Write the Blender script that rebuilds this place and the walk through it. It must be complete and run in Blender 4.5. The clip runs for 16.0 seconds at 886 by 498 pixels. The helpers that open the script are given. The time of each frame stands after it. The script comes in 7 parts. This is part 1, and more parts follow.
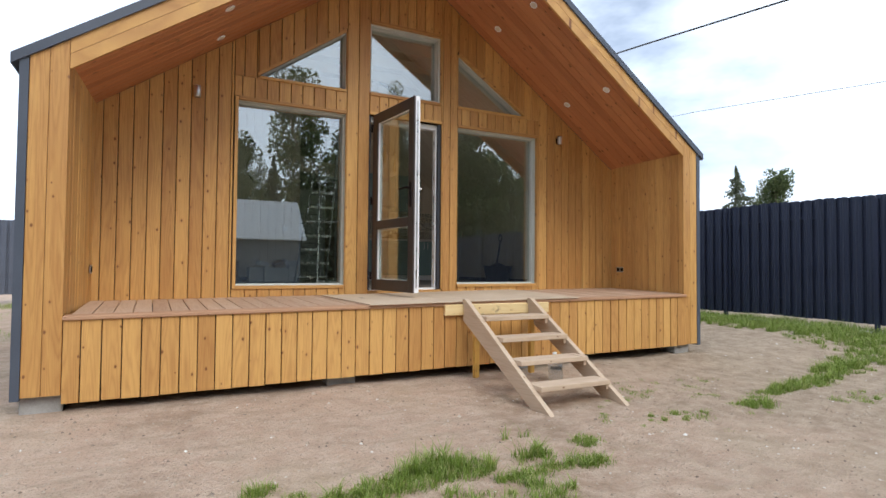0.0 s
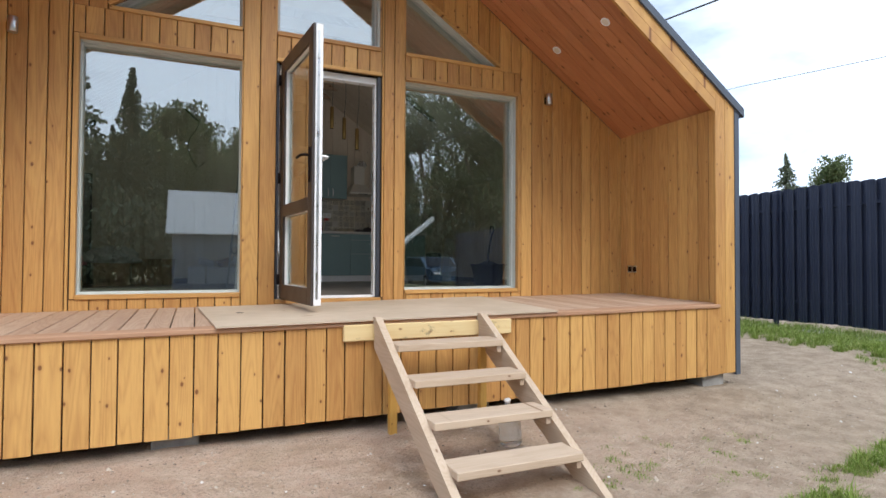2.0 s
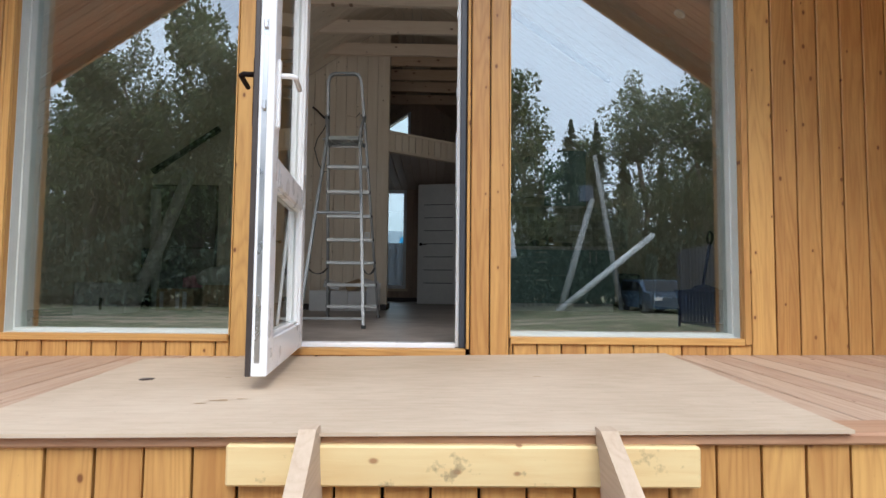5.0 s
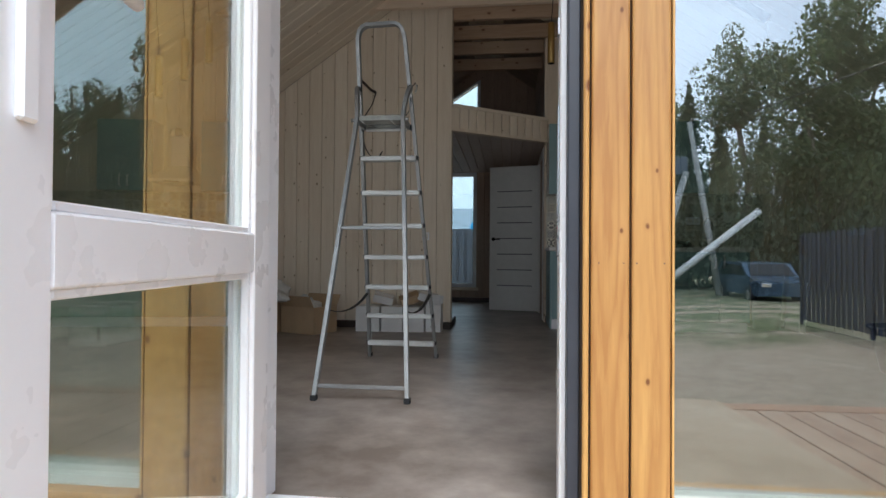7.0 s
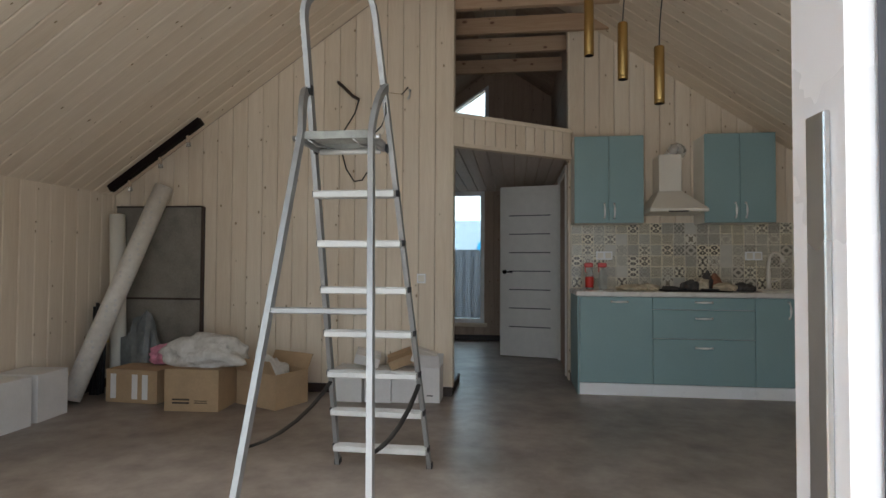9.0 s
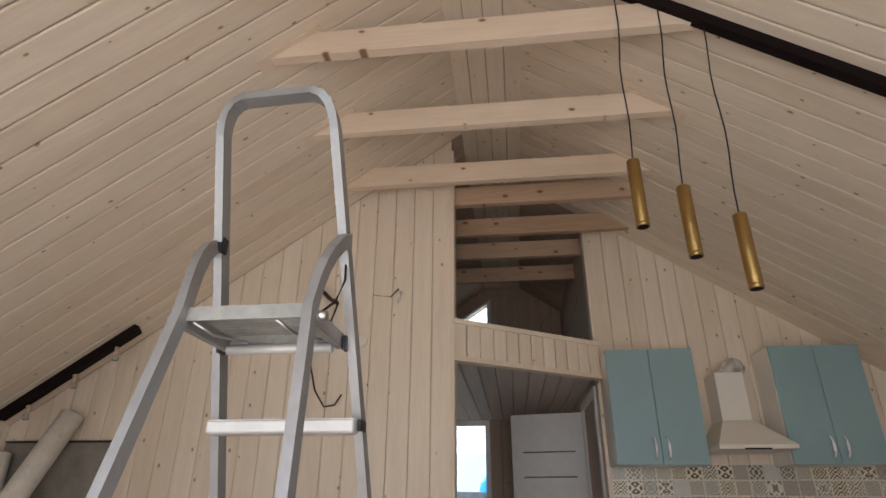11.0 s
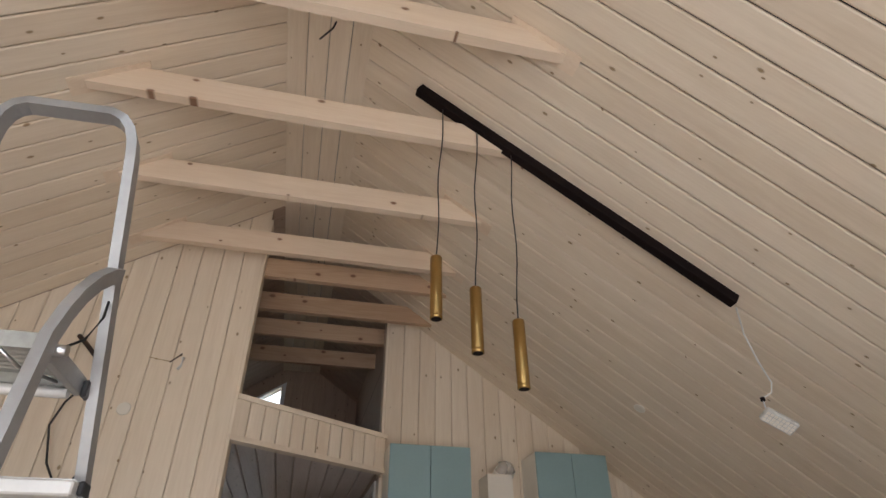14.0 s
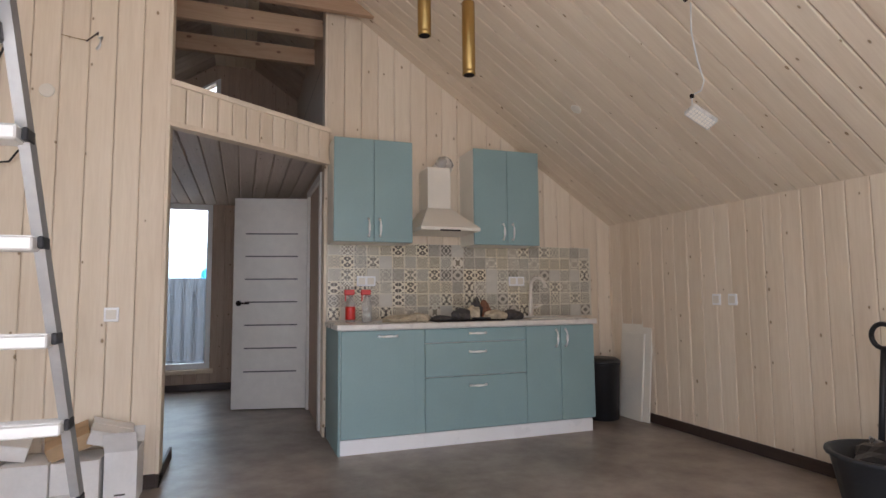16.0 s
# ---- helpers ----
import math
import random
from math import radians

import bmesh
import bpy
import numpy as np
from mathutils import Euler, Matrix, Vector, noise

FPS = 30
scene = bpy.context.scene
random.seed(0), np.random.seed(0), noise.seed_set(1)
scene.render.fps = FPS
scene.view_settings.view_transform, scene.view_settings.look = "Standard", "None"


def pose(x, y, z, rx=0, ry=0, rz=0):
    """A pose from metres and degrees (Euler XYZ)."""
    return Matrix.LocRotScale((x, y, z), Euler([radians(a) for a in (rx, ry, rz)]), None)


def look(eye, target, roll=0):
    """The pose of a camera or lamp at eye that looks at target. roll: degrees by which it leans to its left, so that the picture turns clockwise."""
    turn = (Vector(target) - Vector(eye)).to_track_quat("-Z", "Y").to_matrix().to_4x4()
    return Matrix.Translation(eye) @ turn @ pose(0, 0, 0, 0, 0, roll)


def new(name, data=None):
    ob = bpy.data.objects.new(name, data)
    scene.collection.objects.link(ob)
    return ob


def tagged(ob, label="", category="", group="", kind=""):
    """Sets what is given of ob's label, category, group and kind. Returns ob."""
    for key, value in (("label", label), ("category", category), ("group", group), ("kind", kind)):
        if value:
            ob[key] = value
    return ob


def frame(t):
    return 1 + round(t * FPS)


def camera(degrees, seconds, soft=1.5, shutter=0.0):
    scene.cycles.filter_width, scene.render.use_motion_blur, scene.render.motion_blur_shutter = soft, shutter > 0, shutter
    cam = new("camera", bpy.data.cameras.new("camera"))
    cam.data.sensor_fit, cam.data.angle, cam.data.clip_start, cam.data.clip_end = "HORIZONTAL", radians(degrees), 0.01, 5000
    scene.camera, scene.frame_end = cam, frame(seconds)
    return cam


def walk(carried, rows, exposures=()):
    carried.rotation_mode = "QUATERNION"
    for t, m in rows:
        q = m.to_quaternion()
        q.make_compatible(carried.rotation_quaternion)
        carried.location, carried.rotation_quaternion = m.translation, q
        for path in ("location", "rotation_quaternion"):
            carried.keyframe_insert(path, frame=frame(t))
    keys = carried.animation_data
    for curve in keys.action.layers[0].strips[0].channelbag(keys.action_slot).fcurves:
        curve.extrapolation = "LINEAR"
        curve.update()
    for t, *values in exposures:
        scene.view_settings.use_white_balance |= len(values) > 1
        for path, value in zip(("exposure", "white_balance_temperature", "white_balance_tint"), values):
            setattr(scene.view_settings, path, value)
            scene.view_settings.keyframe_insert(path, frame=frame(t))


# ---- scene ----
cam = camera(76.5, 16.0)
PATH = [
    (0, (-3.233, -6.288, 1.157), (-2.311, -4.515, 1.218), 0.5),
    (0.5, (-2.896, -5.962, 1.179), (-2.013, -4.168, 1.239), 0.4),
    (1, (-2.445, -5.602, 1.177), (-1.612, -3.784, 1.226), 0.4),
    (1.5, (-2.003, -5.347, 1.174), (-1.199, -3.516, 1.224), 0.4),
    (2, (-1.585, -5.073, 1.196), (-0.782, -3.242, 1.243), 0.3),
    (2.5, (-1.158, -4.794, 1.212), (-0.4, -2.945, 1.273), 0.5),
    (3, (-0.775, -4.452, 1.174), (-0.081, -2.578, 1.243), 0.6),
    (3.5, (-0.589, -4.097, 1.192), (0.049, -2.203, 1.268), 0.6),
    (4, (-0.328, -3.773, 1.223), (0.031, -1.809, 1.338), 0.4),
    (4.5, (-0.178, -3.402, 1.16), (-0.037, -1.413, 1.307), 0.4),
    (5, (-0.174, -2.989, 1.209), (-0.14, -0.993, 1.331), 0.6),
    (5.2, (-0.178, -2.819, 1.181), (-0.219, -0.823, 1.31), 0.6),
    (6, (-0.188, -2.245, 1.320), (-0.310, -0.252, 1.405), 0.5),
    (6.6, (-0.193, -1.815, 1.525), (-0.378, 0.175, 1.573), 0.5),
    (7, (-0.196, -1.520, 1.622), (-0.422, 0.466, 1.645), 0.4),
    (7.3, (-0.195, -1.285, 1.640), (-0.441, 0.699, 1.652), 0.4),
    (7.5, (-0.182, -1.109, 1.653), (-0.432, 0.876, 1.687), 0.2),
    (8, (-0.185, -0.815, 1.849), (-0.435, 1.169, 1.884), 0.3),
    (8.2, (-0.198, -0.719, 1.876), (-0.449, 1.265, 1.91), 0.3),
    (10.3, (-0.367, 0.308, 2.026), (-0.618, 2.25, 2.432), 0.3),
    (10.5, (-0.377, 0.413, 2.035), (-0.626, 2.326, 2.565), 0.3),
    (11, (-0.41, 0.685, 2.078), (-0.632, 2.493, 2.902), 0.3),
    (11.5, (-0.435, 0.741, 2.1), (-0.586, 2.48, 3.075), 0.4),
    (12, (-0.428, 0.736, 2.104), (-0.513, 2.369, 3.255), 0.3),
    (12.5, (-0.403, 0.728, 2.094), (-0.405, 2.316, 3.31), 0.2),
    (13, (-0.371, 0.706, 2.079), (-0.252, 2.283, 3.303), -0.1),
    (13.5, (-0.358, 0.68, 2.049), (-0.093, 2.251, 3.258), -0.4),
    (14, (-0.344, 0.674, 2.017), (0.051, 2.293, 3.122), -0.3),
    (14.5, (-0.348, 0.675, 1.993), (0.165, 2.394, 2.876), -0.4),
    (15, (-0.35, 0.677, 1.975), (0.24, 2.488, 2.585), -0.5),
    (15.5, (-0.35, 0.688, 1.954), (0.287, 2.542, 2.352), -0.4),
    (16, (-0.35, 0.698, 1.912), (0.318, 2.576, 2.077), -0.5),
]
walk(cam, [(t, look(eye, target, roll)) for t, eye, target, roll in PATH],
     exposures=[(0, -0.08, 6250, 10), (2.0, 0.12, 6100, 10), (3.0, 0.25, 6000, 10), (5.2, 0.30, 5900, 10), (7.3, 0.72, 5800, 8), (8.2, 1.06, 5900, 7), (10.3, 2.05, 6200, 14), (12.5, 2.10, 6350, 18), (14.5, 2.18, 6200, 15), (16, 2.48, 6150, 19)])

# ---- world and sun ----
SUN_EL, SUN_AZ = 46, 170   # degrees; azimuth clockwise from +y
world = bpy.data.worlds.new("sky")
scene.world = world
world.use_nodes = True
wn, wl = world.node_tree.nodes, world.node_tree.links
wn.clear()
sky = wn.new("ShaderNodeTexSky")
sky.sky_type = "NISHITA"
sky.sun_disc = False
sky.sun_elevation, sky.sun_rotation = radians(SUN_EL), radians(SUN_AZ)
sky.air_density, sky.dust_density, sky.ozone_density = 1.0, 1.5, 1.0
wtc = wn.new("ShaderNodeTexCoord")
wmap = wn.new("ShaderNodeMapping")
wmap.inputs["Scale"].default_value = (1.3, 1.3, 3.0)
cloud = wn.new("ShaderNodeTexNoise")
cloud.inputs["Scale"].default_value = 1.6
cloud.inputs["Detail"].default_value = 6
cloud.inputs["Roughness"].default_value = 0.55
cramp = wn.new("ShaderNodeMapRange")
cramp.inputs[1].default_value, cramp.inputs[2].default_value = 0.24, 0.50
wmix = wn.new("ShaderNodeMix")
wmix.data_type = "RGBA"
wmix.inputs[7].default_value = (9.9, 11.1, 12.8, 1)
bg = wn.new("ShaderNodeBackground")
bg.inputs["Strength"].default_value = 0.135
wo = wn.new("ShaderNodeOutputWorld")
wl.new(wtc.outputs["Generated"], wmap.inputs["Vector"])
wl.new(wmap.outputs[0], cloud.inputs["Vector"])
wl.new(cloud.outputs[0], cramp.inputs[0])
wl.new(cramp.outputs[0], wmix.inputs[0])
wl.new(sky.outputs[0], wmix.inputs[6])
wl.new(wmix.outputs[2], bg.inputs["Color"])
wl.new(bg.outputs[0], wo.inputs["Surface"])

sun = new("sun", bpy.data.lights.new("sun", "SUN"))
sun.data.energy, sun.data.angle, sun.data.color = 1.9, radians(28), (1.0, 0.91, 0.78)
_a, _e = radians(SUN_AZ), radians(SUN_EL)
sun.matrix_world = look((0, 0, 0), (-math.sin(_a) * math.cos(_e), -math.cos(_a) * math.cos(_e), -math.sin(_e)))

def sky_lamp(name, x0, x1, z0, z1, y, watts, inward=1):
    """Daylight entering by an opening."""
    l = new(name, bpy.data.lights.new(name, "AREA"))
    l.data.shape, l.data.size, l.data.size_y = "RECTANGLE", x1 - x0, z1 - z0
    l.data.energy, l.data.color = watts, (0.95, 0.98, 1.0)
    c = ((x0 + x1) / 2, y, (z0 + z1) / 2)
    l.matrix_world = look(c, (c[0], c[1] + inward, c[2]))
    return l


LAMP = 1.8   # watts a square metre of opening
for nm, a, b, c, d in (("daylight_1", -2.40, -1.28, 0.98, 2.88), ("daylight_2", 0.29, 1.45, 0.98, 2.90), ("daylight_3", -0.88, -0.08, 0.92, 2.88), ("daylight_4", -0.90, -0.06, 3.28, 4.0)):
    sky_lamp(nm, a, b, c, d, 0.205, LAMP * (b - a) * (d - c))

# ---- materials ----
class Nodes:
    """Small helper to wire a material."""

    def __init__(self, name):
        self.mat = bpy.data.materials.new(name)
        self.mat.use_nodes = True
        self.t = self.mat.node_tree
        self.bsdf = self.t.nodes["Principled BSDF"]

    def add(self, kind, **inputs):
        n = self.t.nodes.new(kind)
        for k, v in inputs.items():
            self.set(n, k.replace("_", " "), v)
        return n

    def set(self, n, k, v):
        sock = n.inputs[int(k)] if k.isdigit() else n.inputs[k]
        if isinstance(v, bpy.types.NodeSocket):
            self.t.links.new(v, sock)
        else:
            sock.default_value = v

    def coords(self, scale=(1, 1, 1), rot=(0, 0, 0), vary=0.0, source="Object"):
        tc = self.add("ShaderNodeTexCoord")
        v = tc.outputs[source]
        if vary:
            info = self.add("ShaderNodeObjectInfo")
            m = self.add("ShaderNodeMath")
            m.operation = "MULTIPLY"
            self.set(m, "0", info.outputs["Random"])
            self.set(m, "1", vary)
            a = self.add("ShaderNodeVectorMath")
            self.set(a, "0", v)
            self.set(a, "1", m.outputs[0])
            v = a.outputs[0]
        mp = self.add("ShaderNodeMapping")
        self.set(mp, "Vector", v)
        mp.inputs["Scale"].default_value = scale
        mp.inputs["Rotation"].default_value = [radians(r) for r in rot]
        return mp.outputs[0]

    def noise(self, vec, scale, detail=4, rough=0.55):
        n = self.add("ShaderNodeTexNoise", Vector=vec, Scale=scale, Detail=detail, Roughness=rough)
        return n.outputs[0]

    def ramp(self, fac, *stops):
        r = self.add("ShaderNodeValToRGB")
        self.set(r, "Fac", fac)
        el = r.color_ramp.elements
        while len(el) < len(stops):
            el.new(0.5)
        for e, (p, c) in zip(el, stops):
            e.position = p
            e.color = (*c, 1) if len(c) == 3 else c
        return r.outputs[0]

    def rng(self, v, a, b, c, d):
        r = self.add("ShaderNodeMapRange")
        for i, x in enumerate((v, a, b, c, d)):
            self.set(r, str(i), x)
        return r.outputs[0]

    def mix(self, fac, a, b, mode="MIX"):
        m = self.add("ShaderNodeMix")
        m.data_type, m.blend_type = "RGBA", mode
        for i, x in ((0, fac), (6, a), (7, b)):
            if not isinstance(x, bpy.types.NodeSocket) and i:
                x = (*x, 1)
            self.set(m, str(i), x)
        return m.outputs[2]

    def math(self, op, a, b):
        m = self.add("ShaderNodeMath")
        m.operation = op
        self.set(m, "0", a)
        self.set(m, "1", b)
        return m.outputs[0]

    def bump(self, height, strength=0.3, dist=0.01):
        b = self.add("ShaderNodeBump", Height=height, Strength=strength, Distance=dist)
        self.set(self.bsdf, "Normal", b.outputs[0])

    def done(self, color=None, rough=None, metal=None, spec=None):
        for k, v in (("Base Color", color), ("Roughness", rough), ("Metallic", metal), ("Specular IOR Level", spec)):
            if v is not None:
                if k == "Base Color" and not isinstance(v, bpy.types.NodeSocket):
                    v = (*v, 1)
                self.set(self.bsdf, k, v)
        return self.mat


AX = {"z": (14, 14, 1.0), "e": (14, 14, 1.0), "y": (14, 1.0, 14), "x": (1.0, 14, 14), "s": (1.0, 14, 1.0)}
# knots lie in the plane of the boards: front-facing, side-facing, flat, lengthwise and sloping
KN = {"z": ((8, 8, 5.0), (0, 2)), "e": ((8, 8, 5.0), (1, 2)), "y": ((8, 5.0, 8), (0, 1)), "x": ((5.0, 8, 8), (0, 2)), "s": ((5.0, 8, 5.0), (0, 1))}


def wood(name, light, dark, knot, axis="z", rough=0.55, spread=0.5, knots=0.13, grain=0.5, island=False, rings=0.16, share=0.55, stain=None):
    n = Nodes(name)
    v = n.coords(AX[axis], vary=37.0)
    big = n.noise(v, 1.3, 3)
    fine = n.noise(v, 6.0, 6, 0.65)
    f = n.math("ADD", n.math("MULTIPLY", big, 1 - grain), n.math("MULTIPLY", fine, grain))
    if island:
        rnd = n.add("ShaderNodeNewGeometry").outputs["Random Per Island"]
    else:
        rnd = n.add("ShaderNodeObjectInfo").outputs["Random"]
    slow = n.noise(v, 0.55, 1)
    band = n.math("FRACT", n.math("ADD", n.math("MULTIPLY", slow, 16.0), n.math("MULTIPLY", fine, 0.5)), 0.0)
    ring = n.rng(n.math("ABSOLUTE", n.math("SUBTRACT", band, 0.5), 0.0), 0.0, 0.5, 0.0, 1.0)
    f = n.math("SUBTRACT", f, n.math("MULTIPLY", n.math("MULTIPLY", ring, ring), rings))
    f2 = n.math("ADD", n.math("ADD", f, rings * 0.4), n.rng(rnd, 0, 1, -spread / 2, spread / 2))
    col = n.ramp(f2, (0.25, dark), (0.72, light))
    cells, (iu, iv) = KN[axis]
    sep = n.add("ShaderNodeSeparateXYZ", Vector=n.coords(cells, vary=53.0))
    kv = n.add("ShaderNodeCombineXYZ", X=sep.outputs[iu], Y=n.math("ADD", sep.outputs[iv], n.math("MULTIPLY", rnd, 91.0))).outputs[0]
    wob = n.noise(kv, 2.0, 2)
    vor = n.add("ShaderNodeTexVoronoi", Scale=1.0, Randomness=1.0)
    vor.voronoi_dimensions = "2D"
    n.set(vor, "Vector", kv)
    d = n.math("ADD", vor.outputs["Distance"], n.rng(wob, 0, 1, -0.05, 0.05))
    keep = n.add("ShaderNodeSeparateColor", Color=vor.outputs["Color"])
    size = n.rng(keep.outputs[1], 0, 1, 0.45 * knots, 1.15 * knots)
    r = n.math("MULTIPLY", n.math("GREATER_THAN", keep.outputs[0], share), size)
    k = n.rng(d, n.math("MULTIPLY", r, 0.45), r, 1.0, 0.0)
    halo = n.rng(d, 0.0, n.math("ADD", n.math("MULTIPLY", r, 2.2), 0.001), 0.45, 0.0)
    col = n.mix(halo, col, dark)
    col = n.mix(k, col, knot)
    if stain:
        col = n.mix(n.rng(n.noise(n.coords(vary=5.0), 11.0, 5, 0.65), 0.60, 0.68, 0.0, 0.75), col, stain)
    n.bump(n.math("SUBTRACT", f, n.math("MULTIPLY", k, 0.3)), 0.25, 0.004)
    return n.done(col, n.rng(fine, 0.2, 0.8, rough - 0.12, rough + 0.12))


STAIN_L, STAIN_D, STAIN_K = (0.67, 0.385, 0.122), (0.43, 0.205, 0.060), (0.20, 0.075, 0.022)
PALE_L, PALE_D, PALE_K = (0.83, 0.72, 0.58), (0.69, 0.57, 0.43), (0.32, 0.22, 0.12)
m_stain = {a: wood("stained_larch_" + a, STAIN_L, STAIN_D, STAIN_K, a, 0.5, 0.34, 0.085, share=0.56) for a in "zeys"}
m_stain_x = wood("stained_larch_x", STAIN_L, STAIN_D, STAIN_K, "x", 0.5, 0.34, 0.09, share=0.56)
m_soffit = wood("stained_larch_soffit", (0.52, 0.235, 0.075), (0.40, 0.155, 0.042), STAIN_K, "s", 0.45)
m_pale = {a: wood("whitewashed_pine_" + a, PALE_L, PALE_D, PALE_K, a, 0.6, 0.28, 0.075, rings=0.06, share=0.72) for a in "zeysx"}
m_pale_isl = wood("whitewashed_pine_slope", PALE_L, PALE_D, PALE_K, "s", 0.6, 0.28, 0.066, island=True, rings=0.06, share=0.62)
m_pale_isl_y = wood("whitewashed_pine_flat", PALE_L, PALE_D, PALE_K, "y", 0.6, 0.28, 0.066, island=True, rings=0.06, share=0.62)
m_beam = wood("pine_beam", (0.83, 0.69, 0.54), (0.70, 0.54, 0.39), (0.26, 0.14, 0.08), "x", 0.6, 0.25, 0.11, rings=0.06, share=0.74)
# loft beams and slope: darker and browner than those of the room
m_loft_beam = wood("brown_loft_beam", (0.56, 0.40, 0.27), (0.44, 0.29, 0.18), (0.20, 0.10, 0.06), "x", 0.65, 0.25, 0.14)
m_loft_slope = wood("brown_loft_slope", (0.50, 0.39, 0.30), (0.38, 0.28, 0.21), (0.18, 0.10, 0.06), "s", 0.65, 0.25, 0.10, island=True)
# pine with the low light of hall and loft darkened into its colour
m_shaded_pine = wood("pine_darkened_for_shade", (0.58, 0.45, 0.35), (0.45, 0.33, 0.25), (0.20, 0.12, 0.07), "z", 0.65, 0.25, 0.07)
m_deck = wood("weathered_deck", (0.57, 0.41, 0.29), (0.41, 0.26, 0.17), (0.18, 0.09, 0.05), "y", 0.7, 0.35, 0.05)
m_deck_x = wood("deck_nosing", (0.50, 0.30, 0.18), (0.38, 0.20, 0.11), (0.18, 0.09, 0.05), "x", 0.7, 0.3, 0.05)
m_raw = {a: wood("raw_spruce_" + a, (0.60, 0.47, 0.345), (0.47, 0.345, 0.235), (0.24, 0.14, 0.08), a, 0.7, 0.25, 0.06) for a in "xys"}
m_fresh = wood("fresh_spruce", (0.80, 0.64, 0.34), (0.72, 0.52, 0.25), (0.40, 0.22, 0.10), "x", 0.6, 0.2, 0.08, stain=(0.30, 0.22, 0.12))
m_yellow = wood("yellow_stained_post", (0.62, 0.36, 0.08), (0.48, 0.25, 0.05), (0.22, 0.10, 0.02), "z", 0.6, 0.2, 0.06)


def thin_leaf(n, color, through_it=0.45):
    """Leaf shader: half of the light passes through the blade."""
    bsdf = n.bsdf
    n.done(color, 0.6)
    tl = n.add("ShaderNodeBsdfTranslucent", Color=color)
    mx_ = n.add("ShaderNodeMixShader")
    n.set(mx_, "0", through_it); n.set(mx_, "1", bsdf.outputs[0]); n.set(mx_, "2", tl.outputs[0])
    n.t.links.new(mx_.outputs[0], n.t.nodes["Material Output"].inputs["Surface"])
    return n.mat


def plain(name, color, rough=0.5, metal=0.0, var=0.12, scale=6.0, bump=0.1, fine=60.0, dist=0.002, spec=None):
    n = Nodes(name)
    v = n.coords()
    a = n.noise(v, scale, 4)
    b = n.noise(v, fine, 3)
    lo = tuple(c * (1 - var) for c in color)
    hi = tuple(min(1, c * (1 + var)) for c in color)
    col = n.ramp(n.math("ADD", n.math("MULTIPLY", a, 0.7), n.math("MULTIPLY", b, 0.3)), (0.3, lo), (0.7, hi))
    if bump:
        n.bump(b, bump, dist)
    return n.done(col, n.rng(a, 0.3, 0.7, max(0.03, rough - 0.06), min(1, rough + 0.06)), metal, spec)


m_white = plain("white_pvc", (0.92, 0.92, 0.93), 0.3, var=0.012, bump=0.01)
m_winframe = plain("grey_green_pvc", (0.60, 0.62, 0.58), 0.4, var=0.08, bump=0.02)
m_brownpvc = plain("anthracite_pvc", (0.05, 0.038, 0.034), 0.4, var=0.2, bump=0.02)
m_seal = plain("dark_grey_pvc", (0.045, 0.05, 0.065), 0.45, var=0.1)
m_metal_clad = plain("dark_grey_metal", (0.075, 0.09, 0.12), 0.42, var=0.12, scale=2, bump=0.03)
m_fence = plain("anthracite_fence_steel", (0.020, 0.026, 0.050), 0.42, var=0.15, scale=2, bump=0.03)
m_black = plain("matt_black", (0.010, 0.0055, 0.0055), 0.65, var=0.2, spec=0.15)
m_blackplastic = plain("black_plastic", (0.018, 0.018, 0.02), 0.4, var=0.25)
m_steel = plain("brushed_steel", (0.62, 0.62, 0.62), 0.3, 1.0, var=0.1)
m_alu = plain("ladder_aluminium", (0.36, 0.36, 0.355), 0.45, 0.6, var=0.12, scale=9)
m_alu_w = plain("milky_aluminium", (0.66, 0.65, 0.62), 0.45, 0.3, var=0.1)
m_brass = plain("brushed_brass", (0.40, 0.26, 0.095), 0.36, 1.0, var=0.05, bump=0)
m_concrete = plain("concrete", (0.36, 0.35, 0.33), 0.85, var=0.25, scale=8, bump=0.5, dist=0.01)
m_baseb = plain("dark_baseboard", (0.045, 0.028, 0.022), 0.5, var=0.25)
m_palecore = plain("pale_wall_core", (0.22, 0.15, 0.09), 0.9)
m_wallcore = plain("wall_core", (0.06, 0.04, 0.025), 0.9)
m_plaster = plain("exterior_back_wall", (0.10, 0.11, 0.13), 0.5)

n = Nodes("window_glass")
fc = n.add("ShaderNodeLayerWeight", Blend=0.5)
p5 = n.math("POWER", fc.outputs["Facing"], 4.0)
refl = n.math("ADD", n.math("MULTIPLY", p5, 0.76), 0.24)
tr = n.add("ShaderNodeBsdfTransparent", Color=(0.78, 0.83, 0.80, 1))
gl = n.add("ShaderNodeBsdfGlossy", Roughness=0.0, Color=(1, 1, 1, 1))
mx = n.add("ShaderNodeMixShader")
n.set(mx, "0", refl); n.set(mx, "1", tr.outputs[0]); n.set(mx, "2", gl.outputs[0])
n.t.links.new(mx.outputs[0], n.t.nodes["Material Output"].inputs["Surface"])
m_glass = n.mat

# bare sandy soil with pinkish gravel and finer crumbs
n = Nodes("sandy_soil")
v = n.coords()
a, b, c = n.noise(v, 0.5, 5), n.noise(v, 6, 6, 0.7), n.noise(v, 60, 4, 0.7)
col = n.ramp(a, (0.34, (0.38, 0.265, 0.18)), (0.5, (0.57, 0.405, 0.295)), (0.64, (0.48, 0.37, 0.25)))
col = n.mix(n.rng(b, 0.42, 0.62, 0.0, 0.7), col, (0.66, 0.515, 0.395))
rut = n.noise(n.coords((1.0, 3.0, 1), (0, 0, 25)), 2.2, 6, 0.7)
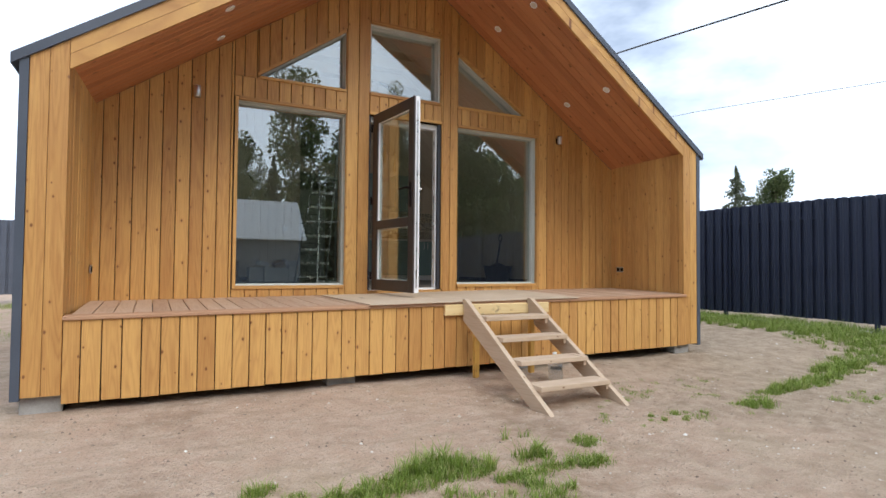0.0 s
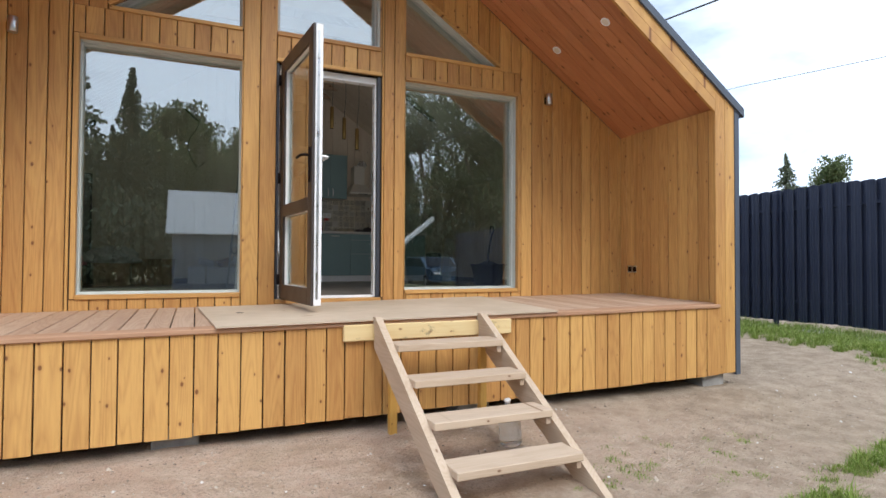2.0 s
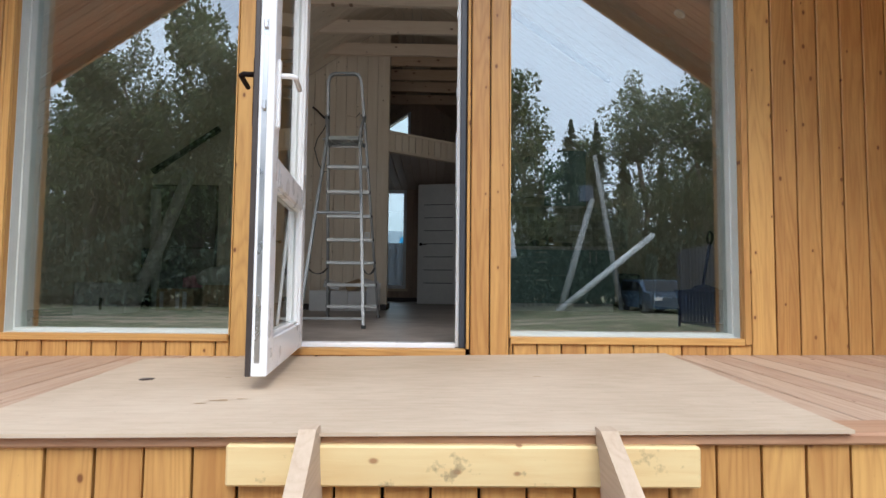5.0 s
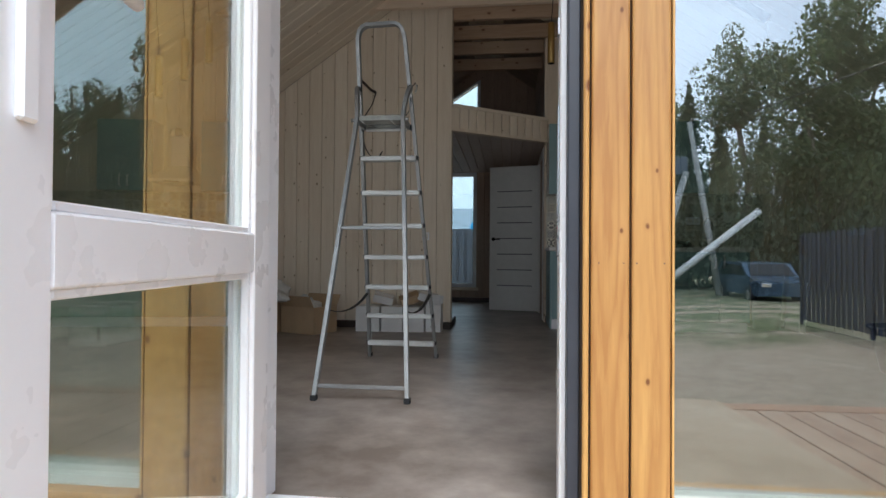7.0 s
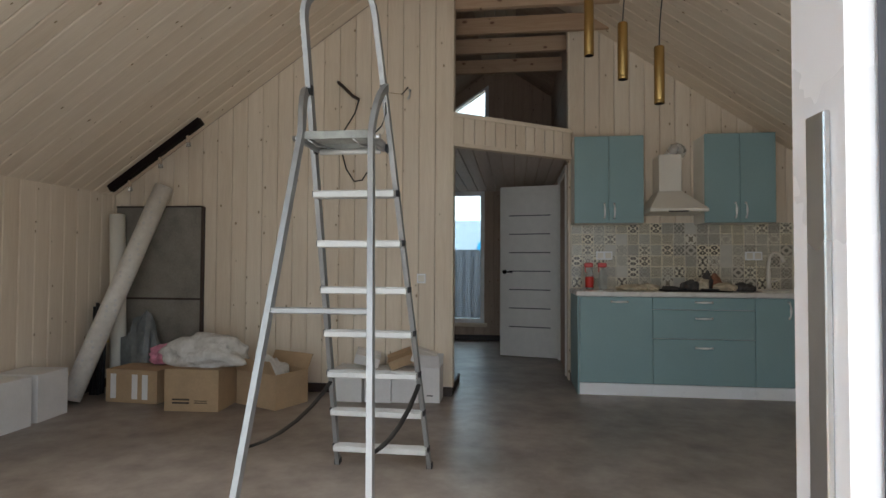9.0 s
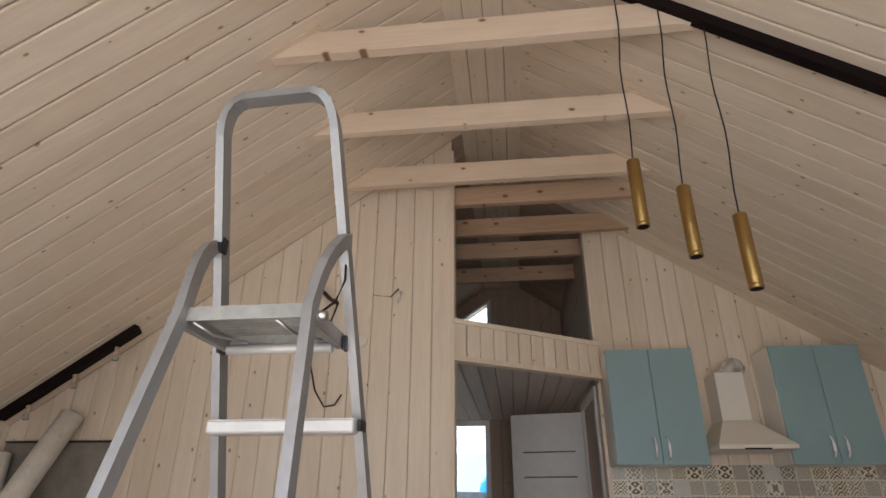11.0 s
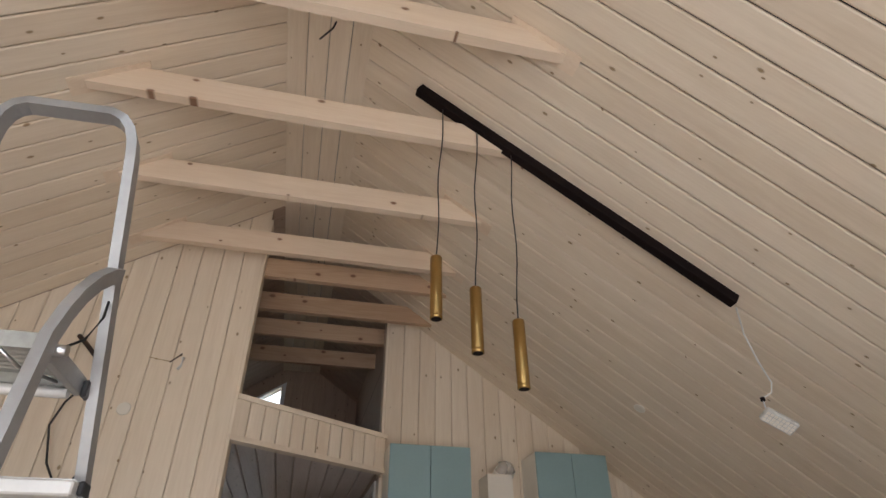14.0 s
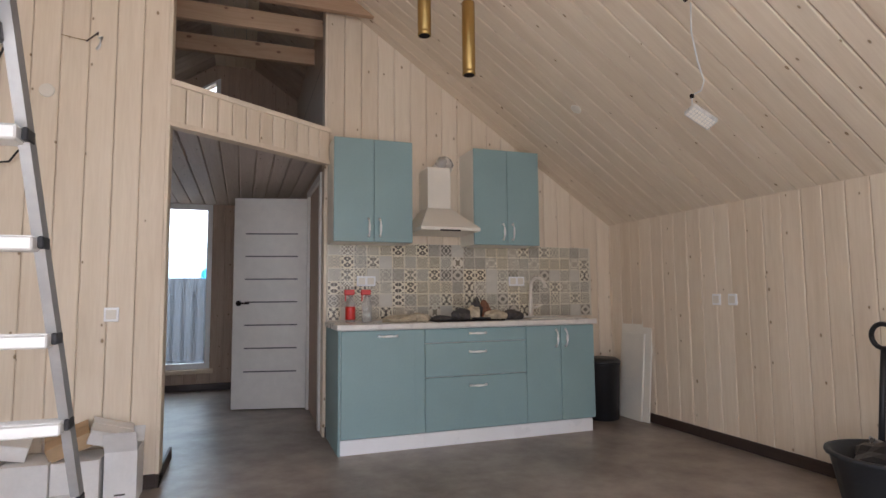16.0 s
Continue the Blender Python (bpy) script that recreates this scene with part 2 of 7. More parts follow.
col = n.mix(n.rng(rut, 0.50, 0.66, 0.0, 0.5), col, (0.36, 0.27, 0.175))
col = n.mix(n.rng(c, 0.52, 0.72, 0.0, 0.7), col, (0.22, 0.165, 0.12))
clod = n.add("ShaderNodeTexVoronoi", Vector=n.coords((1, 1, 1)), Scale=24.0)
cm_ = n.rng(n.noise(v, 1.7, 3), 0.45, 0.65, 0.0, 1.0)
dd = n.math("MULTIPLY", n.rng(clod.outputs["Distance"], 0.0, 0.35, 1.0, 0.0), cm_)
col = n.mix(n.math("MULTIPLY", dd, 0.45), col, (0.29, 0.215, 0.155))
east = n.add("ShaderNodeSeparateXYZ", Vector=v)
grey = n.rng(n.math("ADD", east.outputs[0], n.math("MULTIPLY", n.noise(v, 0.8, 5, 0.65), 6.0)), 2.4, 5.2, 0.0, 0.75)
col = n.mix(grey, col, n.ramp(n.math("ADD", n.math("MULTIPLY", b, 0.6), n.math("MULTIPLY", c, 0.4)), (0.36, (0.22, 0.17, 0.115)), (0.5, (0.41, 0.32, 0.225)), (0.62, (0.52, 0.42, 0.305))))
# beyond the yard the soil is overgrown, with two wheel tracks
far = n.add("ShaderNodeSeparateXYZ", Vector=v)
over = n.rng(n.math("ADD", far.outputs[1], n.math("MULTIPLY", a, 7.0)), -7.5, -5.0, 1.0, 0.0)
over = n.math("MULTIPLY", over, n.rng(n.noise(v, 1.3, 5, 0.6), 0.36, 0.52, 0.15, 1.0))
track = n.math("ABSOLUTE", n.math("SUBTRACT", n.math("ABSOLUTE", n.math("ADD", far.outputs[1], 15.5), 0.0), 0.8), 0.0)
over = n.math("MULTIPLY", over, n.rng(n.math("ADD", track, n.math("MULTIPLY", b, 0.3)), 0.32, 0.55, 0.1, 1.0))
col = n.mix(over, col, n.ramp(b, (0.35, (0.10, 0.115, 0.045)), (0.65, (0.19, 0.20, 0.085))))
n.bump(n.math("ADD", n.math("ADD", n.math("ADD", n.math("MULTIPLY", b, 0.9), n.math("MULTIPLY", c, 0.5)), n.math("MULTIPLY", dd, 0.4)), n.math("MULTIPLY", rut, 0.6)), 1.0, 0.05)
m_soil = n.done(col, 0.95)

# brown-grey vinyl floor with cloudy streaks
n = Nodes("vinyl_floor")
v = n.coords()
a, b, c = n.noise(v, 1.1, 5, 0.6), n.noise(v, 5.5, 5, 0.6), n.noise(v, 55, 3, 0.6)
f = n.math("ADD", n.math("ADD", n.math("MULTIPLY", a, 0.52), n.math("MULTIPLY", b, 0.44)), n.math("MULTIPLY", c, 0.04))
col = n.ramp(f, (0.36, (0.16, 0.127, 0.105)), (0.5, (0.265, 0.222, 0.192)), (0.64, (0.38, 0.325, 0.285)))
m_floor = n.done(col, 0.38)

# ---- mesh helpers ----
def bm_box(bm, x0, x1, y0, y1, z0, z1, bevel=0.0, m=None):
    vs = [bm.verts.new(p) for p in ((x0, y0, z0), (x1, y0, z0), (x1, y1, z0), (x0, y1, z0), (x0, y0, z1), (x1, y0, z1), (x1, y1, z1), (x0, y1, z1))]
    fs = [bm.faces.new([vs[i] for i in q]) for q in ((3, 2, 1, 0), (4, 5, 6, 7), (0, 1, 5, 4), (1, 2, 6, 5), (2, 3, 7, 6), (3, 0, 4, 7))]
    if bevel:
        es = list({e for f in fs for e in f.edges})
        r = bmesh.ops.bevel(bm, geom=es, offset=bevel, segments=1, affect="EDGES")
        vs = list({v for f in r["faces"] for v in f.verts} | {v for v in vs if v.is_valid})
    if m is not None:
        bmesh.ops.transform(bm, matrix=m, verts=[v for v in vs if v.is_valid])
    return vs


def bm_cyl(bm, p0, p1, r0, r1=None, seg=14, caps=True):
    p0, p1 = Vector(p0), Vector(p1)
    r1 = r0 if r1 is None else r1
    q = (p1 - p0).to_track_quat("Z", "Y")
    rings = []
    for p, r in ((p0, r0), (p1, r1)):
        rings.append([bm.verts.new(p + q @ Vector((r * math.cos(k * math.tau / seg), r * math.sin(k * math.tau / seg), 0))) for k in range(seg)])
    for k in range(seg):
        bm.faces.new((rings[0][k], rings[0][(k + 1) % seg], rings[1][(k + 1) % seg], rings[1][k])).smooth = True
    if caps:
        bm.faces.new(rings[0][::-1])
        bm.faces.new(rings[1])
    return rings[0] + rings[1]


def bm_tube(bm, pts, r, seg=10, flat=1.0, side=None, turn=0.0):
    """A tube along pts; flat squeezes it across one way, given by side."""
    pts = [Vector(p) for p in pts]
    rings = []
    up = Vector(side) if side else Vector((0.13, 0.31, 0.94))
    for i, p in enumerate(pts):
        d = (pts[min(i + 1, len(pts) - 1)] - pts[max(i - 1, 0)]).normalized()
        a = d.cross(up).normalized()
        b = a.cross(d).normalized()
        rad = r[i] if isinstance(r, (list, tuple)) else r
        rings.append([bm.verts.new(p + a * rad * math.cos((k + turn) * math.tau / seg) + b * rad * flat * math.sin((k + turn) * math.tau / seg)) for k in range(seg)])
    for i in range(len(rings) - 1):
        for k in range(seg):
            bm.faces.new((rings[i][k], rings[i][(k + 1) % seg], rings[i + 1][(k + 1) % seg], rings[i + 1][k])).smooth = True
    bm.faces.new(rings[0][::-1])
    bm.faces.new(rings[-1])


def bm_lathe(bm, profile, centre, seg=20):
    """profile: (radius, height) pairs."""
    cx, cy, cz = centre
    rings = [[bm.verts.new((cx + r * math.cos(k * math.tau / seg), cy + r * math.sin(k * math.tau / seg), cz + h)) for k in range(seg)] for r, h in profile]
    for i in range(len(rings) - 1):
        for k in range(seg):
            bm.faces.new((rings[i][k], rings[i][(k + 1) % seg], rings[i + 1][(k + 1) % seg], rings[i + 1][k])).smooth = True
    bm.faces.new(rings[0][::-1])
    bm.faces.new(rings[-1])


def bm_prism(bm, poly, fn, d0, d1):
    """Extrudes a flat outline from depth d0 to d1; fn maps (u, v, d) to the world."""
    a = [bm.verts.new(fn(u, v, d0)) for u, v in poly]
    b = [bm.verts.new(fn(u, v, d1)) for u, v in poly]
    bm.faces.new(a[::-1])
    bm.faces.new(b)
    for k in range(len(poly)):
        j = (k + 1) % len(poly)
        bm.faces.new((a[k], a[j], b[j], b[k]))


def mesh_of(name, bm, material):
    me = bpy.data.meshes.new(name)
    bmesh.ops.recalc_face_normals(bm, faces=bm.faces)
    bm.to_mesh(me)
    bm.free()
    if material:
        me.materials.append(material)
    return me


def part(name, bm, material, parent=None, label=""):
    ob = new(name, mesh_of(name, bm, material))
    if parent is not None:
        ob.parent = parent
    return tagged(ob, label)


def thing(name, label, category, at=(0, 0, 0), group="", kind=""):
    ob = new(name)
    ob.location = at
    ob.empty_display_size = 0.1
    return tagged(ob, label, category, group, kind)


def setting(name, bm, material, label, category):
    return tagged(part(name, bm, material), label, category, kind="structure")


def lin(a, b):
    """The straight line through points a and b."""
    return lambda u: a[1] + (b[1] - a[1]) * (u - a[0]) / (b[0] - a[0])


def board_mesh(name, quad, fn, t, c, material):
    """One board: quad is u0, u1, bottom at both, top at both; chamfered along its long edges. Depth runs outward."""
    u0, u1, b0, b1, t0, t1 = quad
    k = c / max(1e-4, u1 - u0)
    loops = []
    for (a0, a1), d in (((0, 1), 0.0), ((0, 1), t - c * 0.7), ((k, 1 - k), t)):
        w = u1 - u0
        loops.append([(u0 + a0 * w, b0 + (b1 - b0) * a0, d), (u0 + a1 * w, b0 + (b1 - b0) * a1, d), (u0 + a1 * w, t0 + (t1 - t0) * a1, d), (u0 + a0 * w, t0 + (t1 - t0) * a0, d)])
    verts = [tuple(fn(*p)) for lp in loops for p in lp]
    faces = [(3, 2, 1, 0), (8, 9, 10, 11)]
    for L in (0, 4):
        for i in range(4):
            j = (i + 1) % 4
            faces.append((L + i, L + j, L + 4 + j, L + 4 + i))
    me = bpy.data.meshes.new(name)
    me.from_pydata(verts, [], faces)
    me.materials.append(material)
    return me, verts, faces


def boards(u0, u1, low, high, fn, material, parent, pitch=0.122, t=0.02, c=0.005, gap=0.0075, name="board", joined=None, breaks=(), origin=None):
    """Fills u0..u1 with upright boards between the lines low(u) and high(u)."""
    count = max(1, round((u1 - u0) / pitch))
    cuts = [u0 + (u1 - u0) * i / count for i in range(count + 1)]
    if origin is not None:
        k0 = math.ceil((u0 - origin + 0.012) / pitch)
        cuts = [u0]
        while origin + k0 * pitch < u1 - 0.012:
            cuts.append(origin + k0 * pitch)
            k0 += 1
        cuts.append(u1)
    for i in range(len(cuts) - 1):
        a, b = cuts[i] + gap / 2, cuts[i + 1] - gap / 2
        spans = [(a, b)]
        for k in breaks:
            if a < k - 0.004 and k + 0.004 < b:
                spans = [(a, k), (k, b)]
        for a_, b_ in spans:
            q = (a_, b_, low(a_), low(b_), high(a_), high(b_))
            if min(q[4] - q[2], q[5] - q[3]) < -0.002 or max(q[4] - q[2], q[5] - q[3]) < 0.01:
                continue
            jit = random.uniform(-0.0015, 0.0015)
            f = (lambda u, v, d, j=jit: fn(u, v, d + j)) if joined is None else fn
            me, vs, fs = board_mesh(name, q, f, t, c, material)
            if joined is None:
                new(name, me).parent = parent
            else:
                base = len(joined[0])
                joined[0].extend(vs)
                joined[1].extend(tuple(base + k for k in g) for g in fs)
                bpy.data.meshes.remove(me)


def joined_object(name, joined, material, label, category, kind="structure"):
    me = bpy.data.meshes.new(name)
    me.from_pydata(joined[0], [], joined[1])
    me.materials.append(material)
    return tagged(new(name, me), label, category, kind=kind)


# ---- plan of the house ----
XR = -0.485                       # ridge
S = 0.69                          # roof slope
YF = -1.44                        # front of the porch
ZD, ZF = 0.815, 0.855             # deck, floor
HPW, HP, HT = 3.245, 3.345, 3.43     # half widths: porch west and east, house
XG, HM = -0.55, 3.53              # middle of the front gable, half width of the metal skin
XL, XW = XR - 3.345, XR + 3.345   # room walls
YK, YP, YB = 5.10, 4.30, 7.80     # kitchen wall, partition, back wall
PXR, KXL = -0.79, 0.25            # edges of the gap between partition and kitchen wall


def ceil_z(x):
    return 4.855 - S * abs(x - XR)


def porch_z(x):
    """Underside of the porch soffit."""
    return 4.93 - S * abs(x - XR)


def deck_z(x, y):
    """The deck falls a little to the west and to its front."""
    return ZD + 0.009 * (x - XR) + 0.012 * (y + 0.72) / 0.72


def step_up(v):
    """A smooth step from 0 to 1."""
    return 1 / (1 + math.exp(-max(-30.0, min(30.0, v))))


def ground_z(x, y):
    z = 0.10 * step_up((y + 1.95) * 4.0) * min(1.0, max(0.0, (9.5 - abs(x)) / 5))
    z += 0.20 * step_up((x - 4.4) * 1.6) * step_up((30 - abs(y)) * 0.3)
    z -= 0.07 * step_up(-(y + 4.0) * 1.3)
    near = max(0.0, 1 - math.hypot(x, y + 3) / 30)
    z += near * (0.03 * noise.noise((x * 0.5, y * 0.5, 3.1)) + 0.016 * noise.noise((x * 2.3, y * 2.3, 7.7)) + 0.010 * noise.noise((x * 5.1, y * 5.1, 2.2)))
    return z


# ---- ground ----
def grid_line(fine0, fine1, step, far):
    out, x, s = [], fine0, step
    while x < fine1 + 1e-6:
        out.append(x)
        x += step
    lo, s = fine0, step
    while lo > -far:
        s *= 1.35
        lo -= s
        out.insert(0, lo)
    hi, s = out[-1], step
    while hi < far:
        s *= 1.35
        hi += s
        out.append(hi)
    return out


gx, gy = grid_line(-6.0, 7.0, 0.06, 900), grid_line(-6.4, 1.5, 0.06, 900)
gv = [(x, y, ground_z(x, y)) for y in gy for x in gx]
gw = len(gx)
gf = [(j * gw + i, j * gw + i + 1, (j + 1) * gw + i + 1, (j + 1) * gw + i) for j in range(len(gy) - 1) for i in range(gw - 1)]
gme = bpy.data.meshes.new("ground")
gme.from_pydata(gv, [], gf)
gme.materials.append(m_soil)
for p in gme.polygons:
    p.use_smooth = True
tagged(new("ground", gme), "bare sandy soil with sparse tufts of grass", "ground", kind="structure")

# ---- front wall ----
OPEN = {"LW": (-2.44, -1.24, 0.925, 2.925), "RW": (0.232, 1.49, 0.925, 2.95), "D": (-0.96, 0.0, 0.865, 2.955), "CW": (-0.965, -0.005, 3.215, 4.06)}
LT = ((-2.235, 3.205), (-1.25, 3.205), (-1.25, 3.885))
RT = ((0.24, 3.215), (1.275, 3.215), (0.24, 3.885))
front = lambda u, v, d: (u, 0.02 - d, v)
bm = bmesh.new()
core = lambda u, v, d: (u, d, v)
D0, D1 = 0.021, 0.19
top = lambda u: porch_z(u)
# upright strips between and beside the openings, then the bands above and below them
for a, b in ((XR - 3.43, -2.44), (-1.24, -0.96), (0.0, 0.232), (1.49, XR + 3.43)):
    bm_prism(bm, [(a, 0.2), (b, 0.2), (b, top(b)), (a, top(a))], core, D0, D1)
bm_prism(bm, [(-2.44, 0.2), (-1.24, 0.2), (-1.24, 0.925), (-2.44, 0.925)], core, D0, D1)
bm_prism(bm, [(0.232, 0.2), (1.49, 0.2), (1.49, 0.925), (0.232, 0.925)], core, D0, D1)
bm_prism(bm, [(-0.96, 0.2), (0.0, 0.2), (0.0, 0.85), (-0.96, 0.85)], core, D0, D1)
bm_prism(bm, [(-2.44, 2.925), (-1.24, 2.925), (-1.24, 3.205), (-2.235, 3.205), (-2.44, 3.205)], core, D0, D1)
bm_prism(bm, [(-2.44, 3.205), (-2.235, 3.205), (-1.25, 3.885), (-1.24, 3.89), (-1.24, top(-1.24)), (-2.44, top(-2.44))], core, D0, D1)
bm_prism(bm, [(0.232, 2.95), (1.49, 2.95), (1.49, 3.215), (0.232, 3.215)], core, D0, D1)
bm_prism(bm, [(1.49, 3.215), (1.49, top(1.49)), (0.232, top(0.232)), (0.232, 3.895), (1.275, 3.215)], core, D0, D1)
bm_prism(bm, [(-0.96, 2.955), (0.0, 2.955), (0.0, 3.215), (-0.96, 3.215)], core, D0, D1)
bm_prism(bm, [(-0.96, 4.06), (0.0, 4.06), (0.0, top(0.0)), (XR, top(XR)), (-0.96, top(-0.96))], core, D0, D1)
wall_front = setting("wall_front", bm, m_wallcore, "front wall clad in amber-stained vertical larch boards", "wall")
zero = lambda z: (lambda u: z)
B = dict(material=m_stain["z"], parent=wall_front, breaks=(XR,))
G = dict(pitch=0.1287, **B)
boards(XR - HPW - 0.012, -2.48, zero(ZD - 0.05), porch_z, front, origin=-2.637, **G)
boards(-2.48, -1.24, zero(ZD - 0.05), zero(0.895), front, origin=-2.47, **G)
boards(-2.48, -1.24, zero(2.96), zero(3.175), front, origin=-2.40, **G)
boards(-2.48, -2.235, zero(3.178), porch_z, front, origin=-2.508, **G)
boards(-2.235, -1.24, lin((-2.235, 3.245), (-1.24, 3.93)), porch_z, front, origin=-2.508, **G)
boards(-1.24, -0.96, zero(ZD - 0.05), porch_z, front, pitch=0.14, **B)
boards(-0.96, 0.0, zero(2.985), zero(3.19), front, **B)
boards(-0.96, 0.0, zero(4.09), porch_z, front, **B)
boards(0.022, 0.232, zero(ZD - 0.05), porch_z, front, pitch=0.105, **B)
boards(0.0, 0.022, zero(ZD + 0.05), zero(2.98), lambda u, v, d: (u, 0.012 - d, v), pitch=0.022, **B)
boards(0.0, 0.022, zero(2.985), porch_z, front, pitch=0.022, **B)
boards(0.232, 1.53, zero(ZD - 0.05), zero(0.895), front, origin=0.252, **G)
boards(0.232, 1.53, zero(2.985), zero(3.185), front, origin=0.292, **G)
boards(1.275, 1.53, zero(3.188), porch_z, front, origin=0.252, **G)
boards(0.232, 1.275, lin((0.232, 3.937), (1.275, 3.255)), porch_z, front, origin=0.252, **G)
boards(1.53, XR + HP + 0.012, zero(ZD - 0.05), porch_z, front, origin=0.252, **G)

for x in (0.045, 0.108, 0.142, 0.212):
    bm = bmesh.new()
    bm_cyl(bm, (x, 0.003, 1.605), (x, -0.0025, 1.605), 0.0018, seg=8)
    part("nail", bm, m_seal, wall_front)

# reveals and sills round the openings
for nm, (x0, x1, z0, z1) in OPEN.items():
    if nm == "D":
        bm = bmesh.new()
        bm_box(bm, x0, x1, -0.025, 0.06, ZD + 0.012, 0.863, 0.004)
        part("door_sill", bm, m_stain_x, wall_front)
        bm = bmesh.new()
        bm_box(bm, x0, x1, -0.012, 0.07, z1, z1 + 0.03, 0.003)
        part("reveal", bm, m_stain_x, wall_front)
        continue
    bm = bmesh.new()
    bm_box(bm, x0, x0 + 0.006, 0.001, 0.033, z0, z1)
    part("reveal", bm, m_stain["z"], wall_front)
    bm = bmesh.new()
    bm_box(bm, x1 - 0.006, x1, 0.001, 0.033, z0, z1)
    part("reveal", bm, m_stain["z"], wall_front)
    for a, b, c_, d_, mt, use in ((x0 - 0.03, x0 + 0.004, z0 - 0.026, z1 + 0.026, m_stain["z"], nm == "LW"), (x1 - 0.004, x1 + 0.03, z0 - 0.026, z1 + 0.026, m_stain["z"], nm == "RW"),
                                  (x0 + 0.006, x1 - 0.006, z1 - 0.005, z1 + 0.03, m_stain_x, True), (x0 + 0.006, x1 - 0.006, z0 - 0.03, z0 + 0.005, m_stain_x, True)):
        if not use:
            continue
        bm = bmesh.new()
        deep = 0.0005 if mt is m_stain["z"] else 0.033
        bm_box(bm, a, b, -0.016, deep, c_, d_, 0.002)
        part("reveal", bm, mt, wall_front)
for tri in (LT, RT):
    for i in range(3):
        (a, za), (b, zb) = tri[i], tri[(i + 1) % 3]
        dx, dz = b - a, zb - za
        ln = math.hypot(dx, dz)
        nx, nz = dz / ln, -dx / ln
        cx, cz = sum(p[0] for p in tri) / 3, sum(p[1] for p in tri) / 3
        if nx * (a - cx) + nz * (za - cz) < 0:
            nx, nz = -nx, -nz
        bm = bmesh.new()
        if abs(dx) < 0.01:
            q = 0.008 if nx > 0 else -0.008
            bm_box(bm, min(a, a + q), max(a, a + q), 0.001, 0.033, min(za, zb), max(za, zb))
            part("reveal", bm, m_stain["z"], wall_front)
            continue
        w = 0.03
        bm_prism(bm, [(a, za), (b, zb), (b + nx * w, zb + nz * w), (a + nx * w, za + nz * w)], core, -0.016, 0.033)
        part("reveal", bm, m_stain_x, wall_front)


def grown(poly, by):
    """A convex outline (anticlockwise) moved outward."""
    out, k = [], len(poly)
    for i in range(k):
        a, p, b = Vector(poly[i - 1]), Vector(poly[i]), Vector(poly[(i + 1) % k])
        d1, d2 = (p - a).normalized(), (b - p).normalized()
        n1, n2 = Vector((d1.y, -d1.x)), Vector((d2.y, -d2.x))
        out.append(tuple(p + (n1 + n2) / (1 + n1.dot(n2)) * by))
    return out


def window(name, poly, label, y0=0.034, fr=0.06):
    """A fixed white window: frame bars round a convex outline, and one pane."""
    th = thing(name, label, "window", kind="structure")
    cx, cz = sum(p[0] for p in poly) / len(poly), sum(p[1] for p in poly) / len(poly)
    k = len(poly)
    inner = []
    for i in range(k):
        a, p, b = Vector(poly[i - 1]), Vector(poly[i]), Vector(poly[(i + 1) % k])
        d1, d2 = (p - a).normalized(), (b - p).normalized()
        n1, n2 = Vector((-d1.y, d1.x)), Vector((-d2.y, d2.x))
        bis = (n1 + n2) / (1 + n1.dot(n2))
        inner.append(p + bis * fr)
    for i in range(k):
        j = (i + 1) % k
        bm = bmesh.new()
        bm_prism(bm, [poly[i], poly[j], tuple(inner[j]), tuple(inner[i])], core, y0, y0 + 0.06)
        bm_prism(bm, [poly[i], poly[j], tuple(inner[j] * 0.985 + Vector((cx, cz)) * 0.015), tuple(inner[i] * 0.985 + Vector((cx, cz)) * 0.015)], core, y0 + 0.0605, y0 + 0.15)
        part("window_frame", bm, m_winframe, th)
    bm = bmesh.new()
    ex = [Vector(p) * 0.02 + q * 0.98 for p, q in zip(poly, inner)]
    bm_prism(bm, [tuple(p) for p in ex], core, y0 + 0.105, y0 + 0.111)
    g = part("pane", bm, m_glass, th)
    g.visible_shadow = False
    return th


def rect(x0, x1, z0, z1):
    return [(x0, z0), (x1, z0), (x1, z1), (x0, z1)]


window("window_1", grown(rect(*OPEN["LW"]), 0.052), "tall fixed window with a pale grey frame and reflecting glass")
window("window_2", grown(rect(*OPEN["RW"]), 0.052), "tall fixed window with a pale grey frame and reflecting glass")
window("window_3", grown(rect(*OPEN["CW"]), 0.03), "square fixed window above the glazed door")
window("window_4", grown(list(LT), 0.052), "triangular gable window with a pale grey frame")
window("window_5", grown(list(RT), 0.052), "triangular gable window with a pale grey frame")

# ---- porch: side walls, soffit, front trim, deck and skirt ----
for sgn, nm, hw_ in ((-1, "wall_porch_west", HPW), (1, "wall_porch_east", HP)):
    xi, xo = XR + sgn * (hw_ + 0.09), XG + sgn * 3.47
    bm = bmesh.new()
    bm_box(bm, min(xi, xo), max(xi, xo), YF + 0.025, 0.02, 0.25, porch_z(XR + HP) + 0.02)
    w = setting(nm, bm, m_wallcore, "porch side wall of amber-stained vertical boards", "wall")
    fn = (lambda u, v, d, s_=sgn, h_=hw_: (XR + s_ * (h_ + 0.02 - d) + 0.045 * u, u, v))
    boards(YF + 0.03, 0.0, zero(ZD - 0.06), zero(porch_z(XR + hw_) + 0.01), fn, m_stain["e"], w, pitch=0.129, origin=-0.096)
soff = ([], [])
for sgn in (-1, 1):
    fn = (lambda u, v, d, s_=sgn: (XR + s_ * v, u, porch_z(XR + v) + 0.02 - d))
    boards(YF + 0.03, 0.0, zero(0.0), zero(HP + 0.02), fn, m_soffit, None, joined=soff, pitch=0.129)
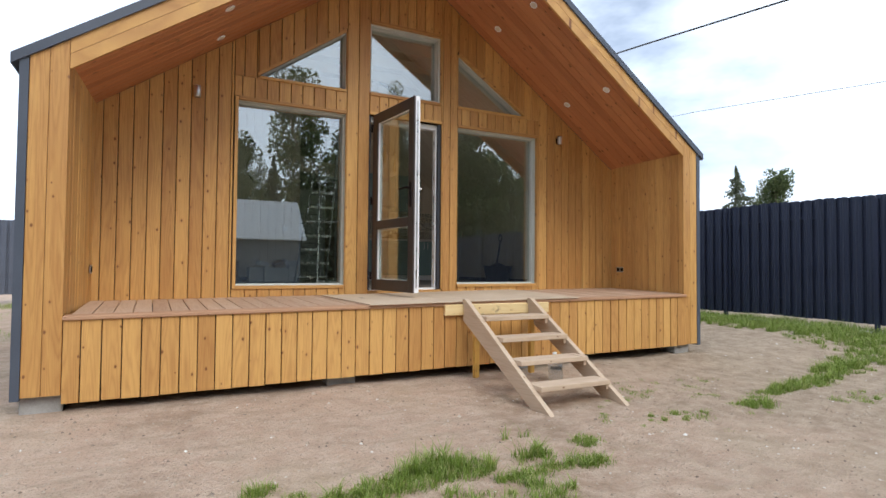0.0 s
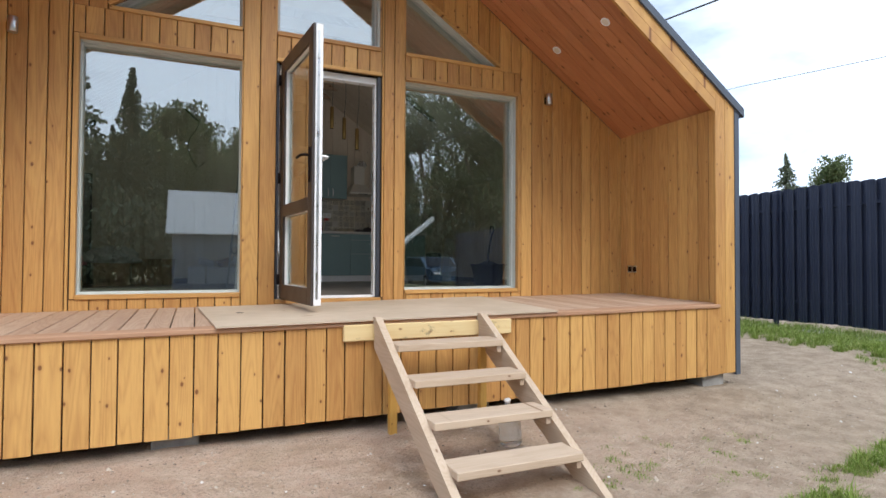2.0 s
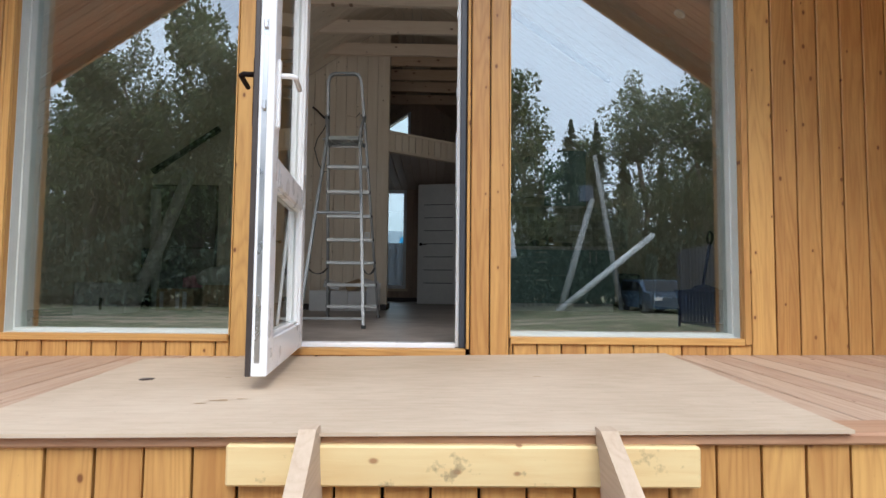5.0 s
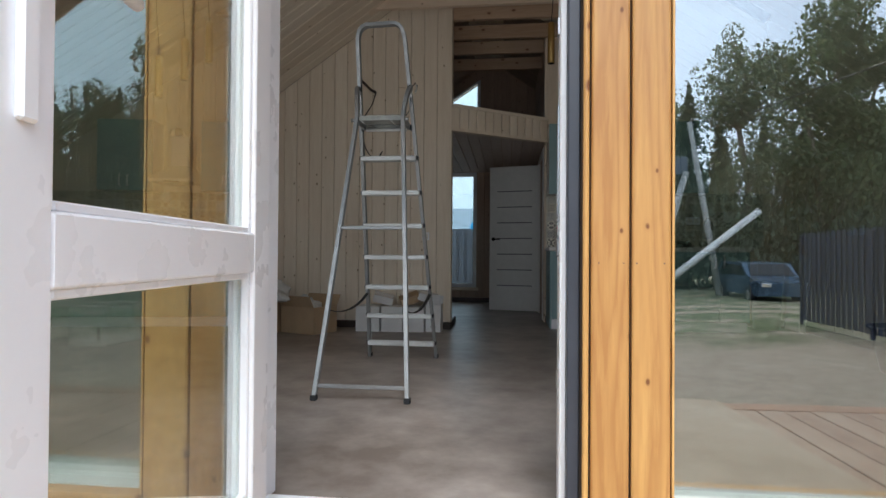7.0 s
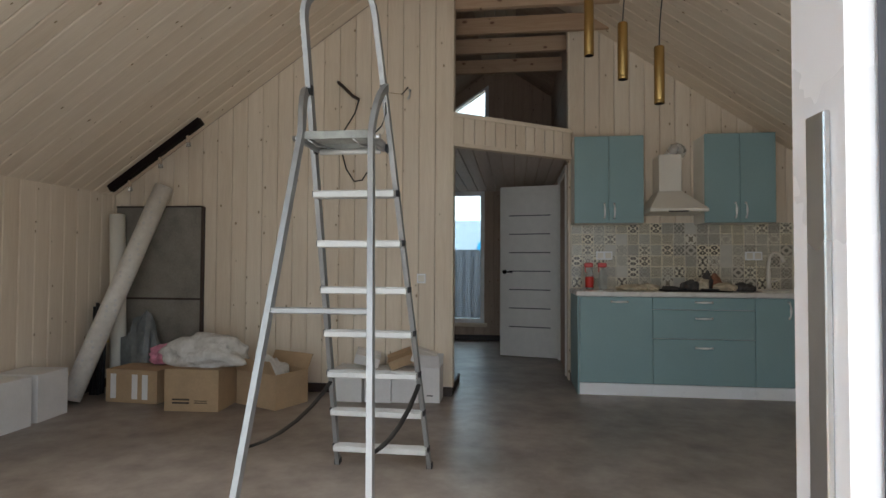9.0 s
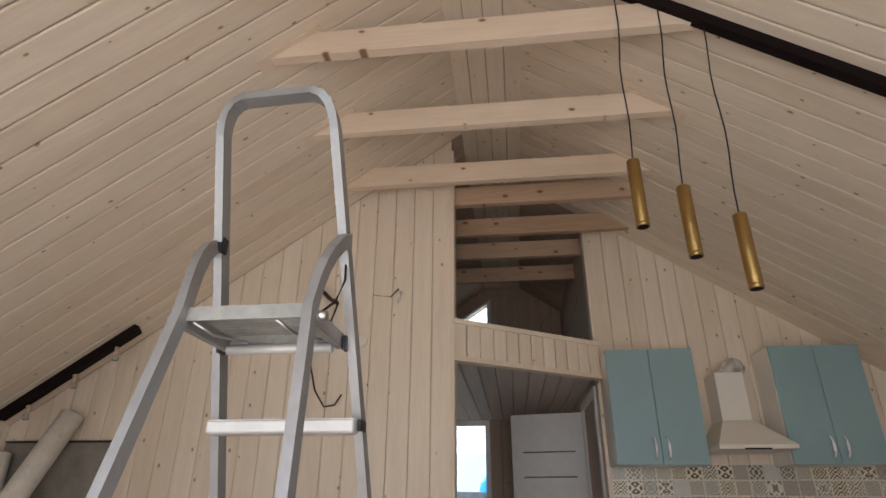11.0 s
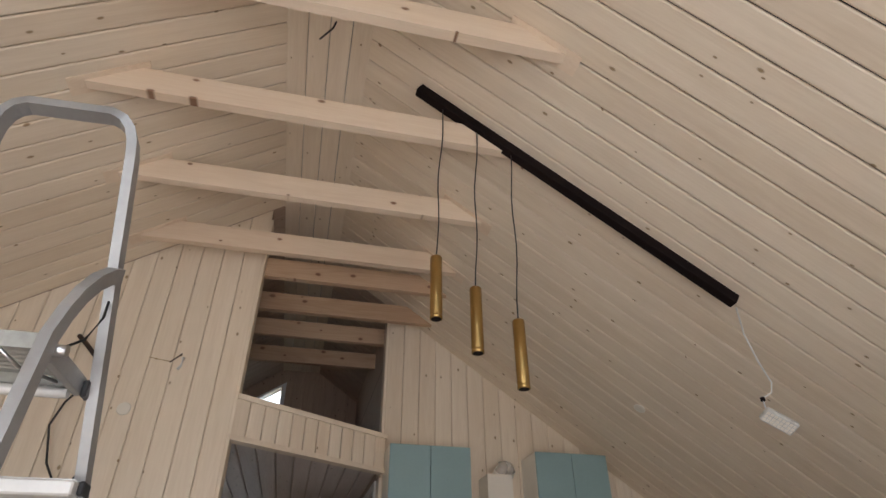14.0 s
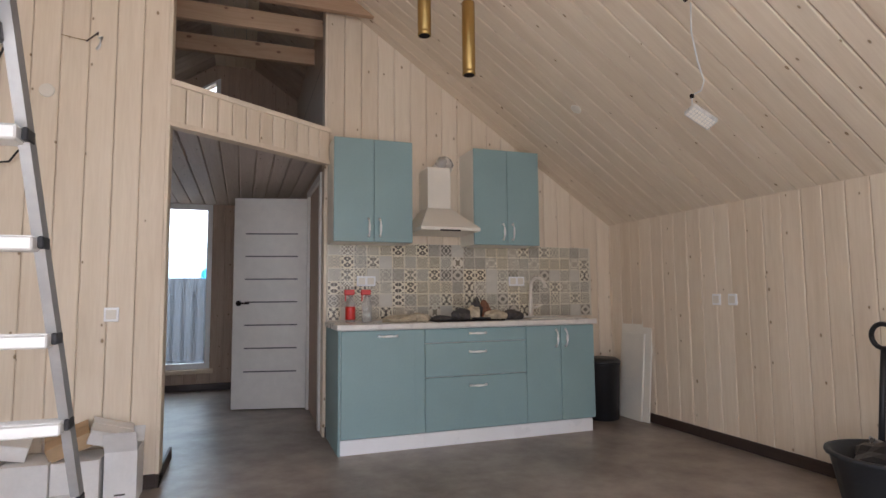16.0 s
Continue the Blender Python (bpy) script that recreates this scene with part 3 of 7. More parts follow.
joined_object("ceiling_porch", soff, wood("stained_soffit", (0.54, 0.225, 0.095), (0.39, 0.145, 0.058), STAIN_K, "s", 0.45, island=True), "sloping porch soffit of reddish stained boards", "ceiling")

# front trim: two upright boards a side, two rake boards a slope, metal edge
trim = thing("trim_front_gable", "amber-stained boards framing the open porch gable", "trim", kind="structure")
ftr = lambda u, v, d: (u, YF + 0.025 - d, v)
for sgn in (-1, 1):
    for k in range(2):
        a, b = 3.235 + 0.12 * k, 3.235 + 0.12 * (k + 1) - 0.003
        u0, u1 = sorted((XG + sgn * a, XG + sgn * b))
        zt = lambda u: 5.02 - S * abs(u - XG) - 0.004
        me, _, _ = board_mesh("trim_board", (u0, u1, 0.21, 0.21, zt(u0), zt(u1)), ftr, 0.025, 0.004, m_stain["z"])
        new("trim_board", me).parent = trim
    for lo, hi in ((4.80, 4.907), (4.911, 5.018)):
        bm = bmesh.new()
        xe = XG + sgn * 3.232
        bm_prism(bm, [(XG, lo), (xe, lo - S * 3.232), (xe, hi - S * 3.232), (XG, hi)], ftr, 0.0, 0.026)
        part("rake_board", bm, m_stain["s"], trim)

# roof: two slabs with a folded metal edge
for sgn, nm in ((-1, "roof_west"), (1, "roof_east")):
    bm = bmesh.new()
    pr = lambda u, v, d: (u, d, v)
    xe = XG + sgn * 3.58
    bm_prism(bm, [(XG, 5.02), (xe, 5.02 - S * 3.58), (xe, 5.08 - S * 3.58), (XG, 5.08)], pr, YF + 0.02, 8.1)
    r = setting(nm, bm, m_metal_clad, "dark grey metal roof slope", "roof")
    bm = bmesh.new()
    bm_prism(bm, [(XG, 5.018), (xe, 5.018 - S * 3.58), (xe, 5.095 - S * 3.58), (XG, 5.095)], pr, YF - 0.022, YF + 0.019)
    part("edge_flashing", bm, m_metal_clad, r)
    bm = bmesh.new()
    x0, x1 = sorted((XG + sgn * 3.475, XG + sgn * HM))
    bm_box(bm, x0, x1, YF - 0.005, 8.0, 0.19, 2.62)
    for k in range(40):
        y = YF + 0.12 + k * 0.23
        a, b = sorted((XG + sgn * HM, XG + sgn * (HM + 0.012)))
        bm_box(bm, a, b, y, y + 0.05, 0.19, 2.60)
    setting("wall_metal_west" if sgn < 0 else "wall_metal_east", bm, m_metal_clad, "side wall clad in dark grey ribbed metal", "wall")

# deck: boards run from the wall to the nosing
bm = bmesh.new()
bm_box(bm, XR - 3.18, XR + 3.18, YF + 0.06, 0.0, 0.30, ZD - 0.09)
deck = setting("deck", bm, m_wallcore, "raised porch deck of weathered reddish boards", "deck")
dk = lambda u, v, d: (u, v, deck_z(u, v) - 0.028 + d)
boards(XR - HPW - 0.02, XR + HP, zero(YF + 0.115), zero(-0.004), dk, m_deck, deck, pitch=0.135, t=0.028, gap=0.007, name="plank")
bm = bmesh.new()
bm_box(bm, XG - 3.233, XR + 3.19, YF - 0.03, YF + 0.11, -0.03, 0.002, 0.006)
for v in bm.verts:
    v.co.z += deck_z(v.co.x, v.co.y)
part("nosing", bm, m_deck_x, deck)
sk = thing("porch_skirt", "skirt of amber-stained vertical boards below the deck", "skirting", kind="structure")
skf = lambda u, v, d: (u, YF + 0.01 - d, v)
cuts = [XG - 3.233] + [-0.68 - 0.13 * k for k in range(23, 0, -1)] + [-0.69 + 0.129 * k for k in range(10)] + [0.601 + 0.1222 * k for k in range(17)] + [XR + 3.19]
for a, b in zip(cuts, cuts[1:]):
    u0, u1 = a + random.uniform(0.003, 0.005), b - random.uniform(0.003, 0.005)
    zb = 0.150 + 0.0085 * (u0 + 3.68) + random.uniform(-0.003, 0.003)
    j = random.uniform(-0.002, 0.002)
    tilt = random.uniform(-0.0012, 0.0012)
    me, _, _ = board_mesh("board", (u0, u1, zb, zb, deck_z(u0, YF) - 0.032, deck_z(u1, YF) - 0.032), lambda u, v, d: skf(u + tilt * (v - 0.5) * 3, v, d + j), 0.02, 0.004, m_stain["z"])
    new("board", me).parent = sk
bm = bmesh.new()
bm_box(bm, XR - 3.24, XR + 3.15, YF + 0.012, YF + 0.055, 0.42, 0.56)
part("backing_rail", bm, m_wallcore, sk)
for k, (x, y) in enumerate(((XR - 3.42, -1.25), (XR - 1.2, -1.22), (0.0 + 0.3, -1.22), (XR + 3.2, -1.25), (XR + 1.6, -1.0))):
    bm = bmesh.new()
    g = ground_z(x, y)
    bm_box(bm, x - 0.13, x + 0.13, y - 0.13, y + 0.1, g - 0.1, 0.215, 0.01)
    tagged(part("footing_block", bm, m_concrete), "rough concrete footing block under the house", "footing", "footing blocks under the house")
bm = bmesh.new()
bm_box(bm, XR - 3.4, XR + 3.4, YF + 0.1, 7.9, 0.2, 0.30)
setting("floor_frame", bm, m_wallcore, "timber floor frame under the house", "floor")

# ---- room shell ----
bm = bmesh.new()
bm_box(bm, XL, XW, 0.021, YB, 0.31, ZF)
floor = setting("floor", bm, m_floor, "brown-grey vinyl floor with cloudy streaks", "floor")
PI = 0.137
c1, c3 = ([], []), ([], [])
for sgn in (-1, 1):
    fn = (lambda u, v, d, s_=sgn: (XR + s_ * v, u, ceil_z(XR + v) + 0.018 - d))
    ye = 0.19 + PI * (30 if sgn < 0 else 36)
    boards(0.19, ye, zero(0.225), zero(3.36), fn, m_pale_isl, None, joined=c1, pitch=PI, t=0.018, c=0.007, gap=0.0068)
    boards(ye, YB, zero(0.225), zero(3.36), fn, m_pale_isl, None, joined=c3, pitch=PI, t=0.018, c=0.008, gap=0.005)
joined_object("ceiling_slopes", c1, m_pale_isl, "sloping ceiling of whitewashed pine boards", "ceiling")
joined_object("ceiling_loft", c3, m_loft_slope, "sloping loft ceiling of darker brown boards", "ceiling")
c2 = ([], [])
zc = ceil_z(XR + 0.225)
fn = lambda u, v, d: (u, v, zc + 0.018 - d)
boards(XR - 0.235, XR + 0.235, zero(0.19), zero(YB), fn, m_pale_isl_y, None, joined=c2, pitch=0.115, t=0.018, c=0.006, gap=0.003)
joined_object("ceiling_ridge", c2, m_pale_isl_y, "flat strip of pale boards along the ridge", "ceiling")
for sgn, nm in ((-1, "wall_west"), (1, "wall_east")):
    bm = bmesh.new()
    a, b = sorted((XR + sgn * 3.363, XR + sgn * 3.44))
    bm_box(bm, a, b, 0.19, 8.0, 0.31, 2.62)
    w = setting(nm, bm, m_palecore, "low side wall of whitewashed vertical boards", "wall")
    fn = (lambda u, v, d, s_=sgn: (XR + s_ * (3.363 - d), u, v))
    boards(0.19, YB, zero(ZF + 0.001), zero(ceil_z(XR + 3.345)), fn, m_pale["e"], w, pitch=PI, t=0.018, c=0.006, gap=0.003)
inner_front = lambda u, v, d: (u, 0.19 + d, v)


def wall_boards(name, label, y, x0, x1, low, high, back=0.09, material=None, holes=()):
    bm = bmesh.new()
    fr = lambda u, v, d: (u, y + 0.018 + d, v)
    zt = lambda u: min(high(u), 4.9)
    pts = [(x0, low(x0)), (x1, low(x1)), (x1, zt(x1))] + ([(XR, zt(XR))] if x0 < XR < x1 else []) + [(x0, zt(x0))]
    bm_prism(bm, pts, fr, 0.0, back)
    w = setting(name, bm, m_palecore, label, "wall")
    boards(x0, x1, low, high, lambda u, v, d: (u, y + 0.018 - d, v), material or m_pale["z"], w, pitch=PI, t=0.018, c=0.006, breaks=(XR,), gap=0.003)
    return w


wall_boards("wall_partition", "partition of whitewashed vertical pine boards", YP, XL, PXR, zero(ZF), ceil_z)
wall_boards("wall_kitchen", "kitchen wall of whitewashed vertical pine boards", YK, KXL, XW, zero(ZF), ceil_z)
# returns of both walls and the corner boards
bm = bmesh.new()
bm_box(bm, -2.30, -2.20, YP + 0.11, YB, ZF, 3.01)
setting("wall_hall_west", bm, m_shaded_pine, "hall side wall of pine boards darkened for shade", "wall")
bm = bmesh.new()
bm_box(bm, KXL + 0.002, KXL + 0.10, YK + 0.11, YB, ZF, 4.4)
setting("wall_hall_east", bm, m_shaded_pine, "hall side wall of pine boards darkened for shade", "wall")
for x0, x1, y0, zt in ((PXR - 0.004, PXR + 0.016, YP, 4.55), (KXL - 0.018, KXL + 0.002, YK, 4.33)):
    bm = bmesh.new()
    bm_box(bm, x0, x1, y0 - 0.012, y0 + 0.13, ZF, zt, 0.003)
    tagged(part("trim_corner", bm, m_pale["z"]), "pale corner board", "trim", kind="structure")

# back wall with the hall window and the gable window
hw = (-1.55, -0.70, 1.10, 3.0)
bt = ((-1.62, 3.90), (-0.645, 3.90), (-0.645, 4.545))
bk = lambda u, v, d: (u, YB + d, v)
bm = bmesh.new()
for poly in ([(XL, 0.3), (hw[0], 0.3), (hw[0], 3.4), (XL, 3.4)], [(hw[0], 0.3), (hw[1], 0.3), (hw[1], hw[2]), (hw[0], hw[2])], [(hw[0], hw[3]), (hw[1], hw[3]), (hw[1], 3.4), (hw[0], 3.4)],
             [(hw[1], 0.3), (XW, 0.3), (XW, ceil_z(XW)), (1.624, 3.4), (hw[1], 3.4)], [(-0.645, 3.4), (1.624, 3.4), (XR, 4.87), (-0.645, ceil_z(-0.645))],
             [(-2.6, 3.4), (-0.645, 3.4), (-0.645, 3.90), (-1.62, 3.90), (-0.645, 4.545), (-0.645, ceil_z(-0.645))]):
    bm_prism(bm, poly, bk, 0.0, 0.2)
for xa in (XL, XW):
    bm_prism(bm, [(xa, ceil_z(xa) - 0.06), (XR, 4.79), (XR, 5.0), (xa, ceil_z(xa) + 0.14)], bk, 0.12, 0.2)
wall_back = setting("wall_back", bm, m_shaded_pine, "back gable wall of pine boards darkened for shade", "wall")
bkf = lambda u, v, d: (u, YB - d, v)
Bb = dict(material=m_shaded_pine, parent=wall_back, pitch=PI, t=0.016, c=0.007, breaks=(XR,))
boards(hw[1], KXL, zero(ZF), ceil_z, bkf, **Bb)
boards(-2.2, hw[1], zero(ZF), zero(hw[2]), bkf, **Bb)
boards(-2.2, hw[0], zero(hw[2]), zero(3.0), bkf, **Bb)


def back_window(name, poly, label):
    th = thing(name, label, "window", kind="structure")
    k = len(poly)
    cx, cz = sum(p[0] for p in poly) / k, sum(p[1] for p in poly) / k
    inn = [(p[0] + (cx - p[0]) * 0.13, p[1] + (cz - p[1]) * (0.065 if k == 4 else 0.13)) for p in poly]
    for i in range(k):
        j = (i + 1) % k
        bm = bmesh.new()
        bm_prism(bm, [poly[i], poly[j], inn[j], inn[i]], bk, -0.02, 0.06)
        part("window_frame", bm, m_white, th)
    bm = bmesh.new()
    bm_prism(bm, inn, bk, 0.02, 0.026)
    part("pane", bm, m_glass, th).visible_shadow = False
    return th


w6 = back_window("window_6", rect(*hw), "hall window with a white frame looking at a fence")
bm = bmesh.new()
bm_box(bm, hw[0] - 0.05, hw[1] + 0.04, YB - 0.09, YB + 0.02, hw[2] - 0.05, hw[2] - 0.001, 0.006)
part("window_sill", bm, m_pale["x"], w6)
back_window("window_7", list(bt), "triangular gable window of the loft")

# loft floor, with its slanting edge
pln = lambda u, v, d: (u, v, d)
bm = bmesh.new()
bm_prism(bm, [(XL, YP + 0.11), (PXR, YP + 0.11), (PXR, YP + 0.02), (KXL, YK - 0.06), (KXL, YB), (XL, YB)], pln, 3.02, 3.16)
setting("floor_loft", bm, m_shaded_pine, "loft floor above the hall", "floor")
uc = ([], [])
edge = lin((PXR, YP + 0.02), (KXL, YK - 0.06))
boards(-2.20, PXR, zero(YP + 0.11), zero(YB), lambda u, v, d: (u, v, 3.02 - d), m_shaded_pine, None, joined=uc, pitch=PI, t=0.018, c=0.007)
boards(PXR + 0.003, KXL - 0.003, edge, zero(YB), lambda u, v, d: (u, v, 3.02 - d), m_shaded_pine, None, joined=uc, pitch=PI, t=0.018, c=0.007)
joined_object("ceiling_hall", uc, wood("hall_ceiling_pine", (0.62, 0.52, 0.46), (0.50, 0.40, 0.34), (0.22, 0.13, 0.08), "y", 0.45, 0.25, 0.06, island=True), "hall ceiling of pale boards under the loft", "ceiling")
loft = thing("trim_loft_edge", "pale board fascia along the slanting loft edge", "trim", kind="structure")
e0, e1 = Vector((PXR, YP, 0)), Vector((KXL, YK - 0.08, 0))
ed = (e1 - e0).normalized()
en = Vector((ed.y, -ed.x, 0))
ef = lambda u, v, d: tuple(e0 + ed * u + en * d + Vector((0, 0, v)))
el = (e1 - e0).length
boards(0.0, el, zero(2.955), zero(3.175), ef, m_pale["z"], loft, pitch=0.105, t=0.018, c=0.006)
for z0, z1, d1 in ((2.925, 2.957, 0.028), (3.173, 3.205, 0.034)):
    bm = bmesh.new()
    bm_prism(bm, [(0, z0), (el, z0), (el, z1), (0, z1)], ef, -0.05, d1)
    part("rail", bm, m_pale["x"], loft)

# collar beams
for y in (0.85, 1.49, 2.13, 2.775, 3.43, 4.06, 4.40, 4.93, 5.42, 6.02):
    zb, zt = 4.115, 4.265
    hb, ht = (4.855 - zb) / S, (4.855 - zt) / S
    bm = bmesh.new()
    bm_prism(bm, [(XR - hb, zb), (XR + hb, zb), (XR + ht, zt), (XR - ht, zt)], lambda u, v, d: (u, d, v), y - 0.025, y + 0.025)
    beam = tagged(part("collar_beam", bm, m_beam if y < 4.3 else m_loft_beam), "pale pine collar beam with dark knots" if y < 4.3 else "darker brown pine collar beam over the loft", "beam", "collar beams under the ridge")
    if y < 4.3:
        for sgn in (-1, 1):
            bm = bmesh.new()
            bm_prism(bm, [(y - 0.052, 0.815), (y + 0.052, 0.815), (y + 0.052, 1.118), (y - 0.052, 1.118)], lambda u, v, d, s_=sgn: (XR + s_ * v, u, ceil_z(XR + v) - d), 0.001, 0.009)
            part("end_trim", bm, m_beam, beam)

# baseboards
for x0, x1, y0, y1 in ((XL, PXR, YP - 0.018, YP), (XW - 0.018, XW, 0.22, YK), (XL, XL + 0.018, 0.22, YP), (-2.2, KXL, YB - 0.034, YB - 0.016), (KXL, XW, YK - 0.018, YK), (PXR - 0.002, PXR + 0.016, YP - 0.018, YP + 0.6)):
    bm = bmesh.new()
    bm_box(bm, x0, x1, y0, y1, ZF, ZF + 0.075, 0.003)
    tagged(part("baseboard", bm, m_baseb), "dark brown baseboard", "baseboard", kind="structure")

# ---- materials of the things ----
m_teal = plain("teal_painted_wood", (0.262, 0.385, 0.392), 0.5, var=0.06, scale=3, bump=0.03)
m_handle = plain("pale_satin_chrome", (0.92, 0.92, 0.90), 0.25, 0.1, var=0.04, bump=0)
m_marble = plain("pale_stone_worktop", (0.72, 0.68, 0.63), 0.3, var=0.1, scale=14)
m_chrome = plain("chrome", (0.75, 0.75, 0.76), 0.15, 1.0, var=0.04, bump=0)
m_cream = plain("cream_enamel", (0.78, 0.73, 0.64), 0.35, var=0.03, bump=0)
m_doorwhite = plain("white_door_film", (0.82, 0.80, 0.76), 0.5, var=0.05, scale=12)
m_groove = plain("grey_glass_strip", (0.12, 0.12, 0.13), 0.3)
m_card = plain("cardboard", (0.42, 0.29, 0.17), 0.85, var=0.15, scale=5, bump=0.1)
m_whitecard = plain("white_carton", (0.76, 0.74, 0.72), 0.6, var=0.07, scale=7)
m_print = plain("dark_print", (0.03, 0.025, 0.02), 0.7)
m_red = plain("red_plastic", (0.60, 0.03, 0.02), 0.35, var=0.08)
m_wire = plain("black_cable", (0.01, 0.01, 0.01), 0.5)
m_wirew = plain("white_cable", (0.7, 0.7, 0.68), 0.5)
m_yellow_tape = plain("yellow_tape", (0.7, 0.55, 0.05), 0.5)
m_greybag = plain("grey_film", (0.16, 0.17, 0.17), 0.35, var=0.25, scale=9, bump=0.6, fine=18, dist=0.02)
m_pinkbag = plain("pink_patterned_bag", (0.62, 0.25, 0.36), 0.35, var=0.5, scale=16, bump=0.4, fine=25, dist=0.02)
m_greypanel = plain("grey_door_blank", (0.23, 0.21, 0.18), 0.55, var=0.32, scale=5)
m_whiteboard = plain("off_white_sheet", (0.84, 0.81, 0.73), 0.6, var=0.05)
n = Nodes("packing_foam_roll")
dots = n.add("ShaderNodeTexVoronoi", Vector=n.coords(), Scale=22.0, Randomness=0.3)
col = n.mix(n.rng(dots.outputs["Distance"], 0.18, 0.30, 0.35, 0.0), n.ramp(n.noise(n.coords(), 20, 4), (0.3, (0.68, 0.64, 0.58)), (0.7, (0.80, 0.76, 0.70))), (0.50, 0.52, 0.58))
m_foam = n.done(col, 0.6)
m_ply = None
m_rag = plain("soiled_glove_cloth", (0.50, 0.42, 0.30), 0.95, var=0.4, scale=25, bump=0.5, fine=120)
m_darkrag = plain("dark_tool_clutter", (0.07, 0.06, 0.055), 0.7, var=0.5, scale=30)
m_tub = plain("grey_rubber_tub", (0.03, 0.033, 0.038), 0.55, var=0.25)
m_rust = plain("brown_clutter", (0.25, 0.11, 0.06), 0.7, var=0.4, scale=30)
# back fence: haze put into the colour as a paler grey-blue steel
m_fence_haze = plain("hazed_fence_steel", (0.10, 0.115, 0.15), 0.5, var=0.15, scale=3)
m_blue = plain("bright_blue_film", (0.02, 0.30, 0.62), 0.4)
m_houseblue = plain("pale_blue_roofing", (0.30, 0.36, 0.43), 0.5)
m_wallpale = plain("pale_render", (0.6, 0.6, 0.58), 0.8)
m_carpaint = plain("dark_blue_car_paint", (0.075, 0.115, 0.17), 0.25, 0.3, var=0.1)
m_darkglass = plain("dark_car_glass", (0.01, 0.012, 0.015), 0.08)
m_shedroof = plain("pale_galvanised_roofing", (0.50, 0.50, 0.50), 0.5, 0.2, var=0.1)
m_tyre = plain("tyre_rubber", (0.015, 0.015, 0.015), 0.8)

n = Nodes("dusty_plywood")
v = n.coords()
a, b, c = n.noise(v, 1.6, 5, 0.6), n.noise(n.coords((2, 12, 2)), 4, 5), n.noise(v, 45, 4, 0.7)
col = n.ramp(n.math("ADD", n.math("MULTIPLY", a, 0.6), n.math("MULTIPLY", b, 0.4)), (0.3, (0.46, 0.355, 0.245)), (0.55, (0.58, 0.46, 0.335)), (0.75, (0.65, 0.54, 0.41)))
col = n.mix(n.rng(c, 0.62, 0.8, 0.0, 0.45), col, (0.25, 0.18, 0.12))
n.bump(c, 0.25, 0.003)
m_ply = n.done(col, 0.85)

n = Nodes("milky_film")
v = n.coords()
a = n.noise(v, 14, 5, 0.6)
n.bump(a, 0.9, 0.03)
m_film = n.done(n.ramp(a, (0.3, (0.60, 0.58, 0.54)), (0.7, (0.80, 0.78, 0.75))), 0.25)

n = Nodes("clear_plastic")
n.set(n.bsdf, "Transmission Weight", 0.85)
n.set(n.bsdf, "IOR", 1.3)
m_clear = n.done((0.85, 0.88, 0.9), 0.12)

n = Nodes("grass_blades")
info = n.add("ShaderNodeNewGeometry").outputs["Random Per Island"]
m_grass = thin_leaf(n, n.ramp(info, (0.0, (0.14, 0.22, 0.03)), (0.6, (0.26, 0.36, 0.06)), (1.0, (0.44, 0.46, 0.18))), 0.4)

n = Nodes("birch_leaves")
info = n.add("ShaderNodeNewGeometry").outputs["Random Per Island"]
m_leaf = thin_leaf(n, n.ramp(info, (0.0, (0.05, 0.08, 0.025)), (0.6, (0.095, 0.13, 0.045)), (1.0, (0.17, 0.20, 0.08))))
n = Nodes("spruce_needles")
info = n.add("ShaderNodeNewGeometry").outputs["Random Per Island"]
m_needle = thin_leaf(n, n.ramp(info, (0.0, (0.04, 0.062, 0.03)), (1.0, (0.10, 0.13, 0.07))), 0.3)
m_bark = plain("grey_brown_bark", (0.16, 0.12, 0.09), 0.9, var=0.4, scale=5, bump=0.6)

# ---- glazed front door ----
door = thing("door_1", "open glazed door, white inside and dark brown outside", "door", (-0.907, -0.03, 0.875), kind="structure")
door.rotation_euler = (0, 0, radians(-84.2))
# in its own frame the leaf runs along +x from the hinge; +y is its white inner face
W_, H_, T_ = 0.965, 2.06, 0.075
for x0, x1, z0, z1 in ((0.0, 0.115, 0.0, H_), (W_ - 0.115, W_, 0.0, H_), (0.115, W_ - 0.115, 0.0, 0.125), (0.115, W_ - 0.115, H_ - 0.115, H_), (0.115, W_ - 0.115, 0.70, 0.80)):
    bm = bmesh.new()
    bm_box(bm, x0, x1, 0.0, T_ - 0.02, z0, z1, 0.004)
    part("leaf_bar", bm, m_white, door)
    bm = bmesh.new()
    bm_box(bm, x0, x1, -0.02, -0.001, z0, z1, 0.003)
    part("outer_skin", bm, m_brownpvc, door, "dark brown outer profile")
for z0, z1 in ((0.125, 0.70), (0.80, H_ - 0.115)):
    bm = bmesh.new()
    bm_box(bm, 0.112, W_ - 0.112, 0.015, 0.021, z0 - 0.003, z1 + 0.003)
    part("pane", bm, m_glass, door).visible_shadow = False
    for x0, x1, a, b in ((0.115, 0.13, z0, z1), (W_ - 0.13, W_ - 0.115, z0, z1), (0.13, W_ - 0.13, z0, z0 + 0.015), (0.13, W_ - 0.13, z1 - 0.015, z1)):
        bm = bmesh.new()
        bm_box(bm, x0, x1, 0.024, 0.045, a, b, 0.003)
        part("glazing_bead", bm, m_white, door)
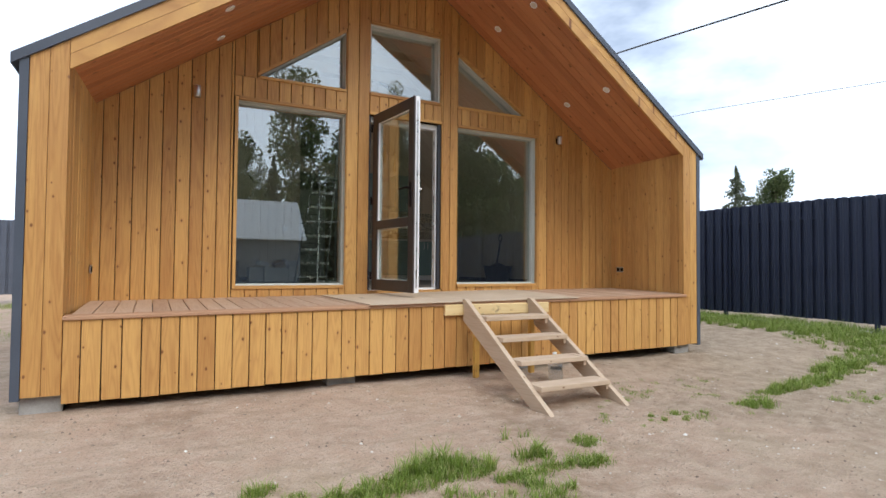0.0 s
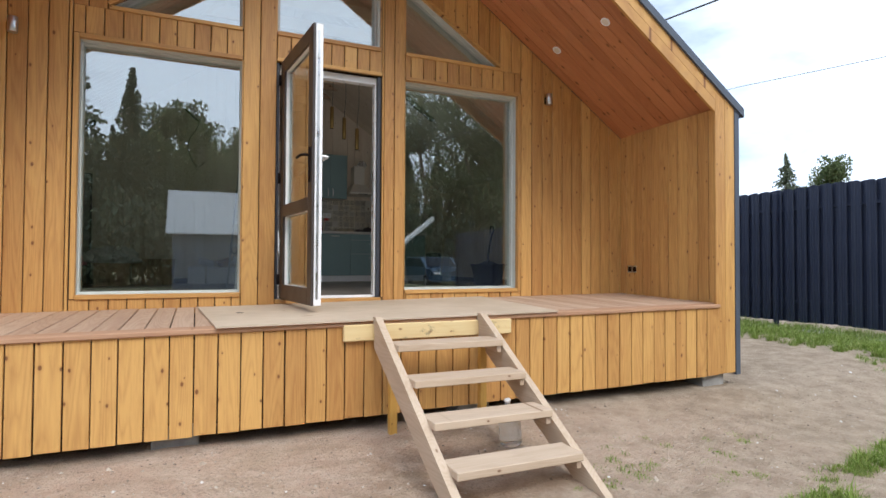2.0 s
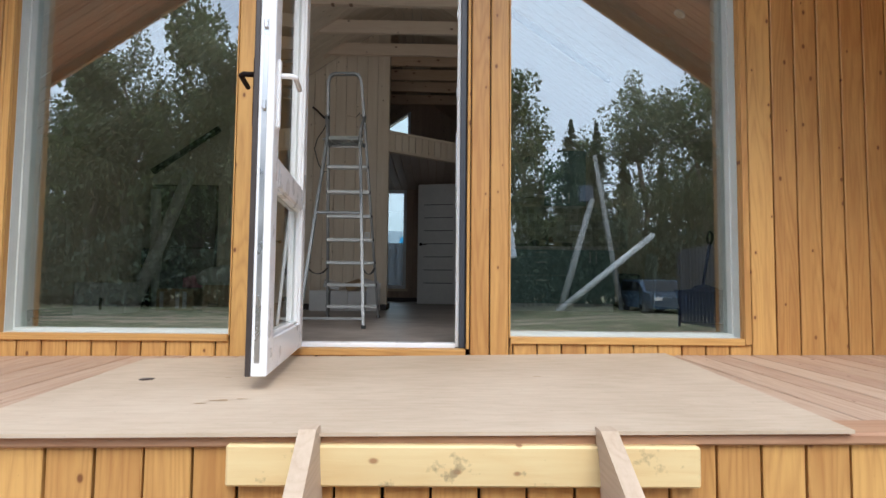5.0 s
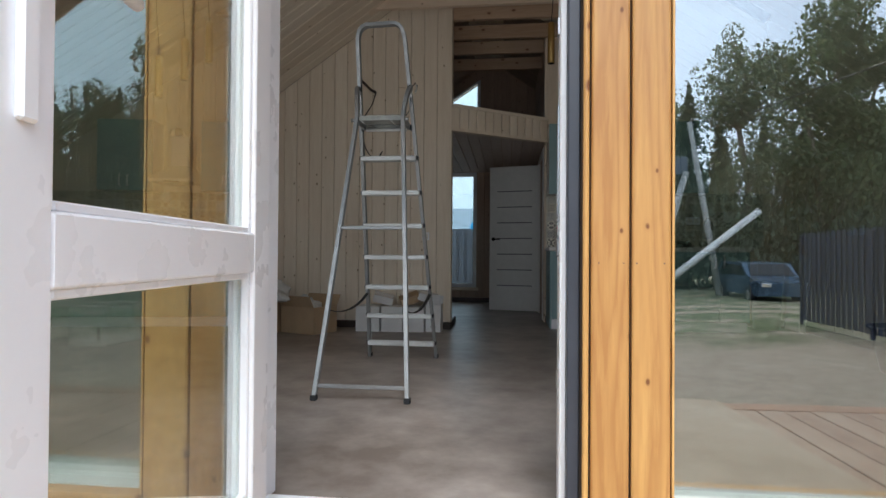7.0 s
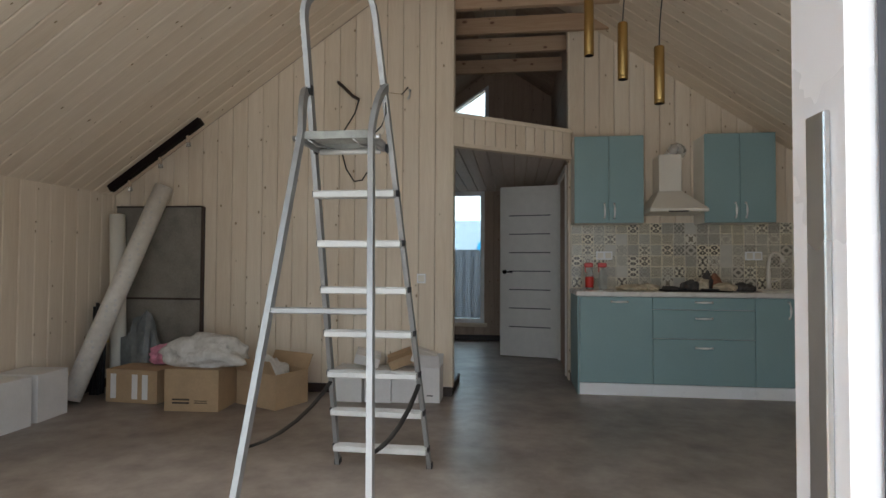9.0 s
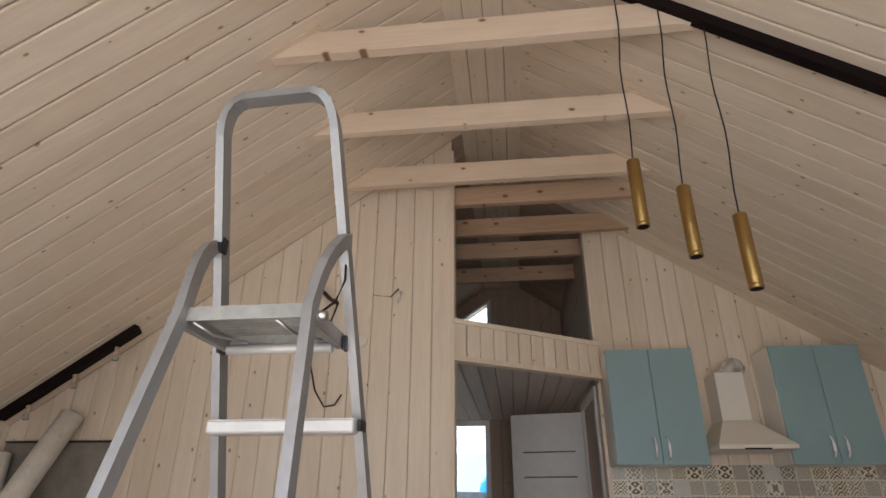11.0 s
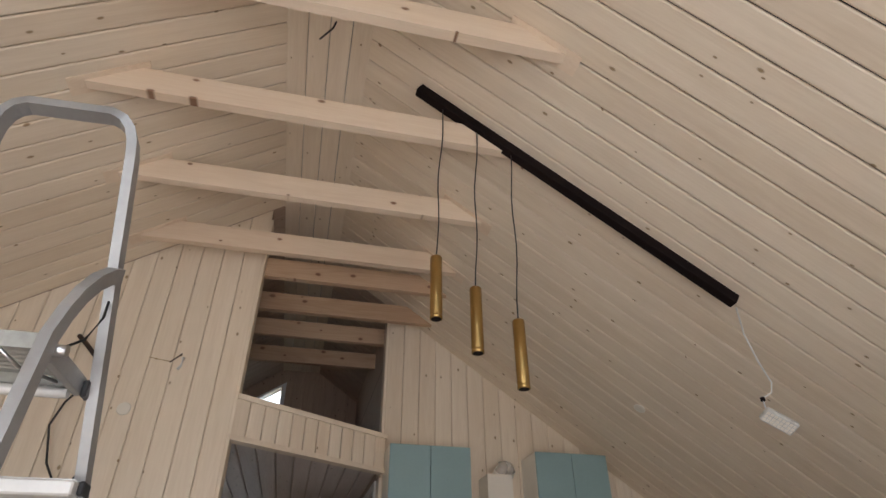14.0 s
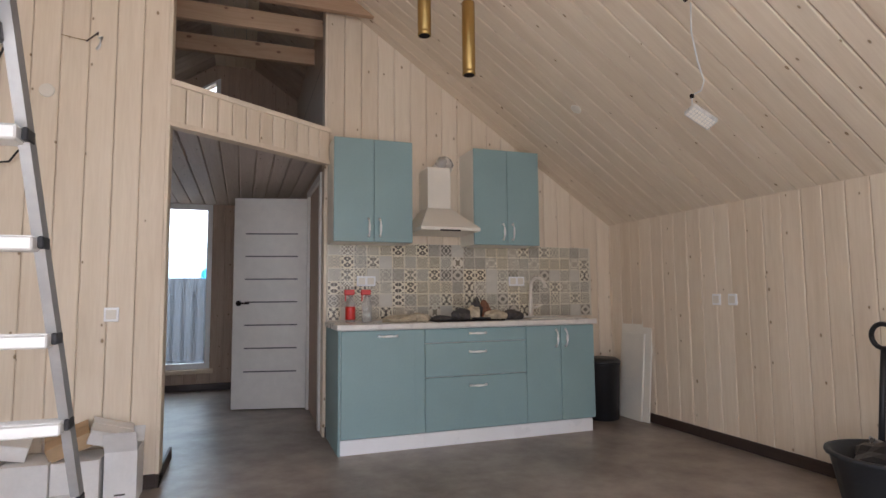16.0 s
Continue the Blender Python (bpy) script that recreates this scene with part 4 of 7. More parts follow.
for y, mt, sg in ((T_ - 0.02, m_white, 1), (-0.02, m_black, -1)):
    bm = bmesh.new()
    bm_box(bm, W_ - 0.075, W_ - 0.045, min(y, y + sg * 0.012), max(y, y + sg * 0.012), 0.90, 1.16, 0.004)
    pl = part("handle_plate", bm, mt, door)
    bm = bmesh.new()
    bm_tube(bm, [(W_ - 0.06, y + sg * 0.01, 1.10), (W_ - 0.06, y + sg * 0.05, 1.10), (W_ - 0.075, y + sg * 0.062, 1.10), (W_ - 0.19, y + sg * 0.062, 1.095)], 0.010, 10)
    part("lever", bm, mt, pl)
bm = bmesh.new()
bm_box(bm, W_ + 0.001, W_ + 0.005, 0.012, 0.03, 0.05, H_ - 0.05)
part("lock_strip", bm, m_steel, door, "steel lock strip with bolts")
for z in (0.25, 0.95, 1.25, 1.80):
    bm = bmesh.new()
    bm_box(bm, W_ + 0.004, W_ + 0.016, 0.014, 0.028, z, z + 0.035, 0.002)
    part("bolt", bm, m_steel, door)
for z in (0.12, 1.0, 1.86):
    bm = bmesh.new()
    bm_cyl(bm, (-0.010, -0.028, z), (-0.010, -0.028, z + 0.09), 0.011)
    part("hinge", bm, m_black, door)
df = thing("door_frame", "white door frame with a dark outer face", "door frame", kind="structure")
for x0, x1, z0, z1 in ((-0.958, -0.925, 0.866, 2.95), (-0.050, -0.002, 0.866, 2.95), (-0.925, -0.050, 2.885, 2.95), (-0.925, -0.050, 0.857, 0.885)):
    bm = bmesh.new()
    bm_box(bm, x0, x1, 0.07, 0.212 if x1 < -0.9 else 0.15, z0, z1, 0.004)
    part("frame_bar", bm, m_white, df)
    if z1 > 1 and x0 != -0.925:
        bm = bmesh.new()
        bm_box(bm, max(x0, -0.034) if x0 > -0.5 else x0, x1 if x0 > -0.5 else -0.935, 0.022, 0.069, z0, z1, 0.003)
        part("outer_bar", bm, m_seal, df, "dark grey outer profile")
for z, h in ((1.25, 0.05), (1.72, 0.33), (1.62, 0.06), (2.25, 0.05), (2.7, 0.05)):
    bm = bmesh.new()
    bm_box(bm, -0.0555, -0.0505, 0.09, 0.115, z, z + h, 0.001)
    part("strike_plate", bm, m_steel, df)

# ---- porch things ----
bm = bmesh.new()
mp = [(-1.57, -0.20), (-1.475, -1.50), (0.955, -1.485), (1.05, -0.03)]
bm_prism(bm, mp[::-1], lambda u, v, d: (u, v, deck_z(u, v) + d), 0.005, 0.015)
ply = tagged(part("plywood_sheet", bm, m_ply), "dusty tan plywood sheet lying on the deck", "sheet")
bm = bmesh.new()
bm_lathe(bm, [(0.030, 0.0), (0.028, 0.0015), (0.012, 0.002)], (-1.29, -0.74, deck_z(-1.29, -0.74) + 0.0145), 16)
part("knot", bm, m_baseb, ply, "dark brown knot")
for x, y, rx in ((-0.86, -1.12, 0.04), (-0.80, -1.10, 0.022), (-0.91, -1.16, 0.02), (0.25, -0.70, 0.02), (-0.98, -0.72, 0.018)):
    bm = bmesh.new()
    r_ = random.Random(int(x * 1000))
    ring = [bm.verts.new((x + math.cos(a) * rx * r_.uniform(0.5, 1.2), y + math.sin(a) * rx * 0.45 * r_.uniform(0.5, 1.2), deck_z(x, y) + 0.0165)) for a in [k * math.tau / 12 for k in range(12)]]
    bm.faces.new(ring)
    part("stain", bm, m_card, ply, "grey-brown paint stain")
for x, z in ((-2.845, 2.925), (1.842, 2.94)):
    lamp = thing("wall_lamp", "small steel up-and-down wall lamp on the boards", "wall lamp", (x, 0, z), "porch wall lamps")
    bm = bmesh.new()
    bm_box(bm, -0.02, 0.02, -0.03, 0.0, -0.035, 0.035, 0.003)
    part("bracket", bm, m_black, lamp)
    bm = bmesh.new()
    bm_lathe(bm, [(0.030, -0.058), (0.033, -0.055), (0.033, 0.055), (0.030, 0.058)], (0, -0.062, 0), 18)
    part("cylinder", bm, m_steel, lamp)
for x, y in ((-2.655, -1.03), (-2.655, -0.30), (0.615, -1.10), (0.615, -0.35), (1.768, -1.055), (1.768, -0.31), (-1.58, -1.08), (-1.58, -0.33)):
    sg = 1 if x > XR else -1
    sp = thing("recessed_spot", "round white recessed spotlight in the soffit", "spotlight", (x, y, porch_z(x)), "spotlights in the porch soffit")
    sp.rotation_euler = (0, sg * math.atan(S), 0)
    bm = bmesh.new()
    bm_lathe(bm, [(0.046, 0.002), (0.046, -0.006), (0.040, -0.010), (0.033, -0.006)], (0, 0, 0), 20)
    part("ring", bm, m_white, sp)
    bm = bmesh.new()
    bm_cyl(bm, (0, 0, -0.004), (0, 0, -0.0075), 0.032, seg=18)
    part("lens", bm, m_cream, sp)


def outlet(x, y, z, turn, name="power_outlet", label="double power outlet with a grey frame", k=2, mats=None):
    th = thing(name, label, "socket", (x, y, z))
    th.rotation_euler = (0, 0, radians(turn))
    fm, im = mats or (m_steel, m_black)
    w = 0.075 * k
    bm = bmesh.new()
    bm_box(bm, -w / 2, w / 2, -0.010, 0.0, -0.04, 0.04, 0.003)
    part("plate", bm, fm, th)
    for i in range(k):
        cx = (i - (k - 1) / 2) * 0.072
        bm = bmesh.new()
        bm_box(bm, cx - 0.026, cx + 0.026, -0.014, -0.0105, -0.026, 0.026, 0.002)
        part("insert", bm, im, th)
    return th


outlet(XR + HP - 0.001, -0.20, 1.13, -90)
outlet(XR - HPW + 0.001, -0.15, 1.10, 90)

# steps
st = thing("porch_steps", "rough wooden steps of raw boards leading up to the deck", "steps")
for xt, xb in ((-0.487, -0.447), (0.285, 0.345)):
    bm = bmesh.new()
    g = ground_z(xb, -2.65)
    side = [(-1.478, 0.835), (-1.478, 0.625), (-2.55, g - 0.01), (-2.80, g - 0.01), (-1.53, 0.835)]
    a = [bm.verts.new((xt - 0.0225 + (xb - xt) * (0.8 - z) / 0.8, y, z)) for y, z in side]
    b = [bm.verts.new((xt + 0.0225 + (xb - xt) * (0.8 - z) / 0.8, y, z)) for y, z in side]
    bm.faces.new(a)
    bm.faces.new(b[::-1])
    for k in range(len(side)):
        j = (k + 1) % len(side)
        bm.faces.new((a[k], b[k], b[j], a[j]))
    part("stringer", bm, m_raw["y"], st)
for k in range(4):
    z = 0.69 - k * 0.166
    f = (0.8 - z) / 0.8
    xa, xb = -0.487 + 0.04 * f + 0.024, 0.285 + 0.06 * f - 0.024
    y = -1.49 - (0.835 - z) * 1.60
    bm = bmesh.new()
    bm_box(bm, xa, xb, y - 0.115, y + 0.085, z - 0.042, z, 0.004)
    tr_ = part("tread", bm, m_raw["x"], st)
    bm = bmesh.new()
    bm_box(bm, xb - 0.028, xb - 0.001, y - 0.09, y + 0.07, z - 0.085, z - 0.043)
    part("cleat", bm, m_raw["y"], st)
bm = bmesh.new()
bm_box(bm, -0.708, 0.538, YF - 0.052, YF - 0.012, 0.677, 0.785, 0.006)
part("ledger_board", bm, m_fresh, st, "fresh yellow spruce ledger board")
for x in (-0.42, 0.24):
    bm = bmesh.new()
    bm_box(bm, x, x + 0.05, -1.575, -1.525, ground_z(x, -1.55) - 0.03, 0.64, 0.003)
    part("post", bm, m_yellow, st, "yellow stained post")
bt_ = thing("plastic_bottle", "crumpled clear plastic bottle standing under the steps", "bottle", (0.235, -1.98, ground_z(0.235, -1.98) + 0.125))
bt_.rotation_euler, bt_.scale = (radians(8), radians(-10), 0), (1.15, 1.05, 0.95)
bm = bmesh.new()
bm_lathe(bm, [(0.05, -0.13), (0.062, -0.12), (0.064, -0.05), (0.058, -0.03), (0.064, -0.01), (0.060, 0.05), (0.064, 0.07), (0.05, 0.11), (0.018, 0.145), (0.016, 0.165)], (0, 0, 0), 20)
part("body", bm, m_clear, bt_)
bm = bmesh.new()
bm_cyl(bm, (0, 0, 0.165), (0, 0, 0.185), 0.018)
part("cap", bm, m_white, bt_)

# ---- fences ----
def fence(name, label, p0, p1, height, lift, material, step=0.185, both=True, base=None):
    """Upright steel slats with rounded tops on both sides of two rails, on posts."""
    p0, p1 = Vector(p0), Vector(p1)
    ln = (p1 - p0).length
    d = (p1 - p0).normalized()
    nrm = Vector((-d.y, d.x))
    gz = base if base else (lambda x, y: ground_z(x, y))
    fe = thing(name, label, "fence", (0, 0, 0))
    w = 0.128
    prof = [(-w / 2, 0.0), (-w / 2 + 0.012, 0.010), (-w / 6, 0.010), (-w / 12, 0.004), (w / 12, 0.004), (w / 6, 0.010), (w / 2 - 0.012, 0.010), (w / 2, 0.0)]
    bm = bmesh.new()
    rows_ = []
    for z in (0.0, height - 0.03):
        rows_.append([bm.verts.new((u, -v, z)) for u, v in prof])
    rows_.append([bm.verts.new((u, -v, height - 0.03 + 0.03 * math.sqrt(max(0, 1 - (2 * u / w) ** 2)))) for u, v in prof])
    for r0, r1 in zip(rows_, rows_[1:]):
        for k in range(len(prof) - 1):
            bm.faces.new((r0[k], r0[k + 1], r1[k + 1], r1[k]))
    me = mesh_of("slat", bm, material)
    ang = math.atan2(d.y, d.x)
    count = int(ln / step)
    for i in range(count):
        for s_ in ((1, -1) if both else (1,)):
            c = p0 + d * (i * step + (0 if s_ == 1 else step / 2)) + nrm * (-0.014 * s_)
            ob = new("slat", me)
            ob.parent = fe
            ob.matrix_basis = pose(c.x, c.y, gz(c.x, c.y) + lift, 0, 0, math.degrees(ang) + (0 if s_ == 1 else 180))
    for z in (lift + 0.30, lift + height - 0.30):
        bm = bmesh.new()
        n_ = max(1, int(ln / 1.5))
        rings_ = []
        for i in range(n_ + 1):
            a = p0 + d * (ln * i / n_)
            za = gz(a.x, a.y) + z
            rings_.append([bm.verts.new((a.x + nrm.x * o, a.y + nrm.y * o, za + h)) for o, h in ((-0.012, -0.02), (0.012, -0.02), (0.012, 0.02), (-0.012, 0.02))])
        for r0, r1 in zip(rings_, rings_[1:]):
            for k in range(4):
                bm.faces.new((r0[k], r0[(k + 1) % 4], r1[(k + 1) % 4], r1[k]))
        bm.faces.new(rings_[0][::-1])
        bm.faces.new(rings_[-1])
        part("rail", bm, material, fe)
    k = 0.0
    while k <= ln:
        c = p0 + d * k + nrm * 0.045
        bm = bmesh.new()
        g = gz(c.x, c.y)
        bm_box(bm, c.x - 0.03, c.x + 0.03, c.y - 0.03, c.y + 0.03, g - 0.1, g + lift + height - 0.06, 0.004)
        part("post", bm, material, fe)
        k += 2.5
    return fe


fence("fence", "dark anthracite steel slat fence along the plot", (6.5, -11.8), (6.5, 10.5), 1.97, 0.10, m_fence)
fence("fence", "steel slat fence behind the house, paled to grey-blue for haze", (6.4, 12.0), (-9.0, 12.0), 1.95, 0.2, m_fence_haze, base=lambda x, y: 0.12)
fence("fence", "dark anthracite steel slat fence along the plot", (-9.0, 10.0), (-9.0, -2.0), 1.95, 0.13, m_fence)

# ---- grass and soil bits ----
def grass(name, label, patches, seed):
    rnd = random.Random(seed)
    vs, fs = [], []
    for cx, cy, rx, ry, count, h in patches:
        for _ in range(int(count * 1.7)):
            a, r = rnd.uniform(0, math.tau), math.sqrt(rnd.random()) * rnd.uniform(0.6, 1.25)
            x, y = cx + math.cos(a) * r * rx, cy + math.sin(a) * r * ry
            hh = h * rnd.uniform(0.35, 1.15) * (1.15 - 0.5 * min(1, r))
            t, lean, w = rnd.uniform(0, math.tau), rnd.uniform(0.15, 1.1) * hh, rnd.uniform(0.0012, 0.0030) * (1 + hh * 3)
            z = ground_z(x, y) - 0.005
            dx, dy = math.cos(t), math.sin(t)
            b = len(vs)
            for k, (f, ww) in enumerate(((0, 1), (0.55, 0.8), (1, 0.06))):
                px, py, pz = x + dx * lean * f * f, y + dy * lean * f * f, z + hh * (f - 0.12 * f * f)
                vs.extend([(px - dy * w * ww, py + dx * w * ww, pz), (px + dy * w * ww, py - dx * w * ww, pz)])
            fs.extend([(b, b + 1, b + 3, b + 2), (b + 2, b + 3, b + 5, b + 4)])
    me = bpy.data.meshes.new(name)
    me.from_pydata(vs, [], fs)
    me.materials.append(m_grass)
    return tagged(new(name, me), label, "grass", kind="stuff")


def tufts(cx, cy, rx, ry, count, h, seed):
    """A loose patch broken up into small tufts of uneven height."""
    r_ = random.Random(seed)
    out = []
    for _ in range(count):
        a, r = r_.uniform(0, math.tau), math.sqrt(r_.random())
        q = r_.uniform(0.025, 0.075)
        out.append((cx + math.cos(a) * r * rx, cy + math.sin(a) * r * ry, q, q, r_.randint(10, 34), h * r_.uniform(0.35, 1.25)))
    return out


grass("grass_clump", "clump of fresh green grass on bare soil", [(-1.72, -3.36, 0.14, 0.08, 170, 0.17), (-1.90, -3.42, 0.12, 0.08, 140, 0.14)] + tufts(-1.70, -3.43, 0.30, 0.13, 46, 0.10, 1) + tufts(-2.05, -3.50, 0.34, 0.10, 40, 0.09, 2) + tufts(-2.30, -3.56, 0.28, 0.08, 24, 0.07, 3)
      + tufts(-1.08, -3.42, 0.14, 0.06, 15, 0.11, 4) + tufts(-1.14, -3.62, 0.15, 0.05, 13, 0.08, 5) + tufts(-1.39, -3.66, 0.11, 0.05, 11, 0.07, 6) + tufts(-2.71, -3.28, 0.07, 0.04, 9, 0.08, 7) + tufts(-2.55, -3.42, 0.05, 0.03, 4, 0.05, 8)
      + [(-1.095, -3.09, 0.03, 0.03, 9, 0.13), (-0.93, -3.1, 0.05, 0.03, 10, 0.12)] + tufts(-1.9, -3.9, 0.8, 0.2, 50, 0.10, 9), 3)
grass("grass_strip", "strip of green weeds along the fence", [t for y in range(13) for t in tufts(5.6, y * 0.8 - 4.5, 0.62, 0.5, 40, 0.12, 20 + y)] + [(5.9, y * 0.8 - 4.5, 0.4, 0.5, 420, 0.09) for y in range(13)] + [(6.42, y * 0.8 - 4.5, 0.22, 0.5, 380, 0.15) for y in range(15)] + tufts(4.9, -2.0, 0.5, 0.6, 46, 0.11, 50)
      + [(5.75, y * 0.5 - 4.2, 0.55, 0.4, 520, 0.10) for y in range(14)] + [t for y in range(12) for t in tufts(5.35, y * 0.6 - 4.0, 0.45, 0.4, 34, 0.13, 120 + y)] + tufts(5.1, -2.9, 0.5, 0.9, 90, 0.14, 140), 5)
grass("weeds", "scattered green weeds on the sand", tufts(1.35, -3.22, 0.16, 0.08, 10, 0.06, 61) + tufts(2.0, -3.02, 0.42, 0.08, 22, 0.06, 62) + tufts(2.6, -2.98, 0.4, 0.1, 22, 0.06, 63) + tufts(3.5, -2.8, 0.55, 0.2, 30, 0.07, 64) + tufts(2.7, -3.5, 0.6, 0.15, 18, 0.05, 65)
      + tufts(4.4, -2.6, 0.5, 0.3, 70, 0.10, 66) + tufts(1.38, -3.26, 0.14, 0.09, 16, 0.10, 71) + tufts(2.2, -3.0, 0.35, 0.08, 46, 0.09, 72) + tufts(2.9, -2.88, 0.45, 0.09, 60, 0.10, 73) + tufts(3.7, -2.68, 0.45, 0.14, 66, 0.12, 74)
      + tufts(-0.85, -3.62, 0.16, 0.08, 20, 0.08, 75) + tufts(-0.62, -3.35, 0.12, 0.06, 12, 0.07, 76) + tufts(0.45, -3.2, 0.3, 0.1, 14, 0.05, 77) + tufts(1.2, -2.4, 0.8, 0.25, 22, 0.035, 67) + tufts(0.6, -3.1, 1.0, 0.5, 30, 0.03, 68) + [(-5.5, 1.0, 0.5, 0.8, 400, 0.10), (-5.6, 3.5, 0.6, 1.2, 500, 0.12), (-6.5, 6.5, 0.8, 2.0, 700, 0.14), (-6.0, 10.5, 1.5, 0.6, 700, 0.16)], 9)
rnd = random.Random(12)
vs, fs = [], []
for _ in range(11000):
    x, y = rnd.uniform(-4.6, 5.6), rnd.uniform(-5.6, -1.5)
    r = rnd.choice((0.003, 0.004, 0.005, 0.006, 0.008, 0.012)) * (1.7 if rnd.random() < 0.04 else 1)
    z = ground_z(x, y)
    b = len(vs)
    t = rnd.uniform(0, 6)
    for k in range(4):
        q = t + k * math.pi / 2
        vs.append((x + math.cos(q) * r * rnd.uniform(0.7, 1.3), y + math.sin(q) * r * rnd.uniform(0.7, 1.3), z - 0.002))
    vs.append((x, y, z + r * rnd.uniform(0.4, 0.9)))
    fs.extend([(b, b + 1, b + 4), (b + 1, b + 2, b + 4), (b + 2, b + 3, b + 4), (b + 3, b, b + 4)])
me = bpy.data.meshes.new("gravel")
me.from_pydata(vs, [], fs)
n = Nodes("gravel")
info = n.add("ShaderNodeNewGeometry").outputs["Random Per Island"]
me.materials.append(n.done(n.ramp(info, (0.0, (0.16, 0.12, 0.09)), (0.5, (0.40, 0.31, 0.23)), (0.93, (0.55, 0.47, 0.38)), (1.0, (0.8, 0.78, 0.74))), 0.9))
tagged(new("gravel", me), "loose grit and wood crumbs on the sand", "gravel", kind="stuff")

rnd = random.Random(15)
vs, fs = [], []
for _ in range(6000):
    x, y = 6.35 + rnd.gauss(0, 0.16), rnd.uniform(-6, 7)
    r = rnd.uniform(0.008, 0.022)
    z = ground_z(x, y)
    b = len(vs)
    t = rnd.uniform(0, 6)
    for k in range(4):
        q = t + k * math.pi / 2
        vs.append((x + math.cos(q) * r * rnd.uniform(0.7, 1.3), y + math.sin(q) * r * rnd.uniform(0.7, 1.3), z - 0.002))
    vs.append((x, y, z + r * rnd.uniform(0.5, 1.0)))
    fs.extend([(b, b + 1, b + 4), (b + 1, b + 2, b + 4), (b + 2, b + 3, b + 4), (b + 3, b, b + 4)])
me = bpy.data.meshes.new("fence_gravel")
me.from_pydata(vs, [], fs)
n = Nodes("grey_gravel")
info = n.add("ShaderNodeNewGeometry").outputs["Random Per Island"]
me.materials.append(n.done(n.ramp(info, (0.0, (0.22, 0.22, 0.22)), (1.0, (0.52, 0.51, 0.49))), 0.9))
tagged(new("fence_gravel", me), "grey crushed stone along the foot of the fence", "gravel", kind="stuff")

# ---- trees, pole, car, wires, neighbour ----
def leaf_cloud(vs, fs, centre, size, count, rnd, leaf):
    for _ in range(count):
        while True:
            p = Vector((rnd.uniform(-1, 1), rnd.uniform(-1, 1), rnd.uniform(-1, 1)))
            if p.length < 1:
                break
        c = Vector(centre) + Vector((p.x * size[0], p.y * size[1], p.z * size[2]))
        q = Euler((rnd.uniform(0, 6), rnd.uniform(0, 6), rnd.uniform(0, 6)))
        l = leaf * rnd.uniform(0.6, 1.3)
        b = len(vs)
        for u, v in ((-0.5, 0), (0, -0.28), (0.5, 0), (0, 0.28)):
            w = Vector((u * l, v * l, 0.1 * l * abs(u)))
            w.rotate(q)
            vs.append(tuple(c + w))
        fs.append((b, b + 1, b + 2, b + 3))


def broadleaf(height, seed, leaf=0.30):
    rnd = random.Random(seed)
    bm = bmesh.new()
    bend = [(rnd.uniform(-0.2, 0.2) * k, rnd.uniform(-0.2, 0.2) * k, height * k / 5) for k in range(6)]
    bm_tube(bm, bend, [0.022 * height * (1 - k / 5.6) * 0.8 for k in range(6)], 8)
    vs, fs = [], []
    for k in range(int(height * 3.4)):
        f = rnd.uniform(0.22, 1.0)
        base = Vector(bend[min(5, int(f * 5))])
        ang = rnd.uniform(0, math.tau)
        reach = height * 0.20 * (1.15 - f) ** 0.7 * rnd.uniform(0.5, 1.2) + 0.2
        tip = Vector((base.x + math.cos(ang) * reach, base.y + math.sin(ang) * reach, height * f + reach * 0.35))
        bm_tube(bm, [tuple(base.lerp(tip, 0.0)), tuple(base.lerp(tip, 0.55) + Vector((0, 0, 0.1))), tuple(tip)], [0.05, 0.03, 0.01], 5)
        leaf_cloud(vs, fs, tip, (reach * 0.5 + 0.3, reach * 0.5 + 0.3, 0.45 + reach * 0.3), 105, rnd, leaf * 0.9)
        leaf_cloud(vs, fs, base.lerp(tip, 0.55), (reach * 0.45 + 0.25,) * 3, 75, rnd, leaf * 0.9)
    tm = mesh_of("trunk", bm, m_bark)
    cm = bpy.data.meshes.new("crown")
    cm.from_pydata(vs, [], fs)
    cm.materials.append(m_leaf)
    return tm, cm


def conifer(height, seed, width=0.17, base=0.12):
    rnd = random.Random(seed)
    bm = bmesh.new()
    bm_cyl(bm, (0, 0, 0), (0, 0, height), 0.014 * height, 0.01, 8)
    vs, fs = [], []
    z = height * base
    while z < height:
        f = (z - height * base) / (height * (1 - base))
        reach = height * width * 1.35 * (1 - f) ** 1.1 + 0.06
        for k in range(6):
            ang = rnd.uniform(0, math.tau)
            r = reach * rnd.uniform(0.6, 1.15)
            for m in range(7):
                g = (m + 0.6) / 7
                p = (math.cos(ang) * r * g, math.sin(ang) * r * g, z - r * 0.28 * g * g + rnd.uniform(-0.1, 0.1))
                leaf_cloud(vs, fs, p, (0.26 - 0.18 * f, 0.26 - 0.18 * f, 0.12), 6 if f < 0.85 else 3, rnd, 0.30 - 0.12 * f)
        z += height * 0.024
    tm = mesh_of("trunk", bm, m_bark)
    cm = bpy.data.meshes.new("crown")
    cm.from_pydata(vs, [], fs)
    cm.materials.append(m_needle)
    return tm, cm


